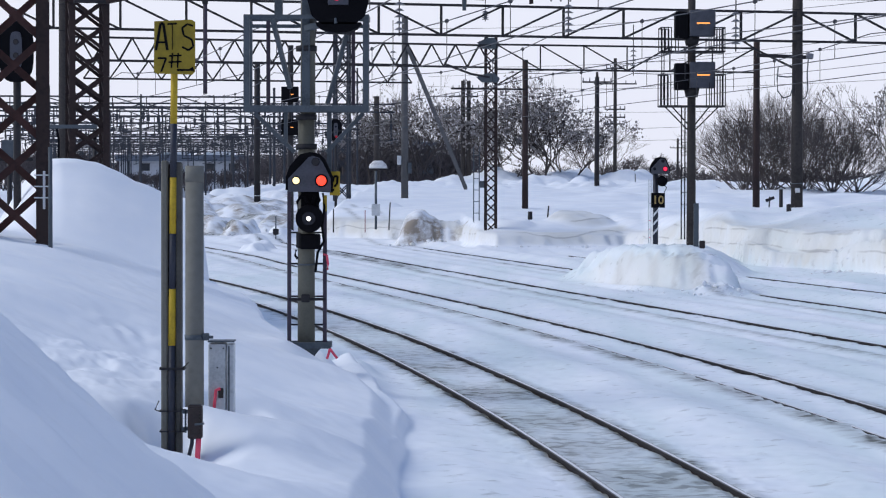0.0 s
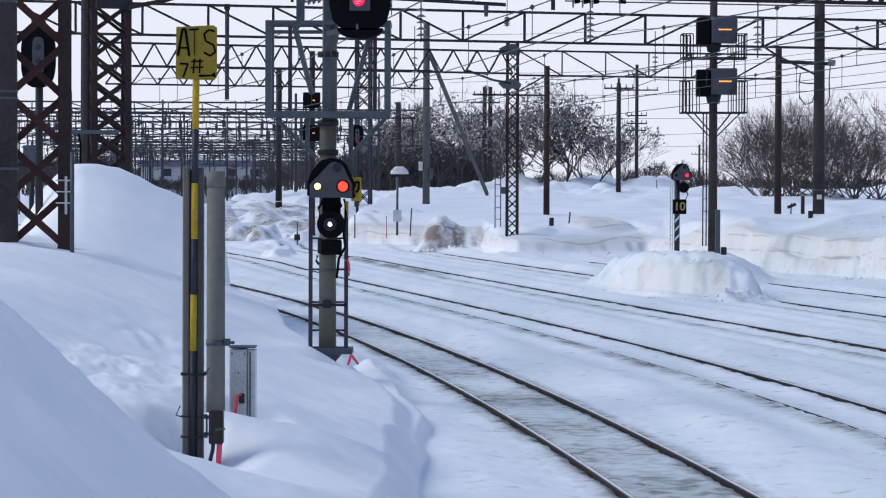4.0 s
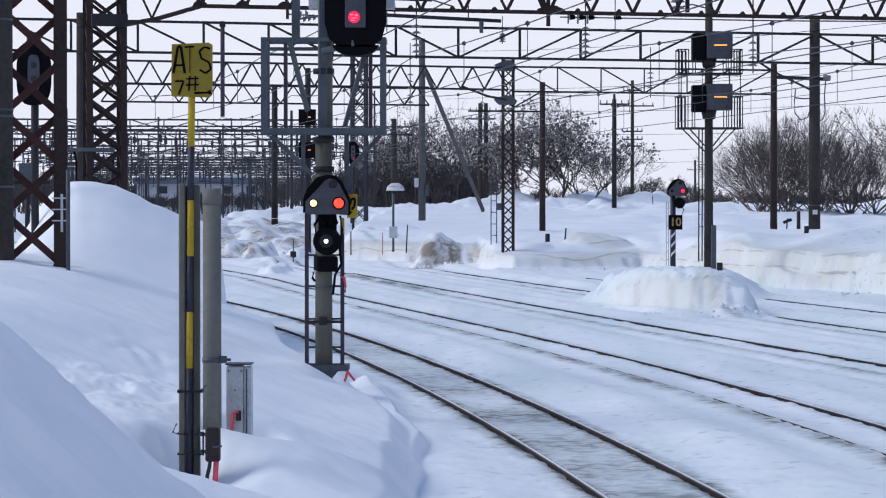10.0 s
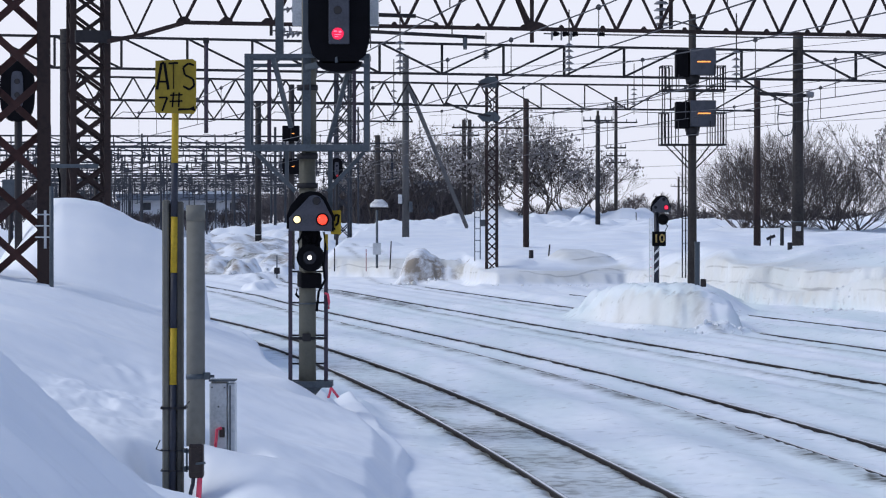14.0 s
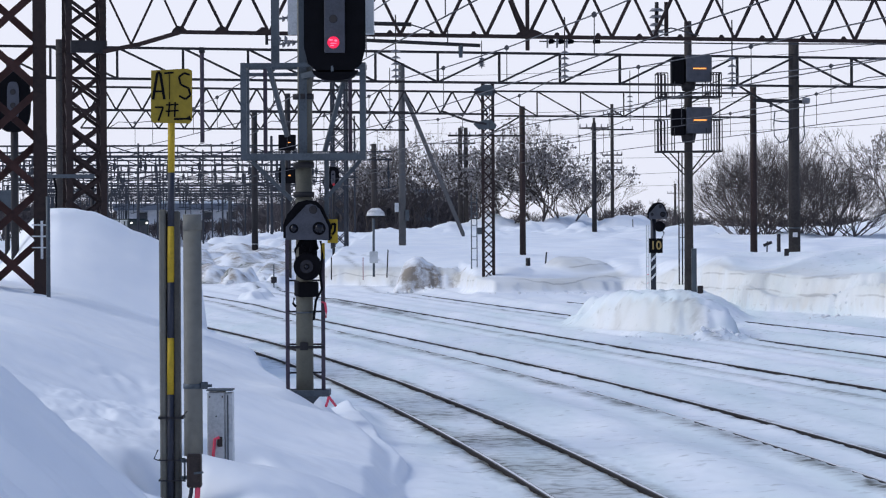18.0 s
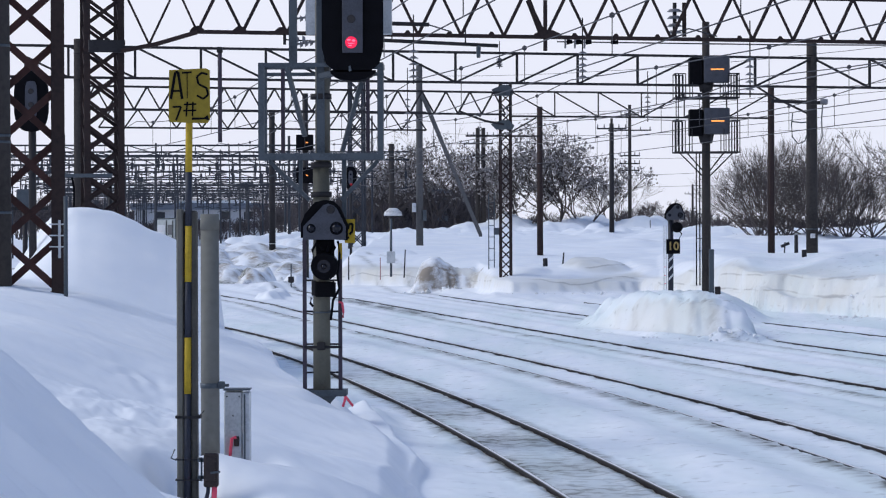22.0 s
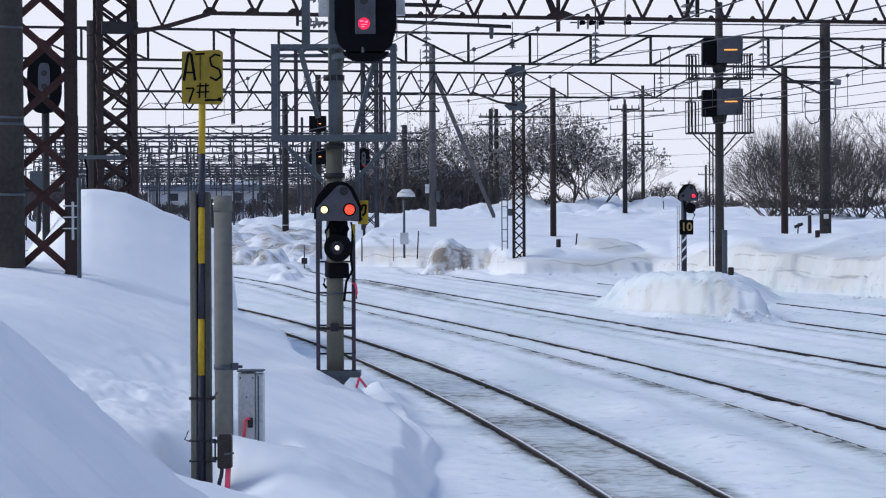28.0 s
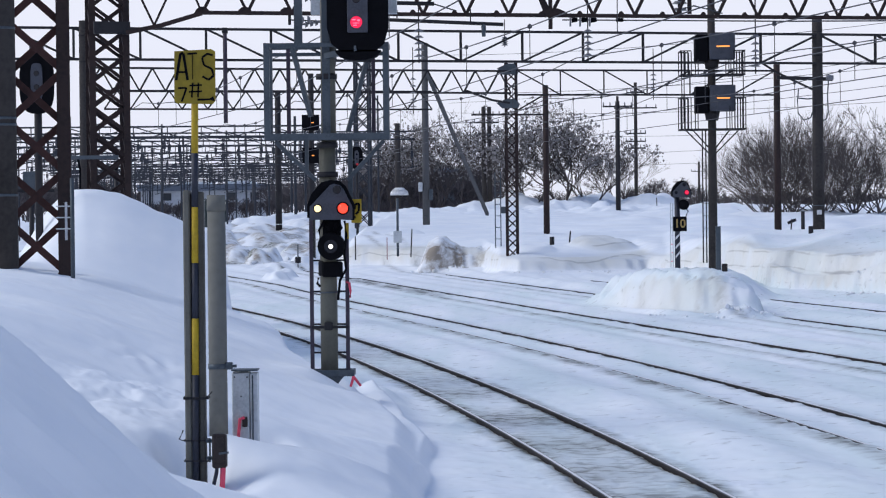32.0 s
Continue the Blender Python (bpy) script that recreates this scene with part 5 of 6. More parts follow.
def flicker_ball(parent, place, r, mat):
    """A small lamp as a globe, half lit and half dark; its made-up turning imitates flicker."""
    me = bpy.data.meshes.new("flicker_globe")
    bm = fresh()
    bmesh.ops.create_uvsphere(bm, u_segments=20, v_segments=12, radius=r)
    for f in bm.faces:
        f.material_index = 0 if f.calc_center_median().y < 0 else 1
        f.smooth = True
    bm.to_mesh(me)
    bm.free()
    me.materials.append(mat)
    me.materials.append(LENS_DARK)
    ob = part_mesh("flicker_globe", me, None, parent, "lamp as a half-lit ball, turned to imitate flicker")
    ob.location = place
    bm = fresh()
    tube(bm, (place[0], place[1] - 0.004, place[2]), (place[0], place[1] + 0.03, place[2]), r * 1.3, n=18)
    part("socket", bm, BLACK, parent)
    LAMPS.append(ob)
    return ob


def shunt_head(parent, cx, y, z0, w, h, lit=True, red=None, spot=None):
    """House-shaped shunting signal: black hood behind a grey face with three lenses."""
    head = new("shunt_head")
    head.parent = parent
    face = [(-0.5, 0.0), (0.5, 0.0), (0.5, 0.36), (0.30, 0.84), (0.22, 0.95), (0.08, 1.0), (-0.02, 0.96), (-0.5, 0.36)]
    hood = [(-0.54, 0.05), (0.52, -0.02), (0.53, 0.40), (0.34, 0.88), (0.2, 1.03), (0.0, 1.06), (-0.22, 1.0), (-0.45, 0.68), (-0.54, 0.40)]
    bm = fresh()
    plate(bm, [(cx + a * w, z0 + b * h) for a, b in hood], y - 0.01, y + 0.2)
    part("hood_body", bm, BLACK, head, "black hood")
    bm = fresh()
    plate(bm, [(cx + a * w * 0.96, z0 + b * h * 0.96) for a, b in face], y - 0.05, y - 0.01)
    part("face", bm, FACE_GREY, head, "grey face plate")
    r = 0.10 * w
    spots = ((0.14, 0.80, None), (-0.30, 0.30, WHITE_GLOW), (0.27, 0.30, ORANGE_RED_GLOW))
    for a, b, mat in spots:
        if not lit and mat is ORANGE_RED_GLOW and spot:
            flicker_ball(head, (cx + a * w, y - 0.06, z0 + b * h), r * 1.15, spot)
            continue
        if lit and mat:
            flicker_ball(head, (cx + a * w, y - 0.05, z0 + b * h), r * (1.15 if mat is ORANGE_RED_GLOW else 0.8), mat)
            continue
        lens(head, cx + a * w, y - 0.06, z0 + b * h, r * (1.15 if mat is ORANGE_RED_GLOW and lit else 0.9 if mat else 1.0), (mat if lit else None) or LENS_DARK, "lit lens" if mat and lit else "dark lens", hood=False)
    return head


main_signal()


# ---- the warning marker post ----
def marker_post():
    K = 0.0046
    X, Y = -2.19, 23.92

    def sx(px):
        return (px - 309) * K

    def sz(py):
        return (406.2 - py) * K + 2.67
    ob = base("marker_post", X, Y, 0, "weathered square post with striped pipe and yellow sign", "sign post")
    for a, b, m in ((289, 301, OLD_POST), (314, 325, POST_DARK)):
        bm = fresh()
        box(bm, sx(a), sx(b), -0.06, 0.08, 0.1, sz(363 if a < 300 else 366), 0.012)
        part("post_half", bm, m, ob, "weathered grey half post" if m is OLD_POST else "dark weathered half post")
    bm = fresh()
    box(bm, sx(301), sx(315), 0.0, 0.07, 0.1, sz(370))
    part("core", bm, BROWN_BOX, ob, "dark core of the post")
    z = [sz(v) for v in (890, 690, 590, 492, 393, 298, 200)]
    mats = (BLUE_BLACK, YELLOW, BLUE_BLACK, YELLOW, BLUE_BLACK, YELLOW)
    for i, m in enumerate(mats):
        bm = fresh()
        tube(bm, (sx(307 + 0.9 * i), -0.05, z[i]), (sx(308 + 0.9 * i), -0.05, z[i + 1]), 0.0285, n=16)
        part("pipe_band", bm, m, ob, "yellow band of the pipe" if m is YELLOW else "black band of the pipe")
    bm = fresh()
    plate(bm, [(sx(278), sz(118)), (sx(343), sz(115)), (sx(350), sz(119)), (sx(350), sz(206)), (sx(345), sz(212)), (sx(281), sz(210)), (sx(277), sz(205))][::-1], -0.085, -0.08)
    sign = part("sign_plate", bm, SIGN_YELLOW, ob, "faded yellow sign plate with black painted letters")

    def stroke(pts, w=0.017):
        w *= 1.25
        for (ax, ay), (bx, by) in zip(pts, pts[1:]):
            bm = fresh()
            bar(bm, (sx(ax), -0.087, sz(ay)), (sx(bx), -0.087, sz(by)), 0.005, w)
            part("letter_stroke", bm, BLACK, sign)
    stroke(((281, 169), (289, 122), (294, 122), (301, 169)))
    stroke(((284, 155), (298, 155)), 0.012)
    stroke(((301, 123), (318, 122)), 0.012)
    stroke(((310, 123), (310, 168)), 0.013)
    stroke(((346, 126), (336, 123), (327, 130), (330, 143), (344, 150), (347, 162), (338, 169), (327, 163)), 0.013)
    stroke(((284, 183), (299, 183), (290, 207)), 0.012)
    stroke(((304, 179), (326, 178)), 0.01)
    stroke(((303, 190), (326, 189)), 0.01)
    stroke(((310, 174), (308, 200)), 0.01)
    stroke(((320, 174), (319, 200)), 0.01)
    bm = fresh()
    plate(bm, [(sx(318), sz(206)), (sx(341), sz(205)), (sx(349), sz(207)), (sx(346), sz(198)), (sx(339), sz(202)), (sx(318), sz(202))], -0.09, -0.086)
    part("letter_stroke", bm, BLACK, sign)
    for py in (730, 732, 806, 842):
        bm = fresh()
        for yy in (-0.075, 0.088):
            bar(bm, (sx(287), yy, sz(py)), (sx(331), yy, sz(py)), 0.006, 0.012)
        for px in (287, 330):
            bar(bm, (sx(px), -0.075, sz(py)), (sx(px), 0.088, sz(py)), 0.006, 0.012)
        part("strap", bm, DARK_STEEL, ob, "twisted binding wire")
    bm = fresh()
    chain(bm, [(sx(287), -0.075, sz(806)), (sx(279), -0.09, sz(803)), (sx(286), -0.09, sz(787))], 0.006, 6)
    part("wire_end", bm, DARK_STEEL, ob)
    bm = fresh()
    chain(bm, [(sx(328), -0.075, sz(730)), (sx(338), -0.09, sz(719))], 0.004, 6)
    part("wire_end", bm, DARK_STEEL, ob)
    # the dark connection box on its bracket
    bm = fresh()
    box(bm, sx(326), sx(338), -0.08, -0.05, sz(810), sz(804))
    box(bm, sx(326), sx(338), -0.08, -0.05, sz(840), sz(834))
    box(bm, sx(331), sx(334), -0.08, -0.05, sz(844), sz(802))
    part("box_bracket", bm, GALV, ob)
    bm = fresh()
    box(bm, sx(337), sx(363), -0.13, -0.03, sz(854), sz(794), 0.012)
    bx = part("connection_box", bm, BROWN_BOX, ob, "dark brown connection box")
    bm = fresh()
    box(bm, sx(340), sx(358), -0.145, -0.13, sz(844), sz(800), 0.006)
    part("lid", bm, BROWN_BOX, bx)
    bm = fresh()
    bar(bm, (sx(350), -0.155, sz(828)), (sx(367), -0.155, sz(826)), 0.02, 0.016)
    part("latch", bm, GALV, bx)
    for pts, m, r in (((345, 852), (344, 864), (340, 880), (337, 902)), BLUE_BLACK, 0.016), (((356, 852), (355, 872), (353, 906)), PINK, 0.022):
        bm = fresh()
        chain(bm, [(sx(a), -0.1, sz(b)) for a, b in pts], r, 8)
        part("cable", bm, m, bx, "pink flexible conduit" if m is PINK else "black cable")
    return ob


marker_post()

# ---- concrete stub and cabinet behind the marker post ----
stub = base("concrete_stub_post", -2.146, 25.48, 0, "round grey concrete stub post in snow", "post")
bm = fresh()
tube(bm, (0, 0, 0.2), (0, 0, 2.837), 0.082, 0.079, n=24)
part("shaft", bm, CONCRETE, stub)
bm = fresh()
tube(bm, (0, 0, 2.699), (0, 0, 2.832), 0.0835, 0.081, n=24)
part("collar", bm, CONCRETE, stub)
bm = fresh()
tube(bm, (0, 0, 1.327), (0, 0, 1.371), 0.086, n=24)
part("clamp_band", bm, GALV, stub)
bm = fresh()
box(bm, 0.07, 0.13, -0.06, -0.01, 1.323, 1.386, 0.006)
tube(bm, (0.12, -0.035, 1.352), (0.165, -0.035, 1.352), 0.013, n=8)
part("bracket", bm, GALV, stub)

cab = base("equipment_cabinet", -1.931, 25.74, 0.69, "pale grey metal cabinet half sunk in snow", "cabinet")
hh = 0.594
bm = fresh()
box(bm, -0.109, 0.045, -0.1, 0.12, -0.2, hh, 0.008)
part("body", bm, BOX_GREY, cab)
bm = fresh()
box(bm, 0.052, 0.114, -0.11, 0.12, -0.2, hh - 0.006, 0.006)
part("door", bm, BOX_GREY, cab, "grey side door")
bm = fresh()
box(bm, 0.067, 0.079, -0.118, -0.1, -0.2, hh - 0.02)
part("door_seam", bm, GALV, cab)
bm = fresh()
box(bm, -0.114, 0.119, -0.12, 0.13, hh + 0.012, hh + 0.026, 0.004)
part("lid", bm, GALV, cab)
bm = fresh()
box(bm, -0.054, 0.04, -0.108, -0.098, 0.109, 0.257, 0.003)
part("latch_plate", bm, BOX_GREY, cab)
bm = fresh()
box(bm, -0.02, 0.025, -0.125, -0.105, 0.119, 0.208, 0.006)
part("padlock", bm, BROWN_BOX, cab)
bm = fresh()
chain(bm, [(0, -0.13, 0.203), (-0.04, -0.13, 0.188), (-0.05, -0.13, 0.079), (-0.059, -0.13, 0)], 0.015, 6)
part("tape", bm, PINK, cab, "pink marker tape")
for px, py in ((-17, 112), (5, 112), (-6, 78)):
    bm = fresh()
    tube(bm, (px * 0.00495, -0.112, py * 0.00495), (px * 0.00495, -0.1, py * 0.00495), 0.007, n=8)
    part("screw", bm, DARK_STEEL, cab)


# ---- small shunting signal beyond the heap ----
def small_signal():
    K = 0.0176
    ob = base("shunting_signal", 6.653, 91.52, 0, "small shunting signal on a striped post", "railway signal")

    def sx(px):
        return (px - 1163) * K

    def sz(py):
        return (406.2 - py) * K + 2.67
    bm = fresh()
    tube(bm, (0, 0, 0.2), (0, 0, sz(385)), 0.085, n=14)
    part("post", bm, BLUE_BLACK, ob)
    for py in (452, 468, 484):
        bm = fresh()
        plate(bm, [(sx(1159), sz(py + 9)), (sx(1167), sz(py)), (sx(1167), sz(py - 5)), (sx(1159), sz(py + 4))], -0.095, -0.088)
        part("white_stripe", bm, WHITE_BAND, ob)
    shunt_head(ob, sx(1170), -0.25, sz(385), 33 * K, 28 * K, lit=False, red=None, spot=SMALL_RED_GLOW)
    bm = fresh()
    tube(bm, (sx(1174), -0.3, sz(398)), (sx(1174), -0.05, sz(398)), 0.16, 0.17, n=18)
    part("round_lamp", bm, BLACK, ob)
    bm = fresh()
    box(bm, sx(1155), sx(1179), -0.14, -0.11, sz(445), sz(419), 0.005)
    sign = part("number_plate", bm, BLACK, ob, "black plate with yellow number")
    lettering("10", sx(1167), -0.145, sz(432), 0.36, FADED_NUMBER, sign)
    bm = fresh()
    chain(bm, [(sx(1176), -0.1, sz(402)), (sx(1182), -0.1, sz(410)), (sx(1178), -0.1, sz(418))], 0.02, 6)
    part("cable", bm, BLACK, ob)
    for px in (1151, 1155):
        bm = fresh()
        tube(bm, (sx(px), 0, 0.3), (sx(px), 0, sz(395)), 0.014, n=6)
        part("ladder_rail", bm, BOX_GREY, ob)
    for i in range(7):
        bm = fresh()
        tube(bm, (sx(1151), 0, sz(498 - 15 * i)), (sx(1155), 0, sz(498 - 15 * i)), 0.01, n=6)
        part("rung", bm, PINK if i < 3 else BOX_GREY, ob)
    return ob


small_signal()


# ---- double route signal with baskets ----
def basket_signal():
    K = 0.0186
    ob = base("route_signal", 8.203, 96.72, 0, "tall post with two dark signal boxes in railed baskets", "railway signal")

    def sx(px):
        return (px - 1226) * K

    def sz(py):
        return (406.2 - py) * K + 2.67
    bm = fresh()
    tube(bm, (0, 0, 0.4), (0, 0, sz(35)), 0.155, 0.12, n=18)
    part("post", bm, DARK_CONCRETE, ob)
    for top, bot in ((97, 143), (188, 234)):
        bm = fresh()
        box(bm, sx(1221), sx(1266), -0.45, 0.3, sz(bot), sz(top), 0.02)
        b = part("signal_box", bm, BLACK, ob, "dark grey signal box")
        b.data.materials.clear()
        b.data.materials.append(FACE_GREY)
        bm = fresh()
        box(bm, sx(1196), sx(1219), -0.3, 0.35, sz(bot + 3), sz(top + 2), 0.02)
        part("rear_box", bm, BLACK, ob, "black side box")
        bm = fresh()
        box(bm, sx(1233), sx(1256), -0.47, -0.45, sz(top + 24.2), sz(top + 22.0))
        part("light_bar", bm, AMBER_GLOW, ob, "lit amber bar")
        bm = fresh()
        tube(bm, (0, -0.05, sz(bot + 16)), (0, -0.05, sz(bot)), 0.2, 0.26, n=16)
        part("neck", bm, DARK_STEEL, ob)
    for z_top, z_bot, half in ((128, 170, 56), (210, 266, 57)):
        for yy in (-0.55, 0.55):
            for py in (z_top, z_bot):
                if py == z_top:
                    spans = ((-half, -half + 18), (half - 20, half))
                else:
                    spans = ((-half, half),)
                for a, b in spans:
                    bm = fresh()
                    bar(bm, (a * K, yy, sz(py)), (b * K, yy, sz(py)), 0.05 if py == z_bot else 0.035)
                    part("basket_rail", bm, DARK_STEEL, ob)
            for px in (-half, -half + 6, -half + 12, -half + 18, -half + 30, half - 28, half - 19, half - 14, half - 9, half - 4, half):
                bm = fresh()
                zt = z_top if abs(px) > half - 21 else z_top + 15
                bar(bm, (px * K, yy, sz(z_bot)), (px * K, yy, sz(zt)), 0.03)
                part("basket_bar", bm, DARK_STEEL, ob)
        for px in (-half, half):
            for py in (z_top, z_bot):
                bm = fresh()
                bar(bm, (px * K, -0.55, sz(py)), (px * K, 0.55, sz(py)), 0.04)
                part("basket_rail", bm, DARK_STEEL, ob)
        for i in range(5):
            bm = fresh()
            yy = -0.45 + 0.225 * i
            bar(bm, (-half * K, yy, sz(z_bot)), (half * K, yy, sz(z_bot)), 0.06, 0.025)
            part("floor_slat", bm, DARK_STEEL, ob)
    for px in (-55, -51, 53):
        bm = fresh()
        bar(bm, (px * K, -0.55, sz(266)), (px * K, -0.55, sz(128)), 0.03)
        part("hanger", bm, DARK_STEEL, ob)
    for a, b in ((-48, -6), (-32, -4), (46, 6), (32, 5)):
        bm = fresh()
        bar(bm, (a * K, 0.3 if abs(a) < 40 else -0.3, sz(267)), (b * K, 0, sz(308 if abs(a) > 40 else 300)), 0.035)
        part("brace", bm, DARK_STEEL, ob)
    for px in (-17, -11):
        bm = fresh()
        tube(bm, (px * K, 0.1, 0.9), (px * K, 0.1, sz(266)), 0.022, n=6)
        part("ladder_rail", bm, DARK_STEEL, ob)
    for py in (330, 352, 374, 396, 418, 440):
        bm = fresh()
        bar(bm, (-17 * K, 0.1, sz(py)), (-1 * K, 0.1, sz(py)), 0.02)
        part("rung", bm, DARK_STEEL, ob)
    return ob


basket_signal()
stump = base("cable_post", 7.74, 89.44, 0, "short grey cable post with a small dark box", "post")
bm = fresh()
box(bm, -0.075, 0.075, -0.06, 0.06, 0.2, 2.137, 0.01)
part("post", bm, GALV, stump)
bm = fresh()
box(bm, 0.1, 0.27, -0.08, 0.08, 0.761, 1.002, 0.02)
part("box", bm, BROWN_BOX, stump)


# ---- farther colour light signals ----
def far_signal(x, y, k, wide, high, lens_rows, label, red_at=None, strip=True, post_to=0.5):
    ob = base("colour_light_signal", (x - 784) * k, 5200 * k, 0, label, "railway signal", "far signals")
    zc = 2.67 + (397 - y) * k
    w, h = wide * k, high * k
    bm = fresh()
    plate(bm, [(a, zc + b) for a, b in oval(w, h, 28, 2.9)][::-1], -0.02, 0.02)
    part("back_plate", bm, BLACK, ob)
    if strip:
        bm = fresh()
        plate(bm, [(a, zc + b + 0.02 * h) for a, b in oval(w * 0.34, h * 0.62, 20, 4)][::-1], -0.06, -0.02)
        part("lamp_strip", bm, FACE_GREY, ob, "grey lamp strip")
    for i in range(lens_rows):
        z = zc + h * (0.16 - 0.22 * i)
        lit = red_at == i
        lens(ob, 0.03 if lit else 0, -0.07, z, w * (0.085 if not lit else 0.10), DIM_RED_GLOW if lit else LENS_DARK, "dim red lens" if lit else "dark lens", hood=False)
    bm = fresh()
    tube(bm, (0, 0.12, post_to), (0, 0.12, zc + h * 0.7), 0.075, n=12)
    part("post", bm, DARK_STEEL, ob)
    bm = fresh()
    box(bm, -w * 0.2, w * 0.2, -0.05, 0.1, zc + h * 0.5, zc + h * 0.66, 0.02)
    part("top_box", bm, FACE_GREY, ob)
    return ob


far_signal(31, 162, 0.0108, 62, 108, 3, "black oval signal with dim red lamp behind the lattice mast", 2, True, 1.5)
# fittings between the near mast and the pole beyond it
ob = base("cable_pipe", -6.029, 45.24, 1.774, "grey steel cable pipe beside the lattice mast", "pipe")
bm = fresh()
tube(bm, (0, 0, -0.3), (0, 0, 1.479), 0.033, n=10)
part("pipe", bm, GALV, ob)
ob = base("step_irons", -6.16, 45.24, 2.47, "pale wire hoops round the lattice mast leg", "steps")
for i in range(3):
    bm = fresh()
    bar(bm, (-0.12, 0, 0.174 * i), (0.11, 0, 0.174 * i), 0.02)
    part("hoop", bm, BOX_GREY, ob)
ob = base("support_tube", -9.384, 70.72, 4.071, "grey level tube between pole and lattice mast", "tube")
bm = fresh()
bar(bm, (-0.1, 0, 0), (1.088, 0, 0), 0.09)
part("tube", bm, GALV, ob)
bm = fresh()
chain(bm, [(0.109, 0, -0.02), (0.163, 0, -0.299), (0.163, 0, -1.156)], 0.03, 6)
part("cable", bm, BLACK, ob)
ob = base("switch_box", -16.83, 114.4, 0.5, "blue-grey switch box on a post in the yard", "box")
bm = fresh()
box(bm, -0.308, 0.308, -0.2, 0.2, 3.704 - 0.5, 4.408 - 0.5, 0.02)
part("body", bm, GALV, ob)
bm = fresh()
tube(bm, (0, 0, -0.5), (0, 0, 3.704 - 0.5), 0.1, n=8)
part("post", bm, DARK_STEEL, ob)
bm = fresh()
bar(bm, (-0.66, 0.2, 3.66 - 0.5), (0.88, 0.2, 3.66 - 0.5), 0.12)
part("shelf", bm, DARK_STEEL, ob)
far_signal(596, 300, 0.032, 22, 40, 3, "distant black signal with a dim red lamp", 2)
far_signal(169, 311, 0.02, 8, 12, 1, "tiny distant signal with a dim red lamp", 0, False)
for y in (237, 295):
    k = 0.03
    ob = base("far_route_signal", -8.04, 156, 2.67 + (397 - y) * k, "distant dark signal box with amber bar", "railway signal", "far route signals")
    bm = fresh()
    box(bm, -16 * k, 14 * k, -0.3, 0.3, -14 * k, 14 * k, 0.02)
    bar(bm, (0, 0.1, 0), (0, 0.35, 0), 0.2)
    part("signal_box", bm, BLACK, ob)
    bm = fresh()
    box(bm, 0.03, 5.5 * k, -0.33, -0.3, -0.022, 0.022)
    part("light_bar", bm, AMBER_GLOW, ob, "lit amber bar")
pole("signal_post", -8.056, 156.312, 0.5, 10.095, 0.17, 0.15, DARK_STEEL, "dark post of a distant route signal", "pole", "far route signals")


# ---- small trackside things ----
def stake(x, y, k, height, r, mat, label, lean=0.0):
    ob = base("marker_stake", (x - 784) * k, 5200 * k, 2.67 + (397 - y) * k, label, "stake", "trackside stakes")
    bm = fresh()
    tube(bm, (0, 0, -0.5), (lean, 0, height * k), r, r * 0.9, n=8)
    part("shaft", bm, mat, ob)
    return ob


stake(940, 465, .0245, 22, 0.11, DARK_STEEL, "short dark trackside stub in snow")
stake(968, 465, .0245, 32, 0.035, DARK_STEEL, "thin leaning stake in snow", 0.12)
stake(690, 457, .0255, 30, 0.03, DARK_STEEL, "thin dark stake in snow", 0.06)
stake(648, 461, .0255, 20, 0.02, DULL_PINK, "thin pinkish stake in snow")
stake(592, 461, .0255, 22, 0.03, DARK_STEEL, "thin dark stake in snow")
stake(1070, 471, .0255, 16, 0.02, DULL_PINK, "thin reddish stake in snow")
stake(1127, 404, .045, 28, 0.04, DARK_STEEL, "thin dark stake in deep snow", -0.06)
stake(1362, 432, .023, 16, 0.03, DARK_STEEL, "short stake with a tilted plate", 0.05)
stake(1384, 435, .022, 32, 0.08, DARK_STEEL, "short dark post in deep snow")
ob = base("tilted_plate", 13.34, 119.6, 2.118, "small dark tilted plate on a stake", "sign")
bm = fresh()
bar(bm, (-0.16, 0, -0.06), (0.18, 0, 0.08), 0.06, 0.12)
part("plate", bm, DARK_STEEL, ob)
ob = base("meter_box", 12.607, 106.6, 1.85, "small grey box beside the gantry pole", "box")
bm = fresh()
box(bm, -0.1, 0.06, -0.1, 0.1, -0.2, 0.16, 0.02)
part("body", bm, DARK_STEEL, ob)
for x, y, k, post in ((667, 444, .0258, 72), (490, 478, .0265, 26)):
    ob = base("relay_box", (x - 784) * k, 5200 * k, 2.67 + (397 - y) * k, "small grey relay box on a thin post", "box", "relay boxes")
    bm = fresh()
    tube(bm, (0, 0, -0.8), (0, 0, post * k), 0.055 if post > 50 else 0.03, n=10)
    part("post", bm, GALV, ob)
    bm = fresh()
    w = 7.5 if post > 50 else 5
    box(bm, -w * k, w * k, -0.14, 0.14, -7 * k, 14 * k if post > 50 else 4 * k, 0.03)
    part("body", bm, BOX_GREY if post > 50 else DARK_STEEL, ob)
ob = base("yard_lamp", -5.6, 252, 2.5, "yard lamp with a snow-covered hat on a pole", "lamp")
bm = fresh()
tube(bm, (0, 0, -0.6), (0, 0, 7.8), 0.26, 0.22, n=12)
part("pole", bm, DARK_CONCRETE, ob)
bm = fresh()
tube(bm, (0.12, -0.35, 1.62), (0.12, -0.35, 1.95), 0.80, 0.72, n=18)
tube(bm, (0.12, -0.35, 1.95), (0.12, -0.35, 2.28), 0.72, 0.34, n=18)
part("hat", bm, WHITE_BAND, ob, "snow cap on the lamp hat")
bm = fresh()
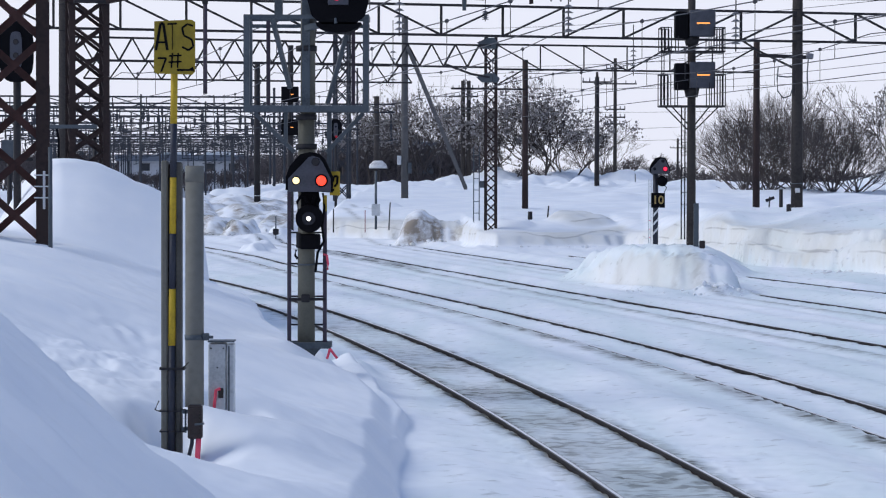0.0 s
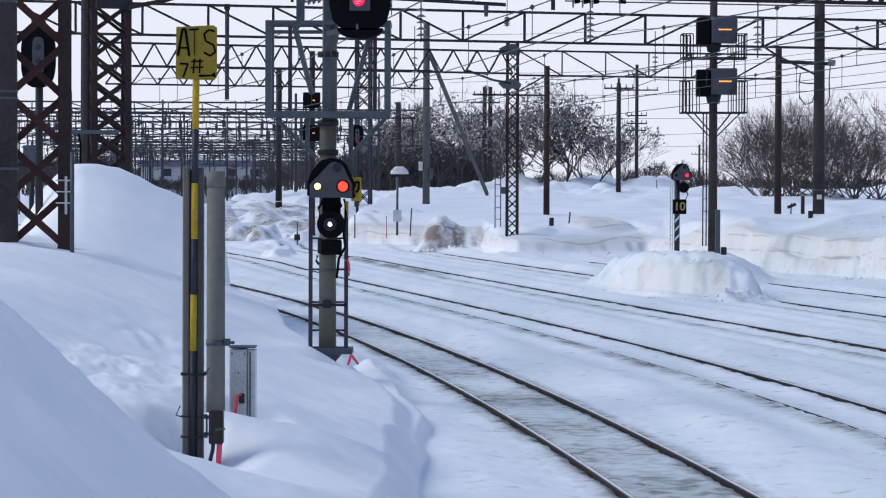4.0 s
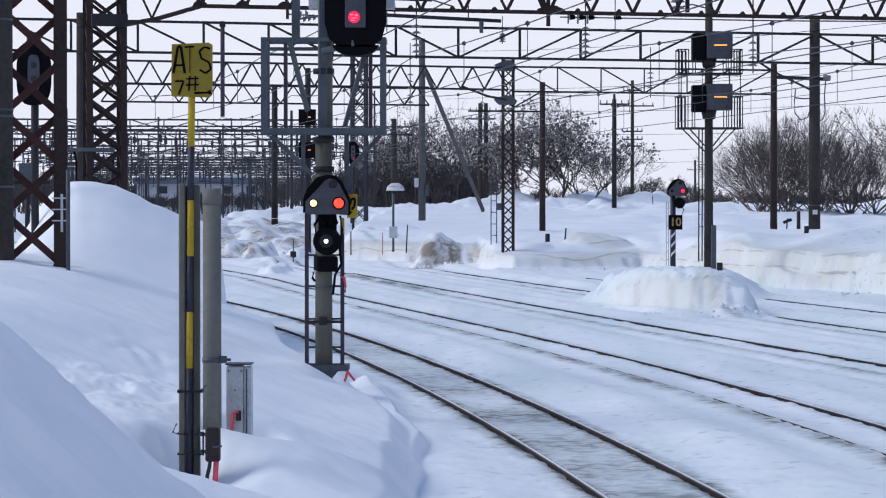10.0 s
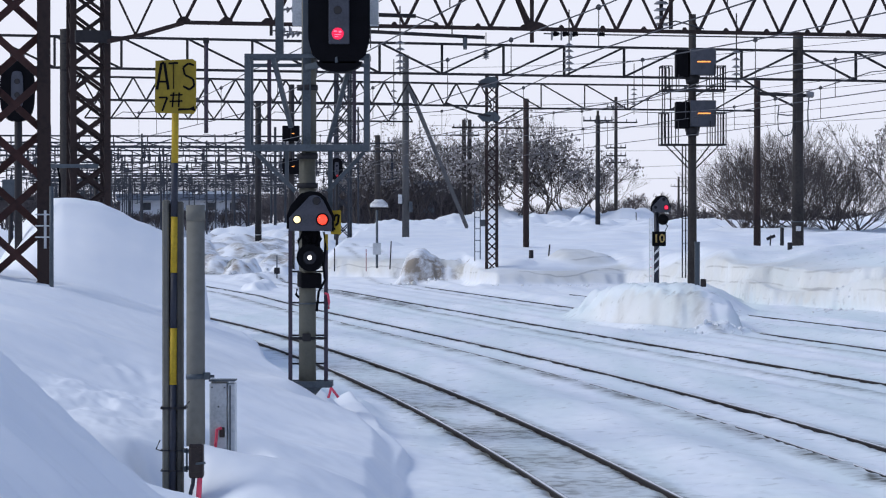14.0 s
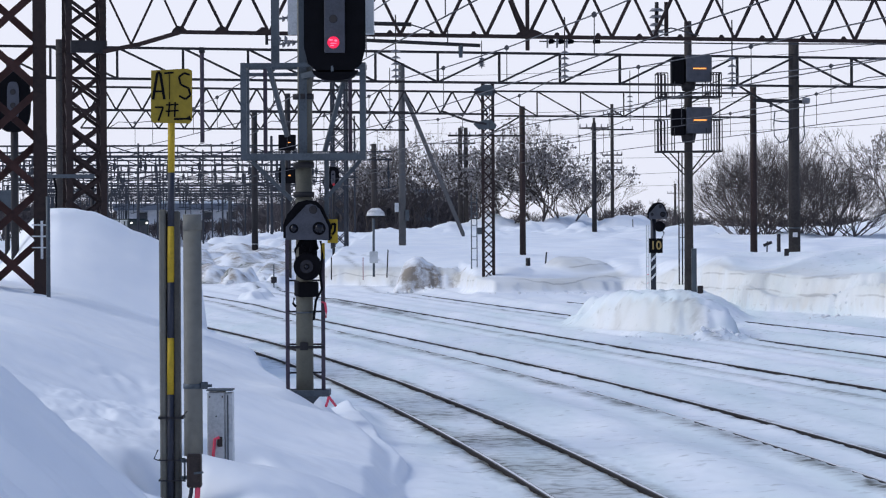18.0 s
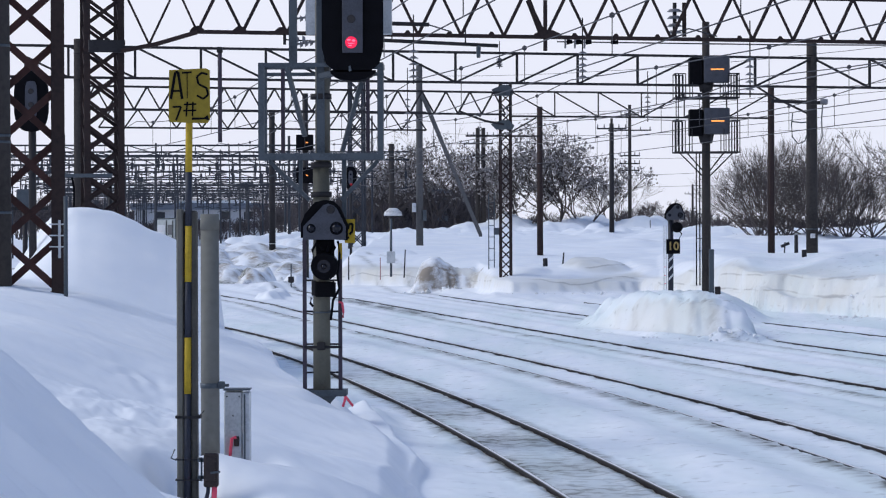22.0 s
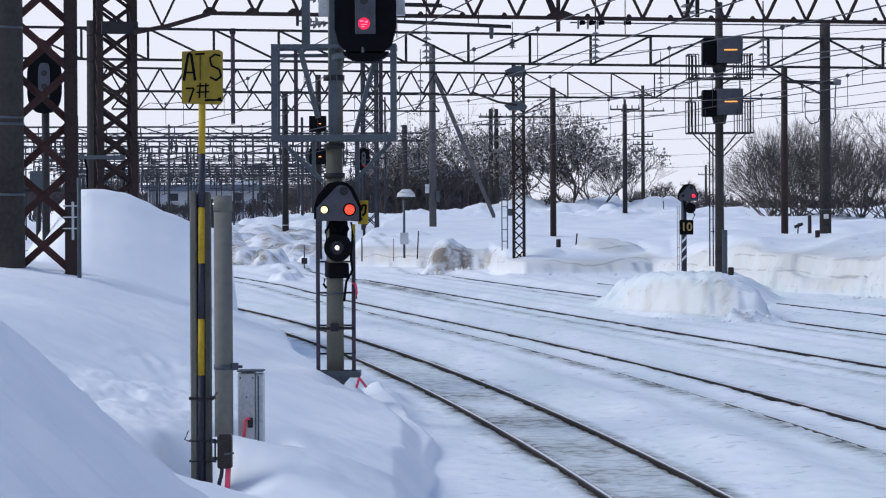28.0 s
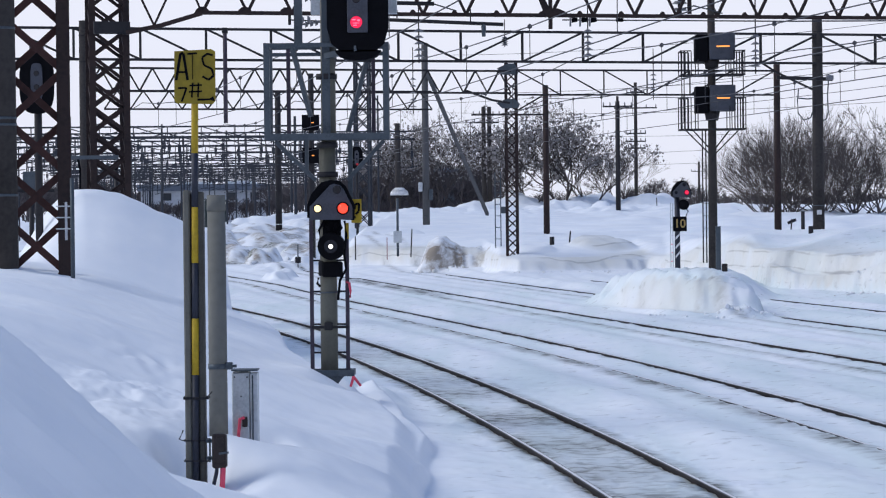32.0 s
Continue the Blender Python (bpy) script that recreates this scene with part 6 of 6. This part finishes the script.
bar(bm, (-0.6, -0.3, 1.55), (0.8, -0.3, 1.55), 0.12)
part("arm", bm, DARK_STEEL, ob)
ob = base("steel_frame", 1.495, 127.4, 1.469, "thin grey steel ladder frame beside the lattice mast", "frame")
for a in (-0.12, 0.12):
    bm = fresh()
    bar(bm, (a, 0, -0.4), (a, 0, 2.891), 0.045)
    part("upright", bm, GALV, ob)
for i in range(6):
    bm = fresh()
    bar(bm, (-0.12, 0, i * 0.5), (0.12, 0, i * 0.5), 0.03)
    part("rung", bm, GALV, ob)
bm = fresh()
box(bm, 0.14, 0.4, -0.1, 0.1, 1.1, 1.4, 0.02)
part("box", bm, GALV, ob)


def line_pole(x, yb, yt, k, arms, r, label, twin=False):
    ob = base("line_pole", (x - 784) * k, 5200 * k, 2.67 + (397 - yb) * k, label, "pole", "line poles")
    h = (yb - yt) * k
    for o in ((-0.25, 0.25) if twin else (0,)):
        bm = fresh()
        tube(bm, (o, 0, -1.5), (o, 0, h), r, r * 0.8, n=10)
        part("shaft", bm, DARK_CONCRETE, ob)
    for i, (py, half) in enumerate(arms):
        z = (yb - py) * k
        bm = fresh()
        bar(bm, (-half * k, 0, z), (half * k, 0, z), 0.1, 0.12)
        part("cross_arm", bm, DARK_STEEL, ob)
        for u in (-0.95, -0.5, 0.5, 0.95):
            bm = fresh()
            tube(bm, (half * k * u, 0, z), (half * k * u, 0, z + 0.32), 0.06, 0.035, n=6)
            part("pin_insulator", bm, PORCELAIN, ob)
    return ob


line_pole(826, 396, 212, .05, ((226, 24), (240, 22), (260, 14), (290, 20), (302, 18)), 0.22, "twin line pole with stacked cross arms", True)
line_pole(1090, 380, 172, .052, ((217, 38), (190, 16), (262, 18), (276, 18), (288, 17)), 0.18, "line pole with stacked cross arms")
line_pole(1201, 376, 313, .09, ((330, 14),), 0.2, "far line pole with one cross arm")
line_pole(1058, 400, 196, .0425, ((214, 26),), 0.12, "dark line pole with a cross arm")
for x, yb, yt, k, r in ((400, 424, 255, .06, .16), (415, 420, 300, .07, .18), (440, 420, 292, .07, .18), (505, 400, 240, .05, .16), (487, 402, 225, .045, .17), (480, 415, 300, .06, .2), (446, 420, 330, .09, .2), (425, 418, 330, .08, .15), (634, 400, 190, .055, .14), (250, 420, 280, .06, .18), (285, 420, 300, .07, .18), (230, 420, 310, .08, .2)):
    pole("yard_pole", (x - 784) * k, 5200 * k, 2.67 + (397 - yb) * k - 0.5, 2.67 + (397 - yt) * k, r * 0.7, r * 0.6, FAR_STEEL, "thin grey pole in the yard", "pole", "yard poles")
# boxes strapped to the tall grey pole, and the plate on the gantry pole
for x, y, z, w, h, mat in ((-2.46, 168.86, 3.85, 0.24, 0.52, BOX_GREY), (-1.86, 168.86, 3.35, 0.22, 0.62, GALV)):
    ob = base("pole_box", x, y, z, "small grey box strapped to a tall pole", "box", "pole boxes")
    bm = fresh()
    box(bm, -w / 2, w / 2, -0.12, 0.12, 0, h, 0.02)
    body = part("body", bm, mat, ob)
    bm = fresh()
    box(bm, -w / 2 + 0.03, w / 2 - 0.03, -0.14, -0.12, 0.04, h - 0.04, 0.008)
    part("lid", bm, mat, body)
    bm = fresh()
    bar(bm, (0, 0.06, h * 0.5), (-2.145 - x, 0.14, h * 0.5), 0.06)
    part("strap", bm, DARK_STEEL, ob)
ob = base("pole_plate", 13.31, 109.99, 2.42, "small white plate on a gantry pole", "plate")
bm = fresh()
box(bm, -0.09, 0.09, -0.02, 0.02, 0, 0.17, 0.005)
part("plate", bm, WHITE_BAND, ob)
# slim lattice tower behind the signal
lattice_mast(-6.372, 187.2, 1.0, 13.182, 0.864, -8, FAR_STEEL, "slim grey lattice tower", 0.13, 0.85)

# lamp tower with a roof-like head
ob = base("lamp_tower", -27.825, 390, 1.0, "distant lamp tower with a roof-shaped head", "tower")
bm = fresh()
tube(bm, (0, 0, -0.5), (0, 0, 8.25), 0.3, 0.2, n=8)
part("mast", bm, FAR_STEEL, ob)
bm = fresh()
tube(bm, (0, 0, 7.8), (0, 0, 8.475), 1.575, 0.45, n=12)
part("roof", bm, FAR_STEEL, ob)

# ---- far house with a blue roof ----
house = base("long_house", -36.72, 416, 0.5, "long pale house with a grey-blue snow-topped roof", "house")
wv = 8.96
bm = fresh()
box(bm, -wv, wv, 0, 8, 0, 6.19 - 0.5)
part("wall", bm, WALL_WHITE, house)
bm = fresh()
plate(bm, [(-wv - 0.5, 6.03 - 0.5), (wv + 0.5, 6.03 - 0.5), (wv + 0.5, 6.91 - 0.5), (-wv - 0.5, 6.99 - 0.5)], -0.8, 8.5)
part("roof", bm, ROOF_BLUE, house)
for a, b, top in ((-0.45, 0.1, 5.0), (0.3, 0.8, 6.0)):
    bm = fresh()
    plate(bm, [(wv * a, 6.91 - 0.5), (wv * b, 6.91 - 0.5), (wv * (b - 0.06), 6.91 - 0.5 + 0.08 * top), (wv * (a + 0.1), 6.91 - 0.5 + 0.08 * top)], -0.2, 8)
    part("roof_snow", bm, SNOW, house, "snow on the roof")
for px in (-66, -28, 50, 90):
    bm = fresh()
    box(bm, (px - 8) * 0.08, (px + 8) * 0.08, -0.08, 0.05, 4.67 - 0.5, 5.71 - 0.5)
    part("window", bm, GLASS_DARK, house, "dark window")


# ---- dark shed behind the trees ----
shed = base("long_shed", -6.2, 338, 0.6, "long dark brown boarded shed behind the trees", "shed")
bm = fresh()
box(bm, -6.0, 5.4, 0, 7, 0, 6.6)
part("wall", bm, SHED_WALL, shed)
bm = fresh()
plate(bm, [(-6.3, 6.6), (5.7, 6.6), (5.6, 7.0), (-6.2, 7.5)], -0.5, 7.5)
part("roof", bm, ROOF_BLUE, shed)
for a in (-4.6, -1.4, 1.8):
    bm = fresh()
    box(bm, a, a + 1.3, -0.06, 0.06, 3.6, 5.2)
    part("window", bm, GLASS_DARK, shed, "dark window")
bm = fresh()
box(bm, 3.2, 5.2, -0.1, 0.05, 3.4, 6.2)
panel = part("panel", bm, GALV, shed, "blue-grey sheet panel")
for z in (4.1, 4.8, 5.5):
    bm = fresh()
    box(bm, 3.2, 5.2, -0.13, -0.1, z, z + 0.1)
    part("seam", bm, FAR_STEEL, panel)


# ---- bare trees ----
def branch_mesh(rng, height, spread, trunks, depth, twig, lean=0.0, start=0.14):
    """Forking limbs from the ground up; returns limb triangles and twig ends."""
    sets, tips = [([], [])], []

    def limb(p, d, length, r, level):
        if level == 0:
            sets.append(([], []))
        verts, faces = sets[-1] if level == 0 else sets[0]
        n = 3 if level > 1 else 5
        segs = 1 if level == depth < 4 else 2 if level > 1 else 3
        prev = None
        for s in range(segs + 1):
            rr = r * (1 - 0.35 * s / segs)
            side, up = quad_axes(d)
            ring = []
            for i in range(n):
                a = math.tau * i / n
                verts.append(tuple(p + (side * math.cos(a) + up * math.sin(a)) * rr))
                ring.append(len(verts) - 1)
            if prev:
                faces.extend((prev[i], prev[(i + 1) % n], ring[(i + 1) % n], ring[i]) for i in range(n))
            prev = ring
            if s < segs:
                d = (d + Vector((rng.gauss(0, 0.13), rng.gauss(0, 0.13), rng.gauss(0.03, 0.08)))).normalized()
                p = p + d * (length / segs)
                if level < depth and s:
                    k = d.copy()
                    k += Vector((rng.gauss(0, spread), rng.gauss(0, spread), rng.gauss(0.12, 0.2)))
                    limb(p, k.normalized(), length * rng.uniform(0.5, 0.75), max(twig, rr * 0.55), level + 1)
        tips.append(p)
        if level < depth:
            for _ in range(2):
                k = d + Vector((rng.gauss(0, spread), rng.gauss(0, spread), rng.gauss(0.1, 0.2)))
                limb(p, k.normalized(), length * rng.uniform(0.62, 0.9), max(twig, r * 0.6), level + 1)
    for i in range(trunks):
        a = math.tau * i / trunks + rng.uniform(0, 1)
        tip = lean * (rng.uniform(0.1, 1.25) if trunks > 8 else 1.0)
        d = Vector((math.cos(a) * tip, math.sin(a) * tip, 1)).normalized()
        limb(Vector((rng.gauss(0, 0.25 * (trunks > 1)), rng.gauss(0, 0.25 * (trunks > 1)), -0.3)), d, height * (0.28 if trunks < 9 else 0.43 if trunks > 12 else 0.36), start * rng.uniform(0.7, 1.1), 0)
    return sets, tips


def tree(x, yb, k, high, seed, label, trunks=2, depth=5, spread=0.5, lean=0.25, leaves=0.0, twig=0.014, start=0.14, leaf=0.16, name="bare_tree", mat=None):
    rng = random.Random(seed)
    ob = base(name, (x - 784) * k, 5200 * k, 2.67 + (397 - yb) * k, label, "tree" if "tree" in name else "bush", "trees beyond the yard")
    sets, tips = branch_mesh(rng, high * k, spread, trunks, depth, twig, lean, start)
    for i, (v, f) in enumerate(sets):
        kind = "trunk" if i else "crown"
        me = bpy.data.meshes.new(kind)
        me.from_pydata(v, [], f)
        twigs = part_mesh(kind, me, mat or BARK, ob)
        if not i:
            tagged(twigs, kind="stuff")
    if leaves:
        lv, lf = [], []
        for p in tips:
            if rng.random() < leaves:
                for _ in range(rng.randint(1, 3)):
                    c = p + Vector((rng.gauss(0, 0.15), rng.gauss(0, 0.15), rng.gauss(-0.05, 0.12)))
                    o = len(lv)
                    s = leaf * rng.uniform(0.5, 1.2)
                    for q in ((1, 0, 0), (-1, 0, 0.1), (0, 1, 0), (0, -1, 0), (0.1, 0, 1), (0, 0, -1.1)):
                        lv.append(tuple(c + Vector(q) * s * rng.uniform(0.6, 1.2)))
                    lf += [(o + a, o + b, o + c2) for a, b, c2 in ((0, 2, 4), (2, 1, 4), (1, 3, 4), (3, 0, 4), (2, 0, 5), (1, 2, 5), (3, 1, 5), (0, 3, 5))]
        me = bpy.data.meshes.new("leafage")
        me.from_pydata(lv, [], lf)
        tagged(part_mesh("leafage", me, LEAF, ob), "clumps of withered leaves", kind="stuff")
    return ob


for x, high, seed, trunks in ((908, 222, 1, 4), (960, 214, 3, 5), (868, 150, 2, 3), (1012, 170, 13, 3)):
    tree(x, 396, .05, high, seed, "bare tree with clumps of withered leaves behind snow", trunks, 5, 0.52, 0.66, 0.17, 0.009, 0.11, 0.13)
tree(1055, 398, .053, 130, 4, "low bare tree behind deep snow", 5, 5, 0.45, 0.6, 0.0, 0.009, 0.08)
for x, high, seed, trunks in ((1316, 126, 5, 21), (1364, 142, 6, 22), (1416, 142, 7, 22), (1474, 120, 18, 19), (1520, 88, 19, 14)):
    tree(x, 407, .036, high, seed, "wide dense bare bush of fanned branches behind snow", trunks, 4, 0.30, 1.45, 0.0, 0.0068, 0.052, name="bare_bush", mat=BUSH_BARK)
tree(1600, 405, .038, 225, 8, "bare tree with fine spreading twigs", 3, 5, 0.45, 0.35, 0.2, 0.013, 0.11, 0.09)
for x, high, seed in ((785, 196, 9), (742, 205, 10), (660, 190, 11), (702, 198, 12), (625, 160, 14)):
    tree(x, 402, .058, high, seed, "bare tree with clumps of withered leaves", 3, 5, 0.5, 0.5, 0.15, 0.011, 0.10, 0.12)
for i, (x, high) in enumerate(((1125, 70), (1160, 65), (1195, 55), (1100, 60), (1220, 50))):
    tree(x, 394, .095, high, 20 + i, "pale distant bare tree", 3, 4, 0.5, 0.35, 0.0, 0.03, 0.12, mat=THICKET)
for i, x in enumerate(list(range(-90, 190, 20)) + list(range(190, 450, 13)) + list(range(450, 1560, 26)) + list(range(585, 830, 15))):
    k = 0.062 + 0.006 * (i % 3)
    high = 75 if x < 190 else 36 if x < 450 else 75 if x < 590 else 96 if x < 830 else 42
    tree(x, 404, k if x > 450 else k + 0.010, high + (5 if x < 450 else 9) * math.sin(i * 2.3), 40 + i, "dense bare thicket beyond the yard", 12 if x < 450 else 11, 3, 0.45, 0.7, 0.0, 0.022 if x > 830 else 0.03, 0.07, name="bare_bush", mat=THICKET)
for i, x in enumerate(range(-100, 840, 22)):
    tree(x, 402, 0.098 + 0.004 * (i % 2), (58 if x < 590 else 70) + 8 * math.sin(i * 1.7), 140 + i, "far dark belt of bare trees", 9, 3, 0.45, 0.6, 0.0, 0.055, 0.14, mat=THICKET)


# ---- motor car that creeps through the yard ----
def motor_car():
    ob = base("motor_car", 0, 0, 0, "small dark-fronted rail motor car with pale grey sides", "rail vehicle")
    bm = fresh()
    box(bm, -1.25, 1.25, 0.3, 6.0, 0.9, 4.1, 0.12)
    body = part("body", bm, TRAIN_GREY, ob)
    bm = fresh()
    box(bm, -1.27, 1.27, -0.1, 0.32, 0.9, 4.12, 0.1)
    front = part("cab_front", bm, TRAIN_DARK, ob, "dark green cab front")
    bm = fresh()
    box(bm, -1.0, 1.0, -0.13, -0.08, 2.5, 3.5, 0.02)
    part("windscreen", bm, GLASS_DARK, front)
    for x in (-0.95, 0.95):
        bm = fresh()
        tube(bm, (x, -0.2, 3.75), (x, -0.08, 3.75), 0.11, 0.11, n=12)
        part("headlight", bm, COLD_GLOW, front, "lit white headlight")
    for y0, y1 in ((1.0, 2.2), (2.9, 5.5)):
        for s in (-1.27, 1.27):
            bm = fresh()
            box(bm, s - 0.02, s + 0.02, y0, y1, 2.4, 3.5)
            part("side_window", bm, GLASS_DARK if y0 < 2 else WALL_WHITE, body)
    for y0 in (0.75, 2.45, 5.6):
        for s in (-1.28, 1.28):
            bm = fresh()
            box(bm, s - 0.03, s + 0.03, y0, y0 + 0.22, 1.0, 4.0)
            part("side_pillar", bm, TRAIN_DARK, body, "dark teal pillar")
    bm = fresh()
    box(bm, -1.1, 1.1, 0.2, 5.8, 4.1, 4.25, 0.05)
    part("roof", bm, TRAIN_DARK, ob)
    for y in (1.4, 4.6):
        for s in (-0.55, 0.55):
            bm = fresh()
            tube(bm, (s - 0.07, y, 0.43), (s + 0.07, y, 0.43), 0.43, n=18)
            part("wheel", bm, DARK_STEEL, ob)
    bm = fresh()
    box(bm, -1.0, 1.0, 0.2, 5.8, 0.5, 0.92)
    part("underframe", bm, DARK_STEEL, ob)
    return ob


CAR = motor_car()


def motions():
    # seconds, across, heading from straight at the viewer
    k = 0.062
    rows = []
    for t, x, turn in ((0, 126, 40), (11.5, 128, 40), (14, 162, 38), (16.5, 222, 36), (18, 251, 34), (20, 282, 32), (22, 305, 29), (23.5, 326, 25), (24.2, 337, 23), (25, 343.5, 22), (28.2, 344, 22), (29, 345.5, 22), (32, 346, 22)):
        rows.append((t, pose((x - 784) * k, 5200 * k, 0.12, 0, 0, turn)))
    walk(CAR, rows)
    # the shunting lamps flicker dark, imitated by made-up turns: seconds, turns of the globe
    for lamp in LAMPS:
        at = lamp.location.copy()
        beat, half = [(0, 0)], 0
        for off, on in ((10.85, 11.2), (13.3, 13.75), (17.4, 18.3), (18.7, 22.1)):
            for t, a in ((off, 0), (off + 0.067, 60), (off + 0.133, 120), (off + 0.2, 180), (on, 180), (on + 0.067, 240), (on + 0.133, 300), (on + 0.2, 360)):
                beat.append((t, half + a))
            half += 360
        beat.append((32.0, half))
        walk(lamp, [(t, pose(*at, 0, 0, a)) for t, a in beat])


motions()
